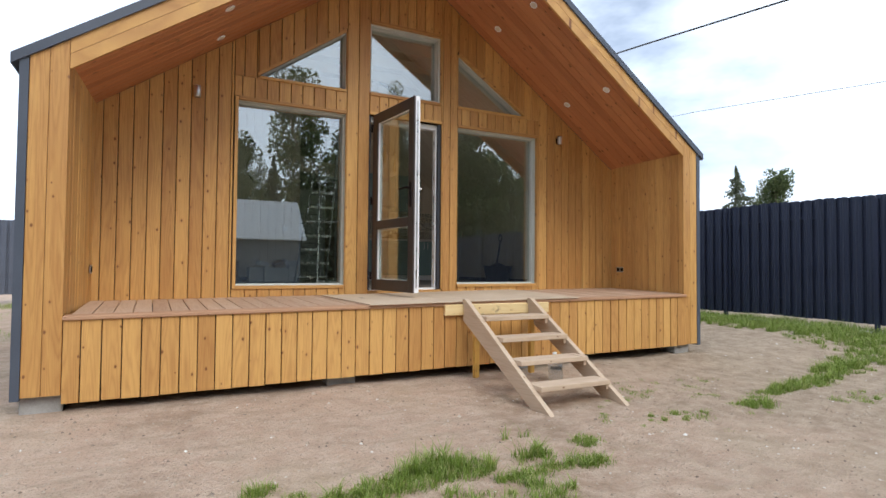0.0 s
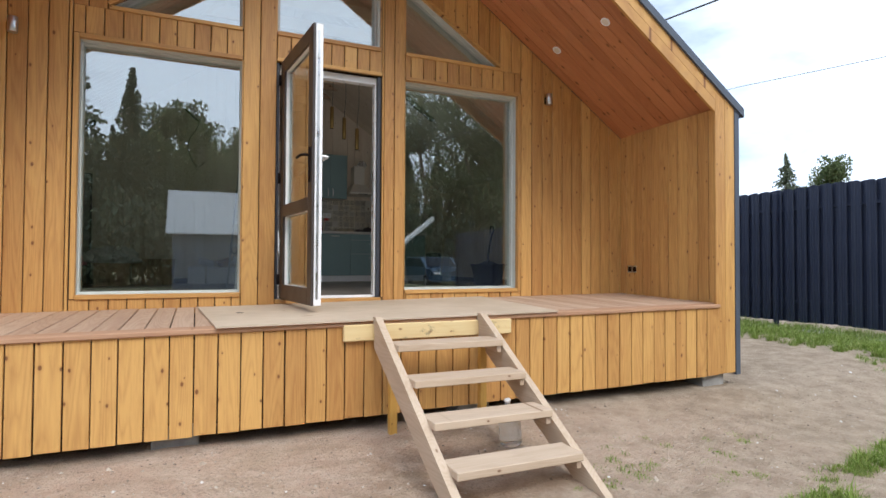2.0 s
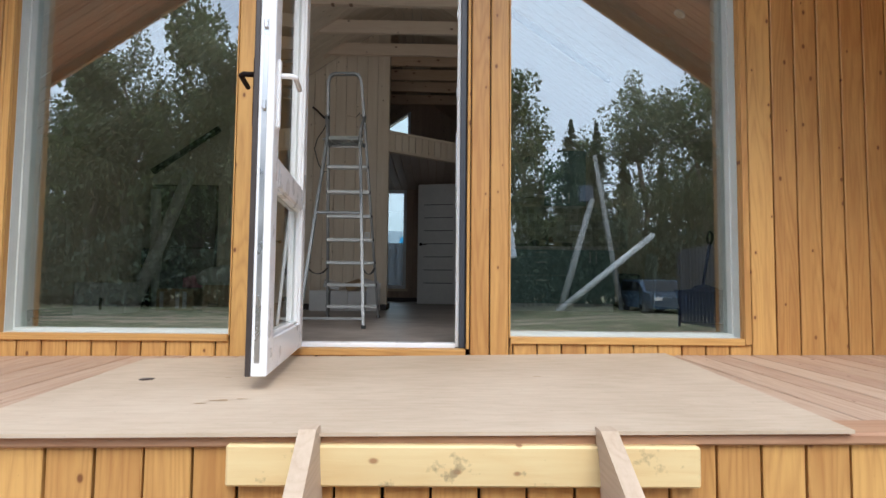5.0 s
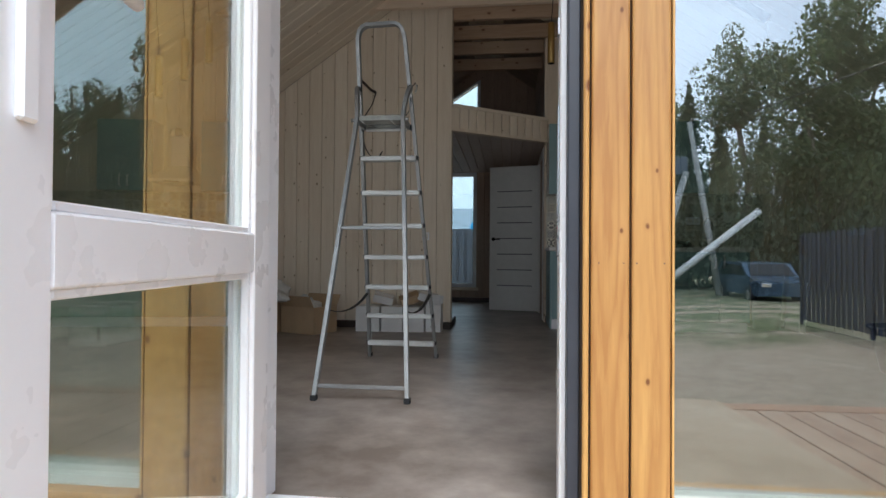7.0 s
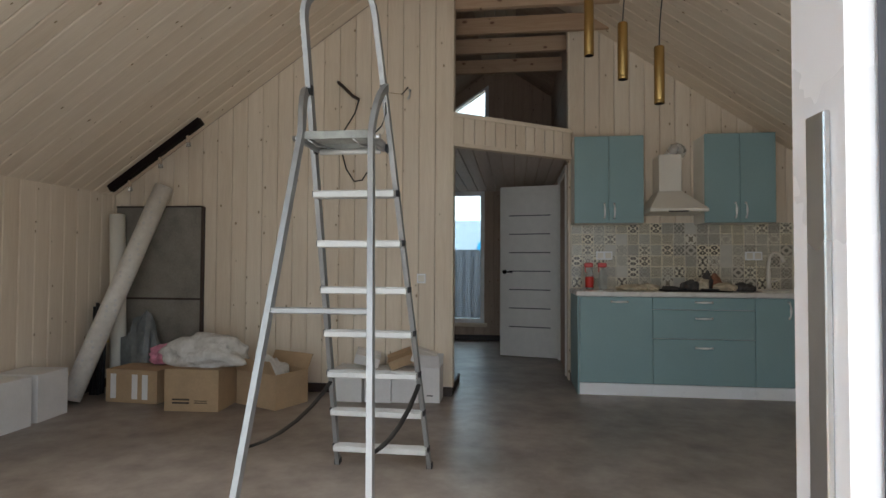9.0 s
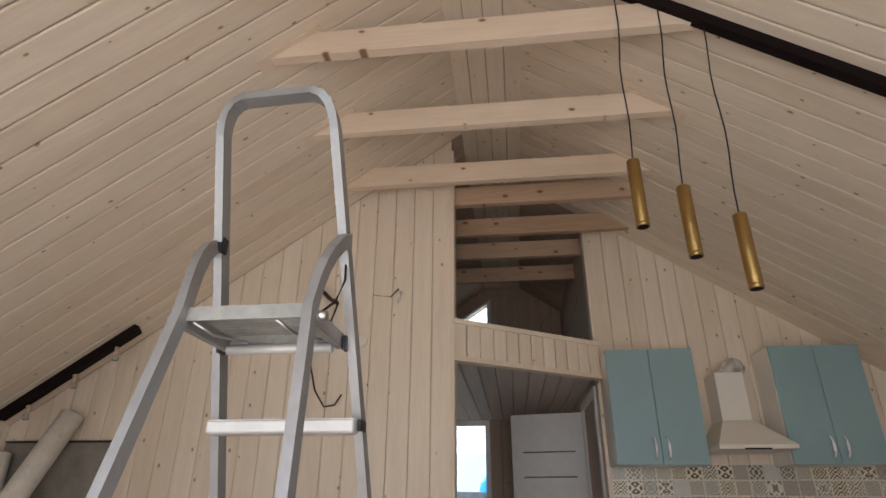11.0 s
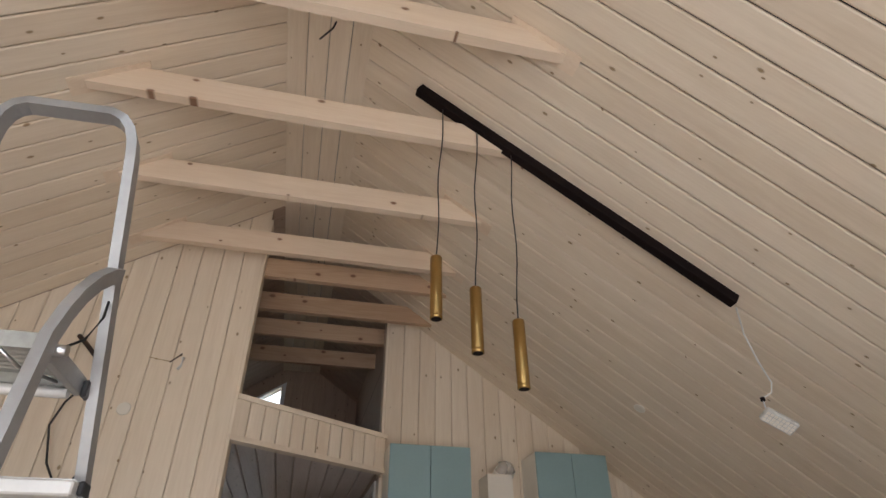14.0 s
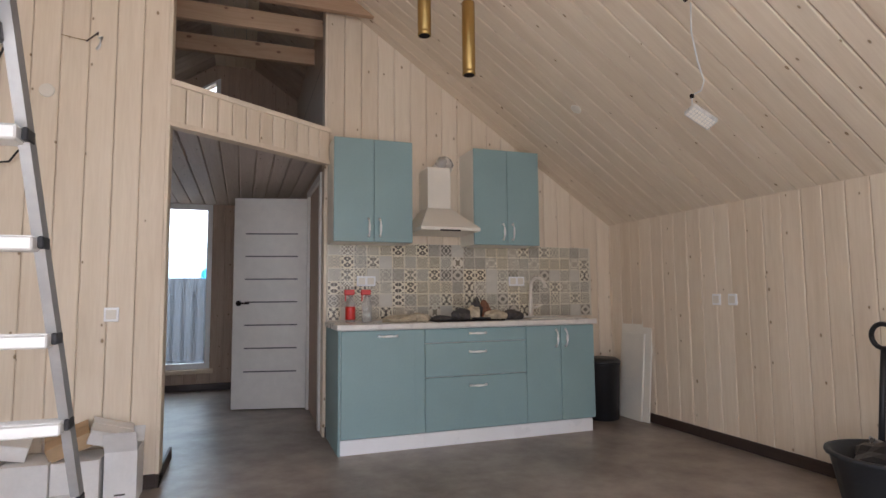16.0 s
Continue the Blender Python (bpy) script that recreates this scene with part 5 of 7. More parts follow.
# sky glare on these crowns is put into paler leaf and needle colours
n = Nodes("aspen_leaves_glare")
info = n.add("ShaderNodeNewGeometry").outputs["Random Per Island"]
m_aspen_glare = thin_leaf(n, n.ramp(info, (0.0, (0.10, 0.125, 0.06)), (0.6, (0.17, 0.195, 0.10)), (1.0, (0.27, 0.29, 0.17))), 0.5)
n = Nodes("pine_needles_glare")
info = n.add("ShaderNodeNewGeometry").outputs["Random Per Island"]
m_pine_glare = thin_leaf(n, n.ramp(info, (0.0, (0.08, 0.105, 0.06)), (1.0, (0.19, 0.215, 0.14))), 0.45)
KINDS = [("birch_tree", broadleaf(13, 1), "tall leafy birch with a loose green crown"), ("birch_tree", broadleaf(11, 2), "leafy birch with a loose green crown"),
         ("spruce_tree", conifer(14, 3), "tall dark green pointed spruce"), ("spruce_tree", conifer(11, 4, 0.2), "broad dark green spruce tree"), ("aspen_tree", broadleaf(15, 5, 0.26), "tall aspen with fine grey-green leaves paled for sky glare"),
         ("pine_tree", conifer(12, 6, 0.24, 0.35), "tall pine with open branches, needles paled for sky glare")]


for kind_, mat_ in ((4, m_aspen_glare), (5, m_pine_glare)):
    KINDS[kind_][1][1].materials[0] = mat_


def plant(kind, x, y, turn, scale, z=0.0):
    nm, (tm, cm), label = KINDS[kind]
    th = thing(nm, label, "tree", (x, y, z), "trees round the plot")
    th.rotation_euler, th.scale = (0, 0, turn), (scale,) * 3
    for a, m_ in (("trunk", tm), ("crown", cm)):
        new(a, m_).parent = th


TALL = (13, 11, 14, 11, 15, 12)
rnd = random.Random(21)
for row, (y0, gap, top_) in enumerate(((-29, 2.7, 8.6), (-32.5, 2.5, 9.8), (-37, 2.6, 11.2))):
    x = -40 + row
    while x < 48:
        k = rnd.choice((0, 1, 2, 3, 4, 2, 3))
        hh = top_ * rnd.uniform(0.82, 1.06) * (0.8 if 3.5 < x < 10 else 1.0) * (1.25 if x < -9 else 1.0)
        plant(k, x + rnd.uniform(-0.8, 0.8), y0 + rnd.uniform(-1.2, 1.2), rnd.uniform(0, 6), hh / TALL[k])
        x += gap * rnd.uniform(0.75, 1.3)


def shrub(seed):
    r_ = random.Random(seed)
    bm = bmesh.new()
    vs, fs = [], []
    for k in range(9):
        a = r_.uniform(0, math.tau)
        tip = (math.cos(a) * r_.uniform(0.3, 1.3), math.sin(a) * r_.uniform(0.3, 1.0), r_.uniform(0.8, 2.6))
        bm_tube(bm, [(0, 0, 0), (tip[0] * 0.4, tip[1] * 0.4, tip[2] * 0.6), tip], [0.04, 0.025, 0.01], 5)
        leaf_cloud(vs, fs, tip, (0.7, 0.6, 0.7), 75, r_, 0.3)
        leaf_cloud(vs, fs, (tip[0], tip[1], tip[2] * 0.45), (0.7, 0.6, 0.7), 60, r_, 0.3)
    cm = bpy.data.meshes.new("crown")
    cm.from_pydata(vs, [], fs)
    cm.materials.append(m_needle)
    return mesh_of("trunk", bm, m_bark), cm


SHRUBS = [shrub(31), shrub(32), shrub(33)]
for k in range(46):
    tm, cm = SHRUBS[k % 3]
    th = thing("shrub", "dark green leafy shrub at the forest edge", "shrub", (-40 + k * 1.95 + rnd.uniform(-0.5, 0.5), -25.2 + rnd.uniform(-0.8, 0.8) - (1.5 if 3 < -40 + k * 1.95 < 13 else 0), -0.02), "shrubs at the forest edge")
    th.rotation_euler, th.scale = (0, 0, rnd.uniform(0, 6)), (1.2, 1.2, rnd.uniform(0.9, 1.6))
    new("trunk", tm).parent = th
    new("crown", cm).parent = th
for x, k, hh in ((-19.5, 1, 13.6), (-17.1, 4, 15.0), (-13.3, 0, 16.8), (-11.4, 4, 15.6), (-9.9, 0, 12.8), (-7.5, 5, 12.1), (-4.8, 3, 11.4), (4.6, 0, 12.2), (7.6, 5, 10.5), (8.9, 2, 10.4), (11.5, 4, 13.4), (15.0, 0, 13.8), (17.5, 1, 12.5)):
    plant(k, x, -28 + 0.3 * math.sin(x * 3), x, hh / TALL[k])
for x, y, k, sc in ((40.0, 23.9, 5, 0.80), (41.7, 22.2, 4, 0.56), (40.7, 20.8, 1, 0.80), (44, 15.6, 1, 0.55), (46, 12, 3, 0.5), (47, 8, 1, 0.55), (-42, 60, 2, 1.1), (-48, 75, 2, 1.2), (-36, 70, 0, 1.1), (48, 3, 3, 0.6)):
    plant(k, x, y, y, sc)
for x, kk in ((-20, 2), (-13, 3), (8, 1), (14, 2), (22, 0)):
    plant(kk, x, 60, x, 0.8)

up = thing("utility_pole", "grey wooden utility pole with a leaning brace", "pole", (7.0, -21.5, 0))
bm = bmesh.new()
bm_cyl(bm, (1.2, 0, -0.2), (0.0, 0, 7.0), 0.13, 0.09)
part("pole", bm, m_concrete, up)
bm = bmesh.new()
bm_cyl(bm, (-1.7, 0.3, -0.2), (-0.15, 0.1, 5.0), 0.16, 0.12)
part("brace", bm, m_concrete, up)
bm = bmesh.new()
bm_box(bm, -0.7, -0.1, -0.15, 0.15, 4.9, 5.6, 0.02)
part("meter_box", bm, m_metal_clad, up)
bm = bmesh.new()
bm_cyl(bm, (-1.9, 0.8, 0.0), (2.3, 0.8, 3.4), 0.15, 0.12)
tagged(part("leaning_pole", bm, m_alu_w), "pale pole leaning across the utility pole", "pole")
bpy.data.objects["leaning_pole"].location = (7.0, -21.5, 0)
for pts, r in ((((14, 22.0, 11.2), (14, 9.77, 10.05), (14, 3.1, 9.36), (14, -12, 8.2), (9, -21.4, 7.2)), 0.03), (((22, 40, 11.0), (14, 7.29, 6.77), (14, 1.14, 6.14), (11, -10, 5.9), (7.1, -21.4, 6.6)), 0.008)):
    bm = bmesh.new()
    bm_tube(bm, pts, r, 6)
    tagged(part("power_line", bm, m_wire), "thin black overhead power line", "cable")

car = thing("parked_car", "dark blue hatchback parked by the trees", "car", (9.2, -20.5, 0))
bm = bmesh.new()
side = [(-2.0, 0.30), (2.0, 0.30), (2.05, 0.75), (1.15, 0.95), (0.55, 1.42), (-1.35, 1.48), (-1.95, 1.0), (-2.05, 0.7)]
bm_prism(bm, side, lambda u, v, d: (d, u, v), -0.85, 0.85)
part("body", bm, m_carpaint, car)
for d in (-0.86, 0.855):
    bm = bmesh.new()
    bm_prism(bm, [(-1.6, 0.98), (0.98, 0.98), (0.5, 1.36), (-1.3, 1.40)], lambda u, v, e: (e, u, v), d, d + 0.006)
    part("side_window", bm, m_darkglass, car)
for y0, z0, y1, z1 in ((1.12, 1.0, 0.62, 1.40), (-1.93, 1.05, -1.40, 1.45)):
    bm = bmesh.new()
    o = 0.012 if y0 > 0 else -0.012
    vsx = [bm.verts.new(p) for p in ((-0.75, y0 + o, z0), (0.75, y0 + o, z0), (0.65, y1 + o, z1), (-0.65, y1 + o, z1))]
    vsy = [bm.verts.new((v.co.x, v.co.y - o * 0.8, v.co.z - 0.01)) for v in vsx]
    bm.faces.new(vsx); bm.faces.new(vsy[::-1])
    for k in range(4):
        bm.faces.new((vsx[k], vsy[k], vsy[(k + 1) % 4], vsx[(k + 1) % 4]))
    part("windscreen", bm, m_darkglass, car)
for x in (-0.8, 0.8):
    for y in (-1.25, 1.25):
        bm = bmesh.new()
        bm_cyl(bm, (x - 0.1, y, 0.31), (x + 0.1, y, 0.31), 0.31, seg=18)
        wh = part("wheel", bm, m_tyre, car)
        bm = bmesh.new()
        bm_cyl(bm, (x - 0.105, y, 0.31), (x + 0.105, y, 0.31), 0.18, seg=14)
        part("rim", bm, m_steel, wh)
for x in (-0.62, 0.62):
    bm = bmesh.new()
    bm_box(bm, x - 0.16, x + 0.16, 2.02, 2.07, 0.62, 0.75, 0.01)
    part("headlight", bm, m_chrome, car)

hs = thing("neighbour_house", "small pale house with a blue roof beyond the fence", "house", (-4.5, 34, 0))
bm = bmesh.new()
bm_box(bm, -4, 4, -3, 3, 0, 2.7)
part("wall", bm, m_wallpale, hs)
bm = bmesh.new()
bm_prism(bm, [(-3.4, 2.6), (3.4, 2.6), (0, 4.6)], lambda u, v, d: (d, u, v), -4.3, 4.3)
part("roof", bm, m_houseblue, hs)
for x in (-2.4, 0.2, 2.6):
    bm = bmesh.new()
    bm_box(bm, x - 0.5, x + 0.5, -3.05, -2.99, 1.0, 2.2)
    wn_ = part("window", bm, m_white, hs)
    bm = bmesh.new()
    bm_box(bm, x - 0.42, x + 0.42, -3.07, -3.051, 1.08, 2.12)
    part("pane", bm, m_darkglass, wn_)
PLANKS = (((4.84, -10.9), (4.31, -6.1), -0.06), ((5.14, -10.8), (4.60, -6.0), -0.06))
sd = thing("neighbour_shed", "low dark shed with a pale ribbed metal roof among the trees", "shed", (0.2, -20.4, 0))
bm = bmesh.new()
bm_box(bm, -2.7, 2.9, -3.2, 0.0, 0, 2.35)
part("wall", bm, m_metal_clad, sd)
bm = bmesh.new()
bm_prism(bm, [(0.35, 2.30), (0.35, 2.36), (-1.6, 4.30), (-3.55, 2.36), (-3.55, 2.30), (-1.6, 4.22)], lambda u, v, d: (d, u, v), -2.95, 3.1)
rf = part("roof", bm, m_shedroof, sd, "pale grey ribbed metal roof")
for k in range(28):
    x = -2.9 + k * 0.215
    bm = bmesh.new()
    bm_prism(bm, [(0.35, 2.365), (0.35, 2.39), (-1.6, 4.33), (-1.6, 4.305)], lambda u, v, d: (d, u, v), x, x + 0.035)
    part("rib", bm, m_shedroof, rf)
for (xa, ya), (xb, yb), z in PLANKS:
    th = thing("timber_plank", "long pale sawn plank lying on the rough ground", "plank", (xa, ya, z), "planks lying on the ground")
    th.rotation_euler = (0, 0, math.atan2(yb - ya, xb - xa))
    bm = bmesh.new()
    bm_box(bm, 0, math.hypot(xb - xa, yb - ya), -0.06, 0.06, 0.0, 0.05, 0.004)
    part("board", bm, m_raw["x"], th)
stk = thing("blue_film_stack", "bright blue wrapped poles standing behind the fence", "stack", (-1.05, 12.6, 0.1))
rnd = random.Random(4)
for k in range(16):
    x = -0.25 + k * 0.045
    bm = bmesh.new()
    bm_cyl(bm, (x - 0.12, 0.1 * rnd.random(), 0.0), (x + 0.22, 0.1 * rnd.random(), 2.35 + 0.028 * k + rnd.uniform(-0.06, 0.08)), 0.03, seg=8)
    part("pole", bm, m_blue, stk)

# ---- step ladder ----
def tube_path(bm, pts, w, t):
    """A flat rounded tube along pts, w across the picture, t deep."""
    bm_tube(bm, pts, w * 1.35, 4, t / w, side=(0, 1, 0), turn=0.5)
    for f in bm.faces:
        f.smooth = False


m_dustalu = plain("dusty_aluminium", (0.33, 0.33, 0.30), 0.55, 0.3, var=0.3, scale=14, bump=0.3)
lad = thing("step_ladder", "tall aluminium step ladder with a top platform and hoop", "ladder", (0, 0, 0))
rail_x = lambda z, sgn: -0.969 + (z - ZF) * 0.0094 + sgn * (0.252 - (z - ZF) * 0.0530)
rail_y = lambda z: 2.66 - (z - ZF) * 0.435
hoop = []
for sgn, zs in ((-1, (ZF, 1.4, 2.0, 2.4, 2.65, 2.87)), (1, (2.87, 2.65, 2.4, 2.0, 1.4, ZF))):
    pts = []
    for z in zs:
        pts.append((rail_x(z, sgn), rail_y(z), z))
    if sgn == -1:
        hoop += pts
        x = pts[-1][0]
        hoop += [(x + 0.002, pts[-1][1] - 0.015, 2.905), (x + 0.007, pts[-1][1] - 0.025, 2.935), (x + 0.018, pts[-1][1] - 0.034, 2.962), (x + 0.036, pts[-1][1] - 0.040, 2.980), (x + 0.06, pts[-1][1] - 0.043, 2.989)]
    else:
        x = pts[0][0]
        hoop += [(x - 0.06, pts[0][1] - 0.045, 2.993), (x - 0.036, pts[0][1] - 0.042, 2.984), (x - 0.018, pts[0][1] - 0.035, 2.965), (x - 0.007, pts[0][1] - 0.025, 2.936), (x - 0.002, pts[0][1] - 0.015, 2.905)]
        hoop += pts
bm = bmesh.new()
tube_path(bm, hoop, 0.011, 0.020)
part("front_frame", bm, m_alu, lad, "bent aluminium tube frame with a hoop")
leg_at = lambda z, sgn: ((-1.2025 + (z - ZF) * 0.075) if sgn < 0 else (-0.703 - (z - ZF) * 0.066), 1.352 + (z - ZF) * 0.238)
for sgn in (-1, 1):
    xf = leg_at(ZF, sgn)[0]
    xt = rail_x(2.65, sgn) + sgn * 0.010
    pts = [(*leg_at(z, sgn), z) for z in (ZF, 1.4, 2.0, 2.44)]
    x4 = pts[-1][0]
    pts += [(x4 + (xt - x4) * f, y, z) for f, y, z in ((0.15, 1.748, 2.50), (0.35, 1.770, 2.55), (0.6, 1.800, 2.595), (0.85, 1.835, 2.63), (1.0, 1.872, 2.652))]
    bm = bmesh.new()
    tube_path(bm, pts, 0.011, 0.018)
    lg = part("back_leg", bm, m_alu, lad)
    bm = bmesh.new()
    bm_box(bm, xf - 0.017, xf + 0.017, 1.334, 1.37, ZF, ZF + 0.03, 0.004)
    part("rubber_foot", bm, m_blackplastic, lg)
    bm = bmesh.new()
    x = rail_x(ZF, sgn)
    bm_box(bm, x - 0.016, x + 0.016, 2.637, 2.682, ZF, ZF + 0.03, 0.004)
    part("rubber_foot", bm, m_blackplastic, lad)
    bm = bmesh.new()
    hx = sorted((rail_x(2.655, sgn) - sgn * 0.013, rail_x(2.655, sgn) + sgn * 0.004))
    bm_box(bm, hx[0], hx[1], rail_y(2.655) - 0.022, rail_y(2.655) + 0.008, 2.632, 2.675, 0.003)
    part("hinge", bm, m_blackplastic, lad)
for z in (ZF + 0.075, 1.775):
    (xa, ya), (xb, yb) = leg_at(z, -1), leg_at(z, 1)
    bm = bmesh.new()
    bm_box(bm, xa, xb, ya - 0.010, ya + 0.010, z - 0.011, z + 0.011, 0.004)
    part("cross_bar", bm, m_alu, lad)
for k in range(7):
    z = 2.255 - 0.2115 * k
    y = rail_y(z)
    xa, xb = rail_x(z, -1), rail_x(z, 1)
    bm = bmesh.new()
    bm_box(bm, xa - 0.002, xb + 0.002, y - 0.058, y + 0.012, z - 0.03, z, 0.004)
    for q in range(5):
        bm_box(bm, xa, xb, y - 0.052 + q * 0.013, y - 0.047 + q * 0.013, z, z + 0.002)
    stp = part("tread", bm, m_alu_w, lad)
    for x in (xa - 0.014, xb + 0.002):
        bm = bmesh.new()
        bm_box(bm, x, x + 0.012, y - 0.030, y + 0.016, z - 0.024, z + 0.003, 0.003)
        part("end_cap", bm, m_blackplastic, stp)
z = 2.45
y0_, y1_ = 1.735, rail_y(2.45) - 0.012
xa, xb = rail_x(z, -1) + 0.018, rail_x(z, 1) - 0.018
bm = bmesh.new()
prof = [(y0_, z - 0.030), (y0_ + 0.006, z - 0.030), (y0_ + 0.006, z - 0.004)]
prof += [(y0_ + 0.02 + q * 0.0225 + o, z - 0.004 - h) for q in range(8) for o, h in ((0.0, 0.0), (0.004, 0.003), (0.012, 0.003), (0.016, 0.0))]
prof += [(y1_ - 0.006, z - 0.004), (y1_ - 0.006, z - 0.030), (y1_, z - 0.030), (y1_, z)]
prof += [(y1_ - 0.012 - q * 0.0185 - o, z - h) for q in range(11) for o, h in ((0.0, 0.0), (0.003, 0.0025), (0.010, 0.0025), (0.013, 0.0))] + [(y0_, z)]
bm_prism(bm, prof, lambda u, v, d: (d, u, v), xa + 0.018, xb - 0.018)
plt = part("platform", bm, m_dustalu, lad, "dusty ribbed platform")
for sx, x in ((-1, xa), (1, xb)):
    bm = bmesh.new()
    bm_box(bm, min(x, x - sx * 0.017), max(x, x - sx * 0.017), y0_ + 0.004, y1_ + 0.006, z - 0.040, z - 0.002, 0.002)
    part("side_channel", bm, m_alu, plt)
    bm = bmesh.new()
    bm_cyl(bm, (x - sx * 0.004, y0_ + 0.022, z - 0.022), (x + sx * 0.024, y0_ + 0.022, z - 0.022), 0.011, seg=12)
    part("pivot_bolt", bm, m_steel, plt)
    bm = bmesh.new()
    bm_box(bm, min(x, x + sx * 0.012), max(x, x + sx * 0.012), y1_ - 0.012, y1_ + 0.02, z - 0.045, z - 0.010, 0.003)
    part("joint", bm, m_blackplastic, plt)
bm = bmesh.new()
bm_cyl(bm, (xa + 0.02, y1_ - 0.012, z - 0.040), (xb - 0.02, y1_ - 0.012, z - 0.040), 0.012, seg=12)
part("cross_tube", bm, m_alu_w, plt)
for x in (xa + 0.06, xb - 0.06):
    bm = bmesh.new()
    bm_tube(bm, [(x - 0.02, y0_ + 0.01, z - 0.03), (x, y0_ + 0.06, z - 0.045), (x + 0.03, y0_ + 0.16, z - 0.035)], 0.0035, 6)
    part("spring_wire", bm, m_steel, plt)
for sgn in (-1, 1):
    (xl, yl), zr = leg_at(1.32, sgn), 1.35
    a, b = Vector((xl, yl + 0.01, 1.32)), Vector((rail_x(zr, sgn), rail_y(zr), zr))
    bm = bmesh.new()
    bm_tube(bm, [tuple(a.lerp(b, f) - Vector((0, 0, 0.22 * f * (1 - f)))) for f in (0, 0.15, 0.3, 0.5, 0.7, 0.85, 1.0)], 0.011, 6, 0.25)
    part("limit_strap", bm, m_wire, lad, "slack black webbing strap")
bm = bmesh.new()
bm_tube(bm, [(rail_x(2.62, 1), rail_y(2.62), 2.62), (rail_x(2.58, 1) + 0.008, rail_y(2.58) - 0.04, 2.55), (rail_x(2.54, 1) - 0.01, rail_y(2.53) - 0.07, 2.495), (xb - 0.02, 1.80, z - 0.01)], 0.003, 6)
part("catch_wire", bm, m_wire, lad, "thin black catch wire")

# ---- kitchen ----
def bow_handle(parent, x, y, z, upright, length=0.13):
    bm = bmesh.new()
    pts = []
    for k in range(9):
        f = k / 8 - 0.5
        d = 0.028 * (1 - (2 * f) ** 4) + 0.003
        pts.append((x, y - d, z + f * length) if upright else (x + f * length, y - d, z))
    bm_tube(bm, pts, [0.011 if k in (0, 8) else (0.0095 if 3 <= k <= 5 else 0.0065) for k in range(9)], 8)
    part("handle", bm, m_handle, parent, "curved chrome bow handle")


def slab_front(parent, name, x0, x1, z0, z1, y, handle=None, upright=True, grooves=True):
    bm = bmesh.new()
    bm_box(bm, x0 + 0.0015, x1 - 0.0015, y, y + 0.018, z0 + 0.0015, z1 - 0.0015, 0.0025)
    d = part(name, bm, m_teal, parent)
    if handle:
        bow_handle(d, handle[0], y, handle[1], upright)
    return d


YC = 4.52
ub = thing("base_cabinet", "teal dishwasher front with a chrome handle", "cabinet", (0, 0, 0), "kitchen base units")
bm = bmesh.new()
bm_box(bm, 0.258, 0.274, YC, YK, ZF, 1.68, 0.002)
part("side_panel", bm, m_teal, ub)
bm = bmesh.new()
bm_box(bm, 0.276, 0.867, YC + 0.02, YK, 0.955, 1.68)
part("body", bm, m_whitecard, ub)
d = slab_front(ub, "door", 0.276, 0.868, 0.957, 1.676, YC, (0.60, 1.635), False)
for x in (0.36, 0.79):
    bm = bmesh.new()
    bm_box(bm, x, x + 0.004, YC - 0.0012, YC, 0.96, 1.672)
    part("moulding", bm, m_teal, d)
bm = bmesh.new()
bm_box(bm, 0.275, 0.867, YC + 0.012, YC + 0.03, ZF, 0.953)
part("plinth", bm, m_white, ub, "white plinth")
ud = thing("base_cabinet", "teal drawer unit with three drawers and chrome handles", "cabinet", (0, 0, 0), "kitchen base units")
bm = bmesh.new()
bm_box(bm, 0.870, 1.667, YC + 0.02, YK, 0.955, 1.68)
part("body", bm, m_whitecard, ud)
for z0, z1, hz in ((1.575, 1.676, 1.637), (1.335, 1.573, 1.505), (0.957, 1.333, 1.265)):
    slab_front(ud, "drawer", 0.868, 1.668, z0, z1, YC, (1.27, hz), False)
bm = bmesh.new()
bm_box(bm, 0.868, 1.667, YC + 0.012, YC + 0.03, ZF, 0.953)
part("plinth", bm, m_white, ud, "white plinth")
us = thing("base_cabinet", "teal sink unit with two doors and chrome handles", "cabinet", (0, 0, 0), "kitchen base units")
bm = bmesh.new()
bm_box(bm, 1.669, 2.264, YC + 0.02, YK, 0.955, 1.68)
part("body", bm, m_whitecard, us)
slab_front(us, "door", 1.668, 1.967, 0.957, 1.676, YC, (1.925, 1.58))
slab_front(us, "door", 1.967, 2.266, 0.957, 1.676, YC, (2.008, 1.58))
bm = bmesh.new()
bm_box(bm, 1.668, 2.24, YC + 0.012, YC + 0.03, ZF, 0.953)
part("plinth", bm, m_white, us, "white plinth")
bm = bmesh.new()
bm_box(bm, 0.245, 2.285, YC - 0.025, YK - 0.001, 1.682, 1.72, 0.004)
tagged(part("worktop", bm, m_marble), "pale stone-look worktop over the teal cabinets", "worktop")


def wall_cabinet(x0, x1, label):
    th = thing("wall_cabinet", label, "cabinet", (0, 0, 0), "kitchen wall cabinets")
    bm = bmesh.new()
    bm_box(bm, x0, x1, 4.811, YK - 0.002, 2.315, 3.09, 0.002)
    part("body", bm, m_whiteboard, th, "cream side panels")
    xm = (x0 + x1) / 2
    slab_front(th, "door", x0, xm, 2.312, 3.092, 4.79, (xm - 0.04, 2.42))
    slab_front(th, "door", xm, x1, 2.312, 3.092, 4.79, (xm + 0.045, 2.42))
    return th


wall_cabinet(0.261, 0.862, "teal two-door wall cabinet beside the gap")
wall_cabinet(1.371, 1.956, "teal two-door wall cabinet beside the hood")

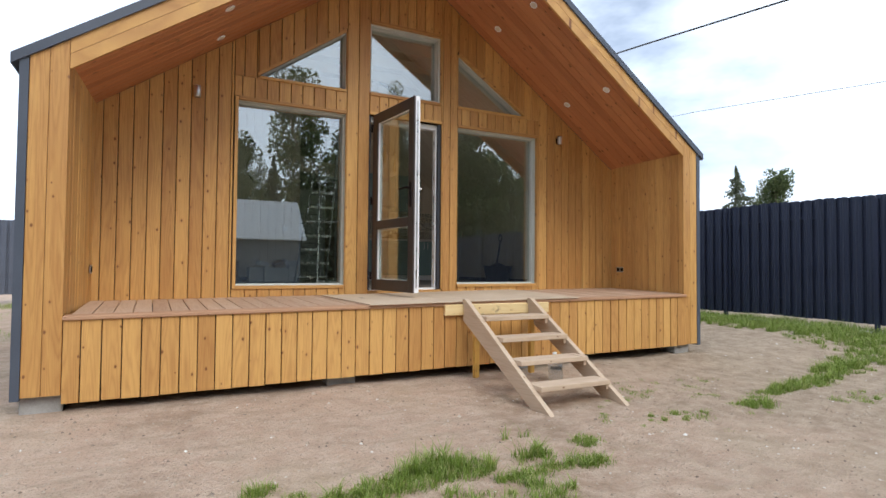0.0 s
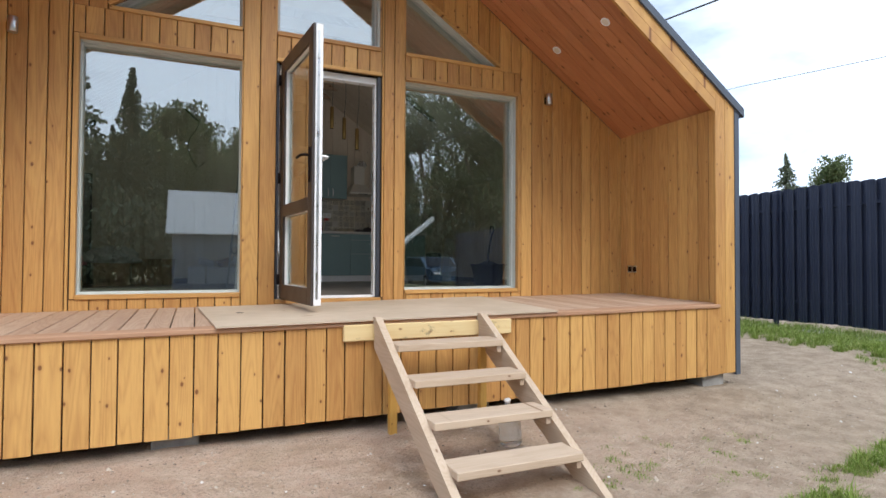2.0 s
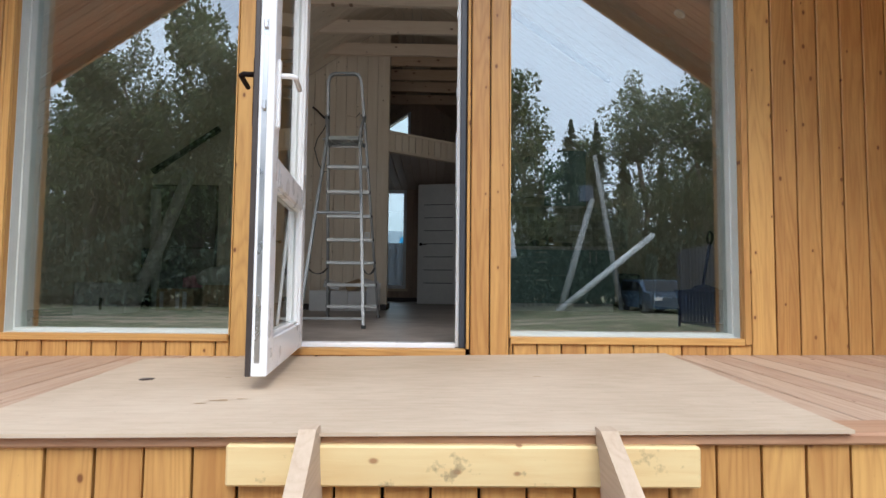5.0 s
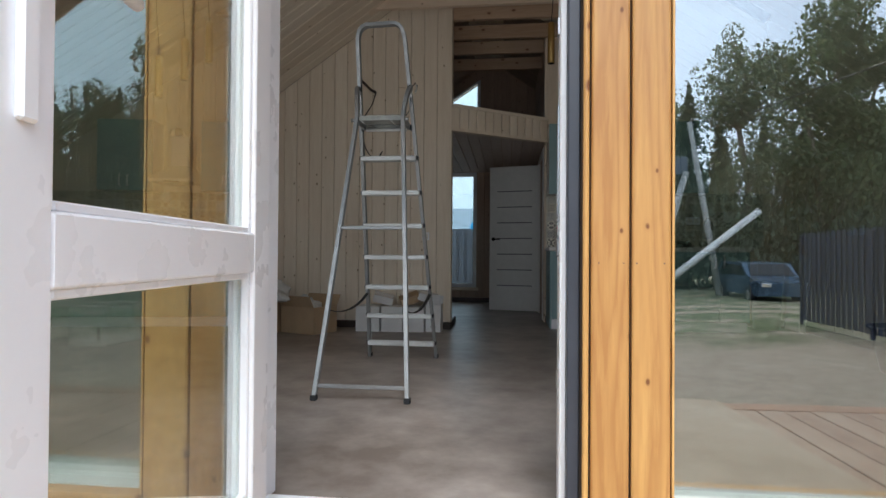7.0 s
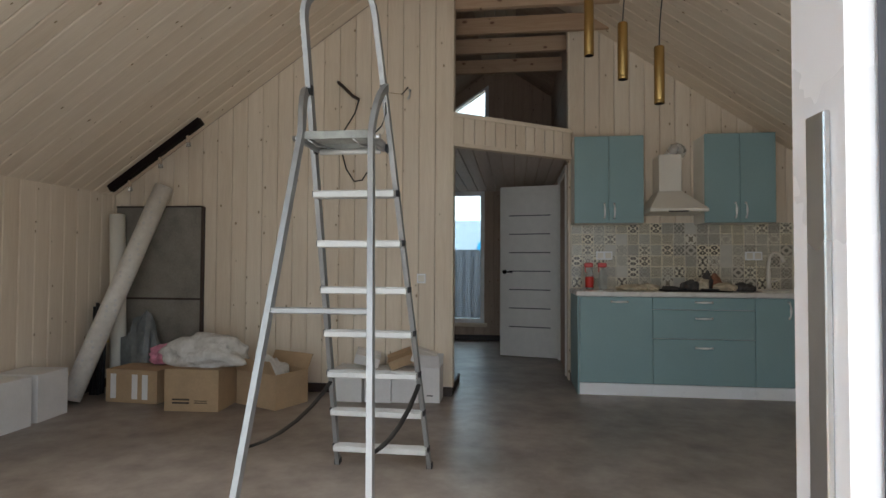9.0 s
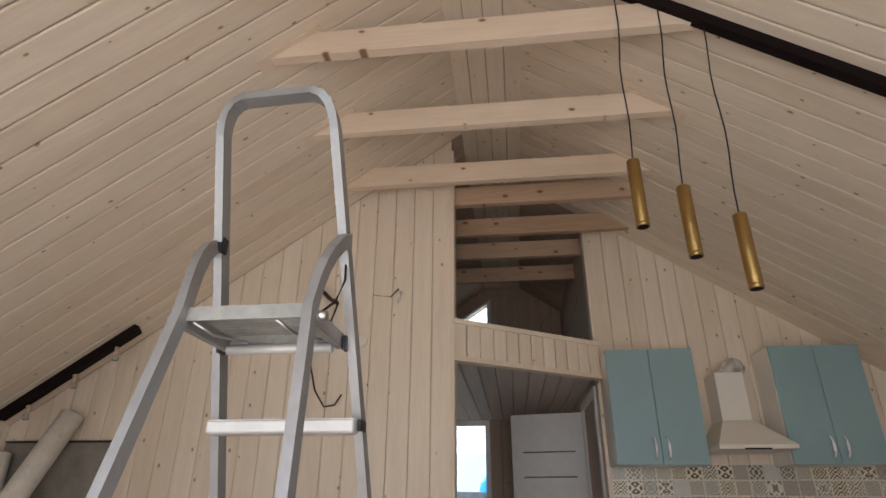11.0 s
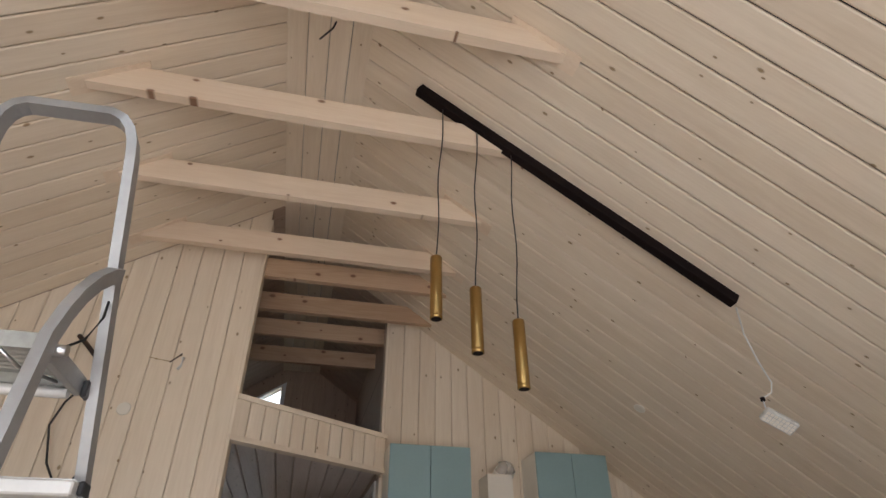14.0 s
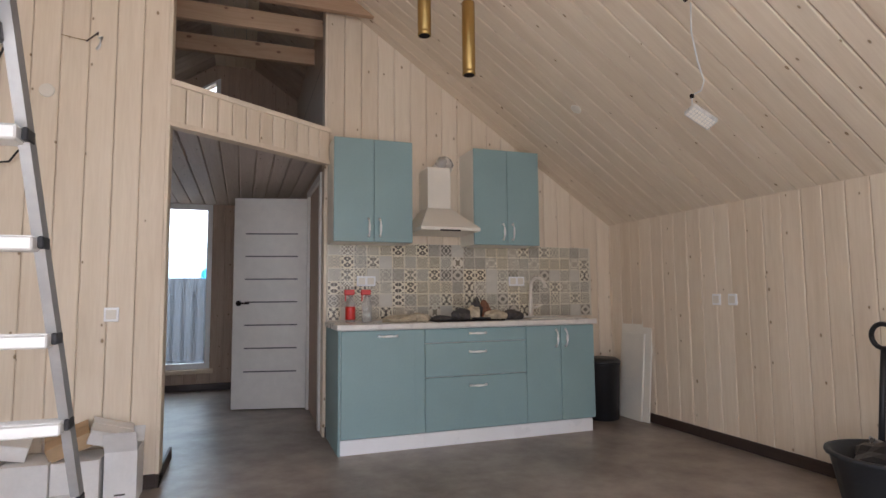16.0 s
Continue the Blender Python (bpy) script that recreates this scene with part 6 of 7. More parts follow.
hood = thing("range_hood", "cream chimney range hood with a flexible duct", "range hood", (0, 0, 0))
bm = bmesh.new()
lo = [bm.verts.new(p) for p in ((0.88, 4.63, 2.40), (1.355, 4.63, 2.40), (1.355, YK - 0.003, 2.40), (0.88, YK - 0.003, 2.40))]
md = [bm.verts.new(p) for p in ((0.88, 4.63, 2.425), (1.355, 4.63, 2.425), (1.355, YK - 0.003, 2.425), (0.88, YK - 0.003, 2.425))]
hi = [bm.verts.new(p) for p in ((1.005, 4.86, 2.60), (1.205, 4.86, 2.60), (1.205, YK - 0.003, 2.60), (1.005, YK - 0.003, 2.60))]
for r0, r1 in ((lo, md), (md, hi)):
    for k in range(4):
        bm.faces.new((r0[k], r0[(k + 1) % 4], r1[(k + 1) % 4], r1[k]))
bm.faces.new(lo[::-1]); bm.faces.new(hi)
part("canopy", bm, m_cream, hood)
bm = bmesh.new()
bm_box(bm, 1.008, 1.202, 4.863, YK - 0.004, 2.601, 2.93, 0.003)
part("chimney", bm, m_cream, hood)
bm = bmesh.new()
duct = [(1.115 + 0.07 * math.sin(a) * 0.8, 4.97, 2.92 + 0.085 * math.sin(a * 0.98)) for a in (0, 0.4, 0.8, 1.2)] + [(1.20, 4.98, 3.005), (1.235, 5.02, 2.99), (1.24, 5.09, 2.965)]
fine_d = []
for a, b in zip(duct, duct[1:]):
    for k in range(5):
        fine_d.append(tuple(Vector(a).lerp(Vector(b), k / 5)))
bm_tube(bm, fine_d, [0.05 if k % 2 else 0.044 for k in range(len(fine_d))], 14)
part("duct", bm, plain("bright_duct_foil", (0.82, 0.81, 0.79), 0.3, 0.6, var=0.1), hood, "ribbed metal duct")
bm = bmesh.new()
bm_box(bm, 1.03, 1.19, 4.625, 4.632, 2.395, 2.405)
part("switch_bar", bm, m_black, hood)

# sink, tap, hob and clutter on the worktop
sink = thing("kitchen_sink", "beige composite sink set into the worktop", "sink", (0, 0, 0))
bm = bmesh.new()
for x0, x1, y0, y1 in ((1.76, 2.22, 4.60, 4.63), (1.76, 2.22, 5.0, 5.03), (1.76, 1.79, 4.63, 5.0), (2.19, 2.22, 4.63, 5.0)):
    bm_box(bm, x0, x1, y0, y1, 1.7205, 1.732, 0.003)
part("rim", bm, m_cream, sink)
bm = bmesh.new()
bm_box(bm, 1.79, 2.19, 4.63, 5.0, 1.7205, 1.724)
part("bowl", bm, m_marble, sink)
tap = thing("kitchen_tap", "tall beige swan-neck kitchen tap", "tap", (0, 0, 0))
bm = bmesh.new()
bm_tube(bm, [(1.98, 5.015, 1.733), (1.98, 5.015, 1.80), (1.98, 5.012, 1.95), (1.985, 5.0, 2.02), (2.0, 4.96, 2.055), (2.025, 4.91, 2.05), (2.04, 4.88, 2.01), (2.045, 4.87, 1.97)], [0.024, 0.02, 0.014, 0.013, 0.013, 0.013, 0.014, 0.015], 12)
part("spout", bm, m_cream, tap)
bm = bmesh.new()
bm_tube(bm, [(1.995, 5.0, 1.80), (2.03, 4.98, 1.81), (2.065, 4.965, 1.83)], [0.012, 0.009, 0.007], 8)
part("lever", bm, m_cream, tap)
hob = thing("hob", "black glass hob set in the worktop", "hob", (0, 0, 0))
bm = bmesh.new()
bm_box(bm, 0.98, 1.52, 4.57, 5.03, 1.7205, 1.728, 0.002)
part("glass_top", bm, m_black, hob)
for x, y in ((1.12, 4.7), (1.38, 4.7), (1.12, 4.9), (1.38, 4.9)):
    bm = bmesh.new()
    bm_lathe(bm, [(0.075, 0), (0.078, 0.012), (0.07, 0.016), (0.03, 0.014)], (x, y, 1.7285), 16)
    part("burner", bm, m_blackplastic, hob)


def lump(name, label, category, at, size, material, seed, squash=1.0, detail=3):
    """A crumpled soft thing."""
    rnd_ = random.Random(seed)
    off = Vector((rnd_.uniform(0, 50), rnd_.uniform(0, 50), rnd_.uniform(0, 50)))
    bm = bmesh.new()
    bmesh.ops.create_icosphere(bm, subdivisions=detail, radius=1.0)
    for v in bm.verts:
        p = v.co.copy()
        k = 1 + 0.35 * noise.noise(p * 1.6 + off) + 0.16 * noise.noise(p * 4.1 + off)
        p = p * k
        z = p.z
        if z < -0.45:
            z = -0.45
        v.co = Vector((p.x * size[0], p.y * size[1], (z + 0.45) * size[2] * squash))
    for f in bm.faces:
        f.smooth = detail > 3
    ob = tagged(part(name, bm, material), label, category)
    ob.location = at
    return ob


for k, (x, y, sx, sy, sz, mt, nm, lb) in enumerate((
        (0.74, 4.72, 0.14, 0.08, 0.035, m_rag, "work_glove", "crumpled pale work glove on the worktop"),
        (0.88, 4.70, 0.08, 0.06, 0.045, m_rag, "work_glove", "crumpled pale work glove on the worktop"),
        (1.22, 4.70, 0.07, 0.05, 0.06, m_darkrag, "hand_tool", "small dark hand tool on the hob"),
        (1.33, 4.74, 0.06, 0.06, 0.07, m_rag, "rag", "crumpled tan rag on the hob"),
        (1.40, 4.84, 0.05, 0.04, 0.11, m_darkrag, "cordless_drill", "dark drill with a brown body on the hob"),
        (1.47, 4.84, 0.05, 0.04, 0.10, m_rust, "tape_roll", "brown roll among the tools"),
        (1.50, 4.70, 0.10, 0.06, 0.045, m_rag, "work_glove", "crumpled pale work glove on the hob"),
        (1.66, 4.74, 0.09, 0.07, 0.05, m_darkrag, "rag", "dark crumpled rag on the worktop"),
        (1.05, 4.66, 0.08, 0.04, 0.025, m_darkrag, "rag", "dark crumpled rag on the worktop"))):
    lump(nm, lb, nm.replace("_", " "), (x, y, 1.7205 if not 0.98 < x < 1.52 else 1.729), (sx, sy, sz), mt, k + 3)


def spray_bottle(x, y, label, body, low):
    th = thing("spray_bottle", label, "bottle", (x, y, 1.7205), "spray bottles on the worktop")
    bm = bmesh.new()
    bm_lathe(bm, [(0.030, 0.0), (0.036, 0.006), (0.036, 0.12), (0.030, 0.15), (0.014, 0.18), (0.013, 0.20)], (0, 0, 0), 16)
    part("body", bm, body, th)
    if low:
        bm = bmesh.new()
        bm_lathe(bm, [(0.0365, 0.02), (0.0375, 0.025), (0.0375, 0.11), (0.0365, 0.115)], (0, 0, 0), 16)
        part("label", bm, m_red, th, "red label")
    bm = bmesh.new()
    bm_box(bm, -0.045, 0.03, -0.012, 0.012, 0.20, 0.24, 0.006)
    bm_box(bm, -0.04, -0.032, -0.006, 0.006, 0.155, 0.205, 0.002)
    part("trigger_head", bm, m_red, th, "red trigger head")


spray_bottle(0.40, 4.86, "clear spray bottle with a red head and label", m_clear, True)
spray_bottle(0.51, 4.80, "slim clear spray bottle with a red head", m_clear, False)
outlet(0.565, YK - 0.008, 2.03, 0, "wall_socket", "white double socket on the patterned tiles", 2, (m_white, m_cream))
outlet(1.885, YK - 0.008, 2.03, 0, "wall_socket", "white double socket on the patterned tiles", 2, (m_white, m_cream))
outlet(XW - 0.001, 3.857, 1.867, -90, "light_switch", "white light switch on the boarded wall", 1, (m_white, m_cream))
outlet(XW - 0.001, 3.715, 1.867, -90, "light_switch", "white light switch on the boarded wall", 1, (m_white, m_cream))
outlet(-1.04, YP - 0.001, 1.822, 0, "light_switch", "white light switch on the partition", 1, (m_white, m_cream))

# hall door: leaf standing open
hd = thing("door_2", "open white interior door with dark grooves", "door", (0.255, 6.27, ZF + 0.01), kind="structure")
hd.rotation_euler = (0, 0, radians(166.5))
bm = bmesh.new()
bm_box(bm, 0.0, 0.71, -0.02, 0.02, 0.0, 2.0, 0.003)
part("leaf", bm, m_doorwhite, hd)
for k in range(7):
    z = 0.34 + k * 0.218
    bm = bmesh.new()
    bm_box(bm, 0.11, 0.60, 0.0202, 0.022, z, z + 0.012)
    part("groove", bm, m_groove, hd, "dark glass strip")
bm = bmesh.new()
bm_lathe(bm, [(0.026, 0), (0.026, 0.008), (0.012, 0.010)], (0, 0, 0), 16)
rs = part("rose", bm, m_black, hd)
rs.matrix_basis = pose(0.655, 0.020, 0.99, -90)
bm = bmesh.new()
bm_tube(bm, [(0.655, 0.028, 0.99), (0.655, 0.06, 0.99), (0.63, 0.066, 0.99), (0.55, 0.066, 0.988)], 0.009, 8)
part("lever", bm, m_black, hd)
for z in (0.25, 1.7):
    bm = bmesh.new()
    bm_box(bm, -0.02, 0.0, 0.0, 0.03, z, z + 0.1, 0.003)
    part("hinge", bm, m_steel, hd)
for x0, x1, y0, y1, z0, z1 in ((KXL - 0.025, KXL + 0.001, 6.20, 6.29, ZF, 2.93), (KXL - 0.025, KXL + 0.001, 5.30, 5.38, ZF, 2.93), (KXL - 0.025, KXL + 0.001, 5.38, 6.20, 2.87, 2.93)):
    bm = bmesh.new()
    bm_box(bm, x0, x1, y0, y1, z0, z1, 0.003)
    tagged(part("door_trim", bm, m_doorwhite), "white casing of the hall door", "trim", kind="structure")

# bin, sheets, tub and shovel
bn = thing("waste_bin", "black plastic waste bin beside the cabinets", "bin", (2.57, 4.86, ZF))
bm = bmesh.new()
bm_lathe(bm, [(0.12, 0.0), (0.13, 0.01), (0.15, 0.46), (0.155, 0.47)], (0, 0, 0), 24)
part("body", bm, m_blackplastic, bn)
bm = bmesh.new()
bm_lathe(bm, [(0.157, 0.47), (0.157, 0.49), (0.12, 0.515), (0.05, 0.52)], (0, 0, 0), 24)
part("lid", bm, m_blackplastic, bn)
for k, (x, y0, y1, h) in enumerate(((2.775, 4.62, 4.90, 0.72), (2.80, 4.56, 4.95, 0.88))):
    bm = bmesh.new()
    a = math.radians(5)
    bm_box(bm, -0.008, 0.008, y0, y1, 0.0, h, 0.001, Matrix.Translation((x, 0, ZF + 0.002)) @ Matrix.Rotation(a, 4, "Y"))
    tagged(part("white_sheet", bm, m_whiteboard), "off-white board leaning in the corner", "board", "boards leaning in the corner")
tb = thing("rubber_tub", "dark grey builder's tub on the floor", "tub", (2.485, 2.50, ZF))
bm = bmesh.new()
bm_lathe(bm, [(0.19, 0.0), (0.20, 0.01), (0.255, 0.29), (0.275, 0.30), (0.275, 0.315), (0.25, 0.315), (0.19, 0.05)], (0, 0, 0), 28)
part("tub", bm, m_tub, tb)
lump("rubble_sack", "black sack lying in the tub", "sack", (2.485, 2.50, ZF + 0.24), (0.18, 0.17, 0.08), m_blackplastic, 44)
shv = thing("shovel", "black shovel with a ring handle leaning on the wall", "shovel", (2.50, 2.57, ZF))
bm = bmesh.new()
bm_tube(bm, [(0.0, 0.0, 0.30), (0.05, 0.01, 0.55), (0.10, 0.02, 0.78)], 0.014, 10)
part("shaft", bm, m_blackplastic, shv)
bm = bmesh.new()
ring = [(0.10 + 0.0 * math.cos(a), 0.02 + 0.055 * math.cos(a), 0.84 + 0.06 * math.sin(a)) for a in [k * math.tau / 18 for k in range(19)]]
bm_tube(bm, ring, 0.012, 8, side=(1, 0, 0.1))
part("ring_handle", bm, m_blackplastic, shv)
bm = bmesh.new()
bm_box(bm, -0.10, 0.10, -0.005, 0.005, -0.16, 0.16, 0.004, pose(-0.03, 0.0, 0.20, 8, 0, 60))
part("blade", bm, m_steel, shv)

# ---- lamps on the slope ----
nx_ = Vector((1, 0, -S)).normalized()
def slope_bar(name, label, p0, p1, y, w, h, mat):
    bm = bmesh.new()
    a, b = Vector((p0, y, ceil_z(p0))), Vector((p1, y, ceil_z(p1)))
    nrm = Vector((-S, 0, -1)).normalized() if p1 > XR else Vector((S, 0, -1)).normalized()
    q = []
    for p in (a, b):
        for dy, dn in ((-w / 2, 0.0), (w / 2, 0.0), (w / 2, h), (-w / 2, h)):
            q.append(bm.verts.new(p + Vector((0, dy, 0)) + nrm * dn))
    bm.faces.new(q[:4]); bm.faces.new(q[4:][::-1])
    for k in range(4):
        j = (k + 1) % 4
        bm.faces.new((q[k], q[k + 4], q[j + 4], q[j]))
    return part(name, bm, mat)


pl = thing("pendant_light", "black ceiling bar with three brass tube pendants", "pendant lamp", (0, 0, 0))
bar = slope_bar("ceiling_bar", "", 0.045, 1.675, 2.745, 0.05, 0.055, m_black)
bar.parent = pl
for k, (x, zt, xc) in enumerate(((0.123, 3.363, 0.165), (0.298, 3.228, 0.352), (0.484, 3.093, 0.537))):
    bm = bmesh.new()
    top_z = ceil_z(xc) - 0.06
    pts = [(xc + (x - xc) * f + 0.012 * math.sin(f * 9 + k) * f * (1 - f) * 3, 2.745 - 0.03 * f, top_z + (zt - top_z) * f) for f in [i / 10 for i in range(11)]]
    bm_tube(bm, pts, 0.0032, 6)
    part("cord", bm, m_wire, pl, "thin black cord")
    bm = bmesh.new()
    bm_lathe(bm, [(0.006, 0.0), (0.024, -0.002), (0.0265, -0.006), (0.0265, -0.283), (0.0255, -0.285), (0.0255, -0.289), (0.0265, -0.291), (0.0265, -0.305), (0.022, -0.305)], (x, 2.715, zt), 22)
    tb_ = part("tube", bm, m_brass, pl, "brushed brass tube")
    bm = bmesh.new()
    bm_cyl(bm, (x, 2.715, zt - 0.3055), (x, 2.715, zt - 0.298), 0.022)
    part("lens", bm, m_black, tb_)
fl = thing("work_light", "small white floodlight hanging by its cable", "floodlight", (1.69, 2.75, 2.75))
bm = bmesh.new()
bm_box(bm, -0.072, 0.072, -0.034, 0.034, -0.014, 0.014, 0.005, pose(0, 0, 0, -30, 30, -8))
part("housing", bm, plain("milky_lamp_plastic", (0.60, 0.59, 0.56), 0.3, var=0.15, scale=25), fl)
bm = bmesh.new()
for i in range(8):
    for j in range(3):
        bm_box(bm, -0.066 + i * 0.0168, -0.054 + i * 0.0168, -0.025 + j * 0.018, -0.012 + j * 0.018, -0.0175, -0.0145, 0, pose(0, 0, 0, -30, 30, -8))
part("led_array", bm, m_cream, fl)
bm = bmesh.new()
bm_tube(bm, [(-0.03, 0.0, 0.56), (-0.03, 0.005, 0.42), (0.005, 0.01, 0.28), (0.03, 0.0, 0.18), (0.01, 0.0, 0.13), (-0.048, 0.0, 0.10), (-0.05, 0, 0.02)], 0.004, 6)
part("cable", bm, m_wirew, fl)
bm = bmesh.new()
bm_box(bm, -0.058, -0.04, -0.008, 0.008, 0.085, 0.105, 0.003)
part("connector", bm, m_black, fl, "black cable connector")
for x, y in ((1.868, 4.07), (1.5, 1.6)):
    th = thing("blank_cover", "round white blanking cover on the ceiling", "cover", (x, y, ceil_z(x)), "round blanking covers")
    th.rotation_euler = (0, math.atan(S), 0)
    bm = bmesh.new()
    bm_lathe(bm, [(0.040, 0.003), (0.040, -0.005), (0.036, -0.008), (0.01, -0.009)], (0, 0, 0), 20)
    part("disc", bm, m_cream, th)
th = thing("blank_cover", "round white blanking cover on the partition", "cover", (-1.40, YP, 3.07), "round blanking covers")
bm = bmesh.new()
bm_cyl(bm, (0, 0.002, 0), (0, -0.008, 0), 0.04, 0.036, 20)
part("disc", bm, m_cream, th)
th = thing("cable_end", "brown cable with a black wire loop hanging from the partition", "cable", (0, 0, 0))
bm = bmesh.new()
bm_tube(bm, [(-1.775, YP + 0.005, 3.50), (-1.76, YP - 0.03, 3.485), (-1.70, YP - 0.05, 3.43), (-1.63, YP - 0.05, 3.36), (-1.575, YP - 0.045, 3.33)], 0.014, 8)
part("sheath", bm, m_baseb, th)
bm = bmesh.new()
bm_tube(bm, [(-1.575, YP - 0.045, 3.33), (-1.61, YP - 0.05, 3.21), (-1.70, YP - 0.05, 3.07), (-1.735, YP - 0.05, 2.94), (-1.68, YP - 0.05, 2.74), (-1.61, YP - 0.05, 2.635), (-1.54, YP - 0.05, 2.645), (-1.50, YP - 0.05, 2.71)], 0.006, 6)
part("wire", bm, m_wire, th)
th = thing("loose_wires", "loose wire ends sticking out of the partition", "wires", (-1.19, YP, 3.40))
bm = bmesh.new()
bm_tube(bm, [(0.02, 0.01, 0.02), (0.03, -0.02, 0.03), (0.015, -0.04, 0.0), (-0.02, -0.045, -0.04)], 0.004, 6)
part("cable", bm, m_baseb, th)
bm = bmesh.new()
bm_tube(bm, [(0.03, 0.01, 0.01), (0.05, -0.03, 0.0), (0.045, -0.045, -0.06), (0.03, -0.04, -0.08)], 0.008, 6)
part("sheath", bm, m_wirew, th)
bm = bmesh.new()
bm_tube(bm, [(-0.02, -0.045, -0.035), (-0.08, -0.05, -0.03), (-0.14, -0.05, -0.02)], 0.002, 5)
part("copper_end", bm, m_brass, th)
bm = bmesh.new()
bm_tube(bm, [(-0.453, 2.59, 4.72), (-0.47, 2.60, 4.65), (-0.532, 2.647, 4.60)], 0.005, 6)
tagged(part("ceiling_wire", bm, m_wire), "short black wire hanging from the ridge strip", "wire")

# ---- store corner by the partition ----
lt = thing("track_light", "dark wooden lamp bar with three bare sockets on the partition", "lamp bar", (0, 0, 0))
q0, q1 = Vector((-3.75, 4.11, ceil_z(-3.75) - 0.05)), Vector((-2.925, 4.09, ceil_z(-2.925) - 0.05))
slope_bar("bar", "", -3.75, -2.925, 4.105, 0.055, 0.06, m_black).parent = lt
for f in (0.22, 0.56, 0.87):
    p = q0.lerp(q1, f)
    bm = bmesh.new()
    bm_tube(bm, [(p.x + 0.01, p.y, p.z - 0.03), (p.x + 0.02, p.y, p.z - 0.06), (p.x + 0.025, p.y - 0.01, p.z - 0.09)], 0.014, 8)
    so = part("socket", bm, m_raw["x"], lt, "tan lamp socket")
    bm = bmesh.new()
    bm_cyl(bm, (p.x + 0.025, p.y - 0.01, p.z - 0.09), (p.x + 0.03, p.y - 0.012, p.z - 0.12), 0.018)
    part("lamp", bm, m_clear, so)
gp = thing("door_slab", "grey door blank with a dark edge standing at the partition", "panel", (0, 0, 0))
bm = bmesh.new()
bm_box(bm, -3.79, -2.985, YP - 0.035, YP - 0.003, ZF, 2.43, 0.002)
part("sheet", bm, m_greypanel, gp)
for x0, x1, z0, z1 in ((-2.985, -2.965, ZF, 2.435), (-3.79, -2.985, 1.62, 1.636), (-3.79, -2.985, 2.431, 2.443)):
    bm = bmesh.new()
    bm_box(bm, x0, x1, YP - 0.042, YP - 0.003, z0, z1, 0.002)
    part("edge", bm, m_baseb, gp, "dark edge strip")


def roll(name, label, p0, p1, r, mat):
    th = thing(name, label, "roll", (0, 0, 0))
    bm = bmesh.new()
    bm_cyl(bm, p0, p1, r, seg=22)
    part("wrap", bm, mat, th)
    bm = bmesh.new()
    d_ = (Vector(p1) - Vector(p0)).normalized()
    bm_cyl(bm, Vector(p1) - d_ * 0.01, Vector(p1) + d_ * 0.012, r * 0.5, seg=14)
    part("core", bm, m_card, th, "cardboard core")


roll("film_roll", "long pale patterned roll leaning against the partition", (-3.66, 3.62, ZF + 0.03), (-3.30, 4.20, 2.60), 0.075, m_foam)
roll("foam_roll", "pale foam roll standing in the corner", (-3.60, 4.08, ZF + 0.01), (-3.72, 4.18, 2.36), 0.062, m_whiteboard)
rd = thing("rod_bundle", "bundle of dark rods tied with yellow tape", "rods", (-3.73, 3.92, ZF))
for k in range(9):
    bm = bmesh.new()
    bm_cyl(bm, (0.03 * (k % 3), 0.03 * (k // 3), 0), (0.03 * (k % 3) - 0.01, 0.03 * (k // 3) + 0.04, 0.72 + 0.01 * (k % 4)), 0.012, seg=8)
    part("rod", bm, m_blackplastic, rd)
for z in (0.42, 0.52):
    bm = bmesh.new()
    bm_box(bm, -0.02, 0.08, -0.005, 0.10, z, z + 0.014, 0.004)
    part("tie", bm, m_yellow_tape, rd, "yellow tape tie")
lump("grey_sack", "grey folded plastic sack against the panel", "sack", (-3.42, 4.10, ZF), (0.16, 0.09, 0.46), m_greybag, 61)
lump("patterned_bag", "pink patterned plastic bag on the boxes", "bag", (-3.10, 3.98, ZF + 0.27), (0.14, 0.10, 0.10), m_pinkbag, 62)


def carton(name, label, x0, x1, y0, y1, h, mat, turn=0.0, flaps=True, bars=(), barmat=None):
    cx, cy = (x0 + x1) / 2, (y0 + y1) / 2
    th = thing(name, label, "box", (cx, cy, ZF + 0.001))
    th.rotation_euler = (0, 0, radians(turn))
    w, d_ = (x1 - x0) / 2, (y1 - y0) / 2
    bm = bmesh.new()
    t = 0.005
    bm_box(bm, -w, w, -d_, d_, 0, t)
    for a in ((-w, w, -d_, -d_ + t), (-w, w, d_ - t, d_), (-w, -w + t, -d_ + t, d_ - t), (w - t, w, -d_ + t, d_ - t)):
        bm_box(bm, a[0], a[1], a[2], a[3], t, h)
    part("body", bm, mat, th)
    if flaps:
        for m_ in (pose(0, -d_, h, -62), pose(0, d_, h, 62)):
            bm = bmesh.new()
            sg = -1 if m_.translation.y < 0 else 1
            bm_box(bm, -w, w, 0 if sg > 0 else -0.12, 0.12 if sg > 0 else 0, -0.002, 0.002, 0, m_)
            part("flap", bm, mat, th)
    else:
        bm = bmesh.new()
        bm_box(bm, -w, w, -d_, d_, h, h + t)
        part("lid", bm, mat, th)
    for bx, bz, bw, bh in bars:
        bm = bmesh.new()
        bm_box(bm, bx - bw / 2, bx + bw / 2, -d_ - 0.0015, -d_ - 0.0002, bz, bz + bh)
        part("print", bm, barmat or m_print, th, "printed bar")
    return th


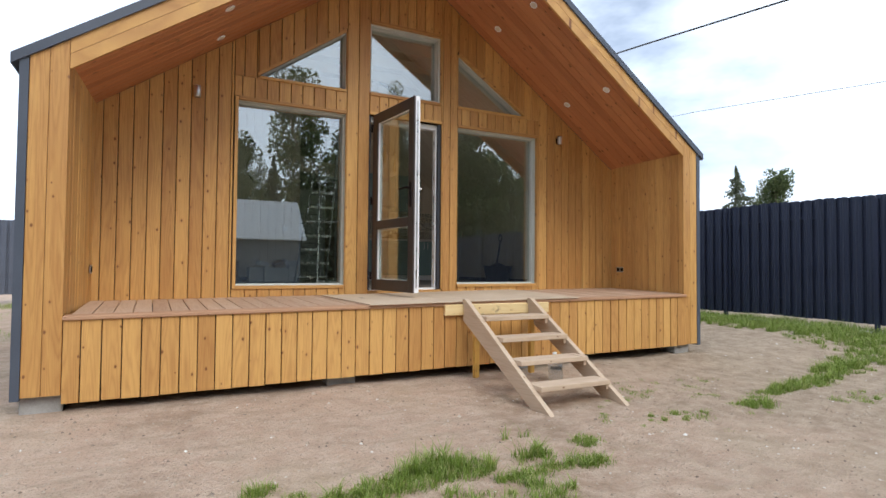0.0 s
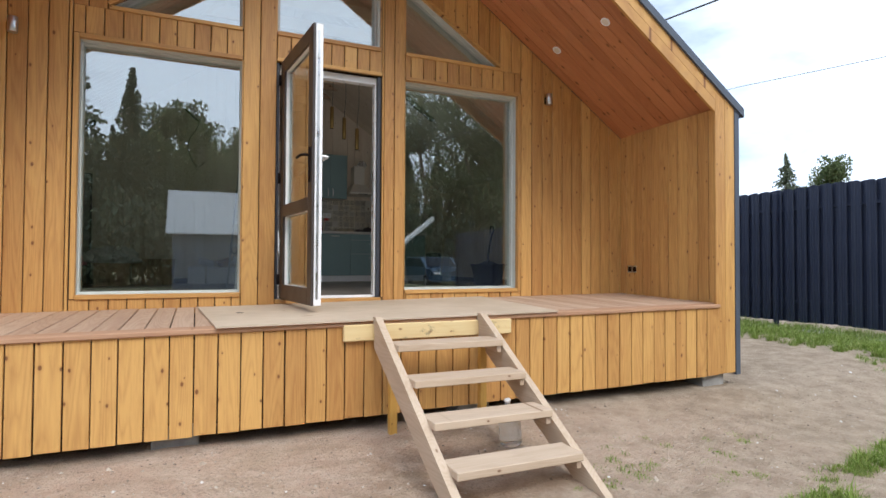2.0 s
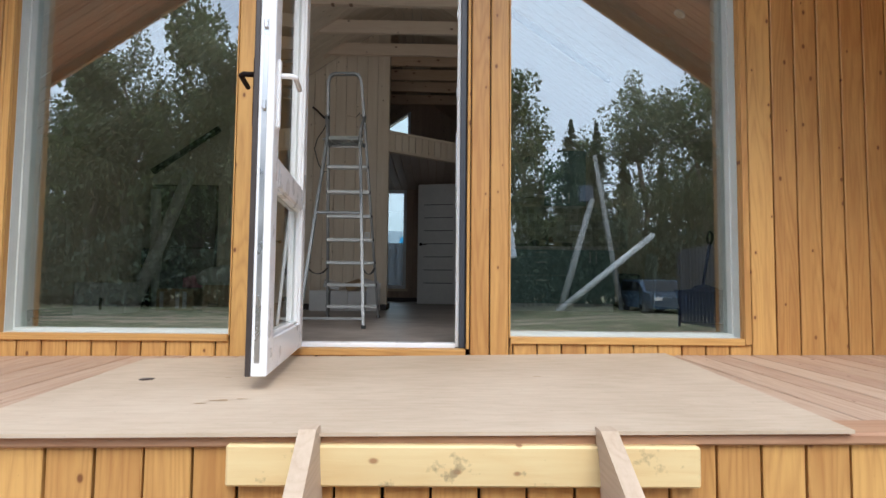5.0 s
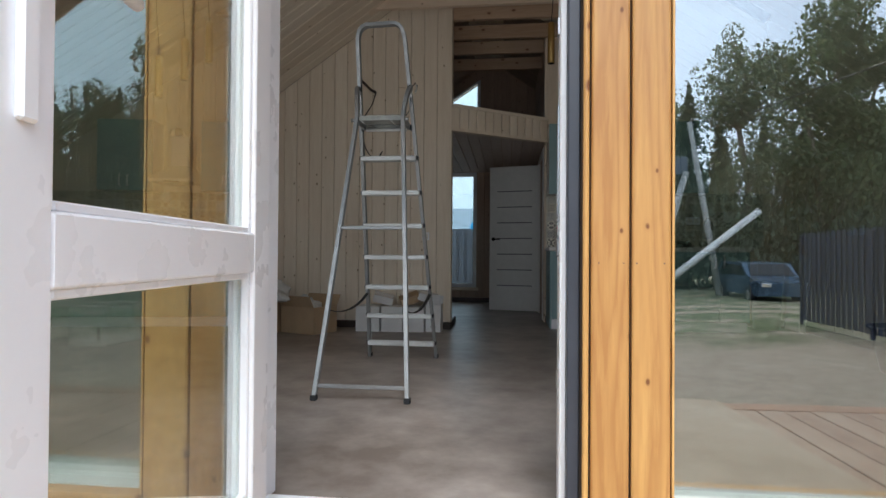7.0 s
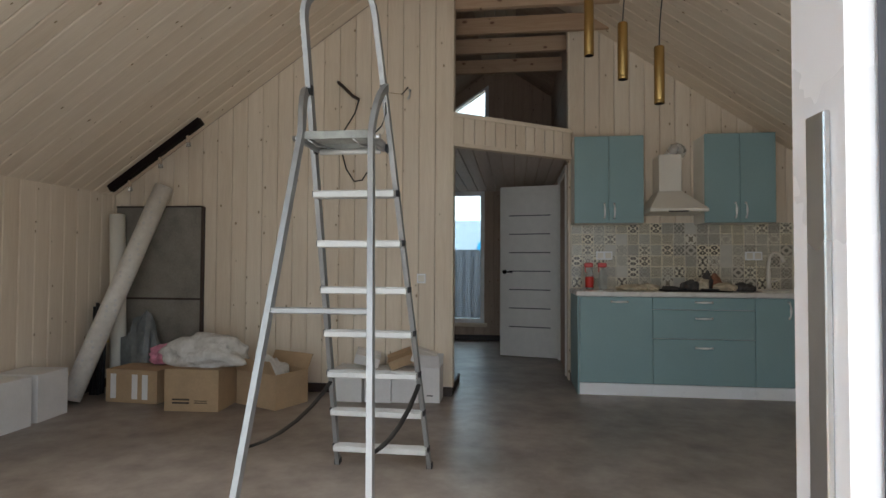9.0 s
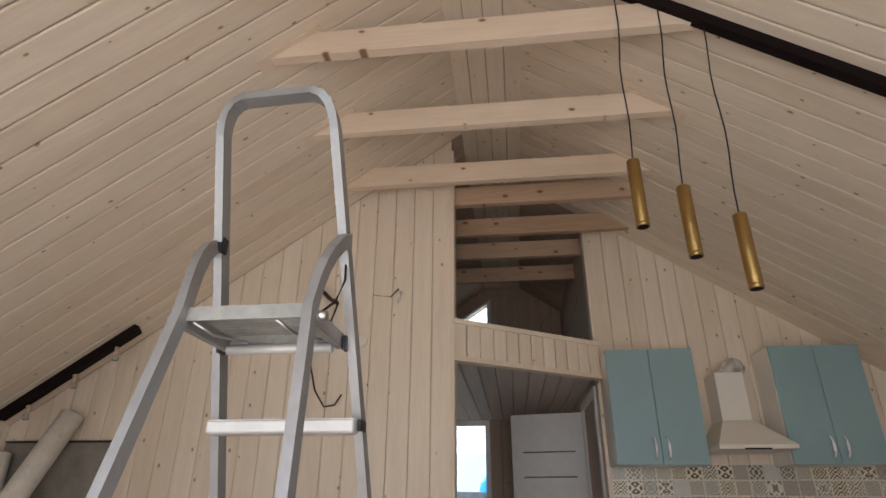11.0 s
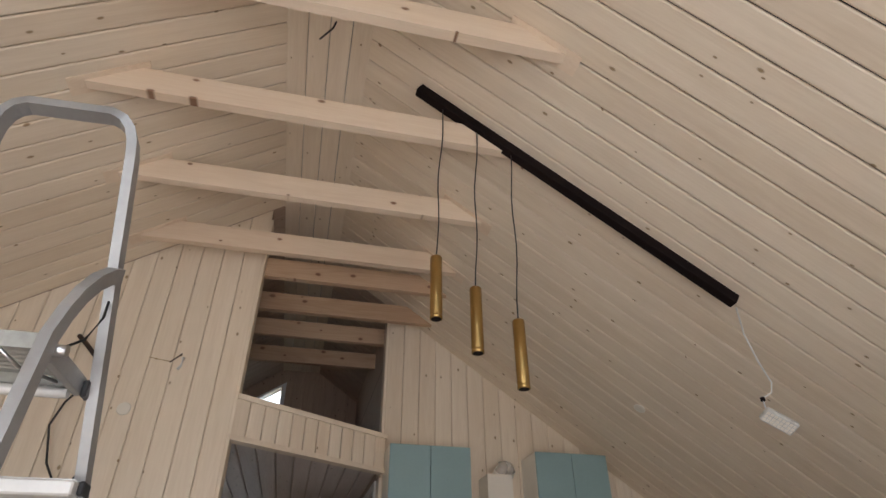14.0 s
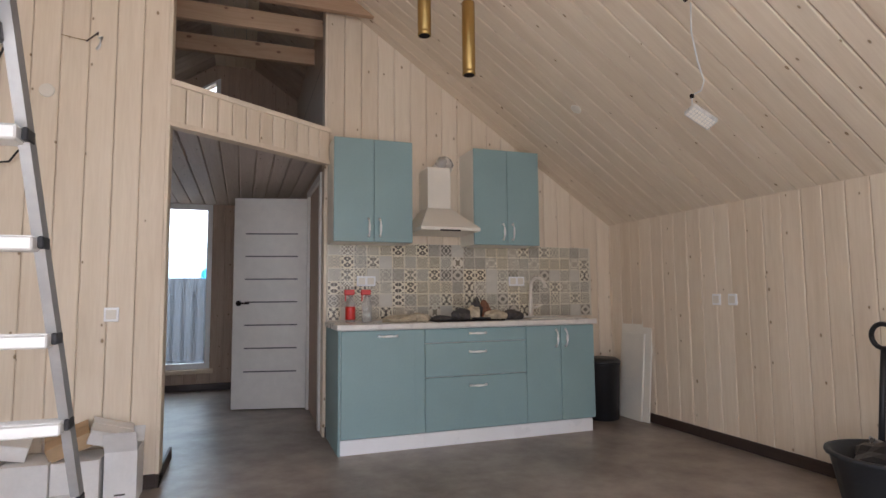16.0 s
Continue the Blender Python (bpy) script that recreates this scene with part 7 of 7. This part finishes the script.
carton("carton", "brown carton with white printed strips", -3.43, -2.98, 3.71, 4.0, 0.25, m_card, -4, False, ((-0.16, 0.03, 0.05, 0.19), (0.03, 0.03, 0.05, 0.19), (0.12, 0.03, 0.05, 0.19)), m_whitecard)
carton("carton", "large brown carton with dark lettering bars", -2.83, -2.42, 3.54, 3.95, 0.30, m_card, 3, False, ((-0.08, 0.055, 0.13, 0.012), (-0.08, 0.08, 0.13, 0.012), (0.07, 0.06, 0.10, 0.006), (0.07, 0.075, 0.10, 0.006)))
lump("plastic_wrap", "crumpled milky plastic wrap lying on the cartons", "plastic wrap", (-2.60, 3.76, ZF + 0.305), (0.32, 0.19, 0.16), m_film, 71, detail=4)
carton("carton", "open brown carton wrapped in clear film", -2.36, -1.93, 3.72, 4.05, 0.26, m_card, -24, True)
lump("plastic_wrap", "clear film bunched in the open carton", "plastic wrap", (-2.16, 3.90, ZF + 0.12), (0.15, 0.13, 0.15), m_film, 72, detail=4)
for k, (x, w, h, y, lb) in enumerate(((-1.58, 0.24, 0.245, 3.99, "white carton in the row by the partition"), (-1.335, 0.21, 0.245, 4.0, "white carton in the row by the partition"), (-1.12, 0.21, 0.24, 4.02, "white carton in the row by the partition"), (-0.925, 0.15, 0.27, 4.05, "taller white carton at the end of the row"))):
    carton("white_carton", lb, x - w / 2, x + w / 2, y, 4.26, h, m_whitecard, 0, k == 3, ((0.0, 0.05, 0.05, 0.008),) if k == 3 else ())
for x, z, tl, mt, lb in ((-1.46, 0.25, 14, m_whitecard, "white paper carton lying on the row of boxes"), (-1.16, 0.25, -20, m_card, "torn brown and white carton on the boxes"), (-1.0, 0.27, 18, m_whitecard, "small white carton on top of the boxes")):
    th = thing("small_carton", lb, "box", (x, 4.13, ZF + z + 0.03))
    th.rotation_euler = (radians(8), radians(tl), radians(12))
    bm = bmesh.new()
    bm_box(bm, -0.10, 0.10, -0.06, 0.06, 0.0, 0.075, 0.003)
    part("body", bm, mt, th)
    bm = bmesh.new()
    bm_box(bm, -0.10, 0.10, 0.06, 0.15, 0.073, 0.077, 0)
    part("flap", bm, mt, th)
for x0, x1, y0, y1, tn in ((-3.79, -3.45, 2.75, 3.05, 0), (-3.79, -3.47, 3.10, 3.38, 4)):
    carton("white_crate", "white carton with clips against the side wall", x0, x1, y0, y1, 0.32, m_whitecard, tn, False, ((0.1, 0.05, 0.03, 0.12),))
bm = bmesh.new()
bm_box(bm, -0.012, 0.012, -0.06, 0.06, 0.0, 0.62, 0.003, pose(-3.05, 1.45, ZF, 0, -24, 20))
tagged(part("leaning_board", bm, m_baseb), "dark offcut board leaning on the wall", "board")
bpy.data.objects["leaning_board"].location = (-0.52, 0.35, 0.0)

# ---- patterned tiles ----
def tile_material(name, seed, light, dark):
    """An ornament mirrored in both axes, made of crossed waves."""
    r_ = random.Random(seed)
    n = Nodes(name)
    tc = n.add("ShaderNodeTexCoord")
    sep = n.add("ShaderNodeSeparateXYZ", Vector=tc.outputs["Object"])
    K = 1 / 0.0995
    au = n.math("ABSOLUTE", n.math("MULTIPLY", sep.outputs[0], K), 0.0)
    av = n.math("ABSOLUTE", n.math("MULTIPLY", sep.outputs[2], K), 0.0)
    rad = n.math("SQRT", n.math("ADD", n.math("MULTIPLY", au, au), n.math("MULTIPLY", av, av)), 0.0)
    wave = lambda x, k: n.math("SINE", n.math("MULTIPLY", x, k), 0.0)
    k1, k2, k3 = r_.choice((13, 19, 25, 31, 38)), r_.choice((14, 22, 30, 38)), r_.choice((12.6, 18.8, 25.1, 37.7))
    f = n.math("MULTIPLY", n.math("MULTIPLY", wave(au, k1), wave(av, k1)), r_.uniform(0.6, 1.2))
    f = n.math("ADD", f, n.math("MULTIPLY", wave(rad, k2), r_.choice((0.0, 0.1, 0.2, 0.35, 0.6))))
    f = n.math("ADD", f, n.math("MULTIPLY", wave(n.math("ADD", au, av), k3), r_.choice((-1.0, -0.7, 0.5, 0.8, 1.1))))
    f = n.math("ADD", f, n.math("MULTIPLY", wave(n.math("SUBTRACT", au, av), k3), r_.choice((-0.9, -0.5, 0.4, 0.8))))
    fac = n.rng(f, r_.uniform(-0.2, 0.1), r_.uniform(0.2, 0.35), 0.0, r_.uniform(0.85, 1.0))
    rim = n.math("GREATER_THAN", n.math("MAXIMUM", au, av), 0.455)
    fac = n.math("MULTIPLY", fac, n.math("SUBTRACT", 1.0, rim))
    return n.done(n.mix(fac, light, dark), 0.28)


TILES = []
TONES = [((0.78, 0.72, 0.57), (0.10, 0.085, 0.065)), ((0.72, 0.68, 0.57), (0.16, 0.145, 0.11)), ((0.80, 0.72, 0.54), (0.075, 0.06, 0.045)), ((0.60, 0.55, 0.46), (0.14, 0.125, 0.10)), ((0.76, 0.71, 0.60), (0.20, 0.165, 0.11))]
for i in range(26):
    bm = bmesh.new()
    bm_box(bm, -0.05, 0.05, -0.007, 0.0, -0.05, 0.05, 0.0012)
    TILES.append(mesh_of("tile", bm, tile_material("ornate_tile", i + 5, *TONES[i % 5])))
bm = bmesh.new()
bm_box(bm, -0.05, 0.05, -0.007, 0.0, -0.05, 0.05, 0.0012)
TILES.append(mesh_of("tile", bm, plain("plain_grey_tile", (0.60, 0.57, 0.50), 0.3)))
bm = bmesh.new()
bm_box(bm, 0.255, 2.645, YK - 0.004, YK - 0.0005, 1.721, 2.332)
splash = setting("backsplash", bm, plain("tile_grout", (0.66, 0.61, 0.51), 0.8), "backsplash of patterned beige and grey tiles", "backsplash")
rnd = random.Random(77)
for i in range(23):
    for j in range(6):
        ob = new("tile", rnd.choice(TILES))
        ob.parent = splash
        ob.location = (0.262 + 0.1029 * (i + 0.5), YK - 0.002, 1.725 + 0.1015 * (j + 0.5))
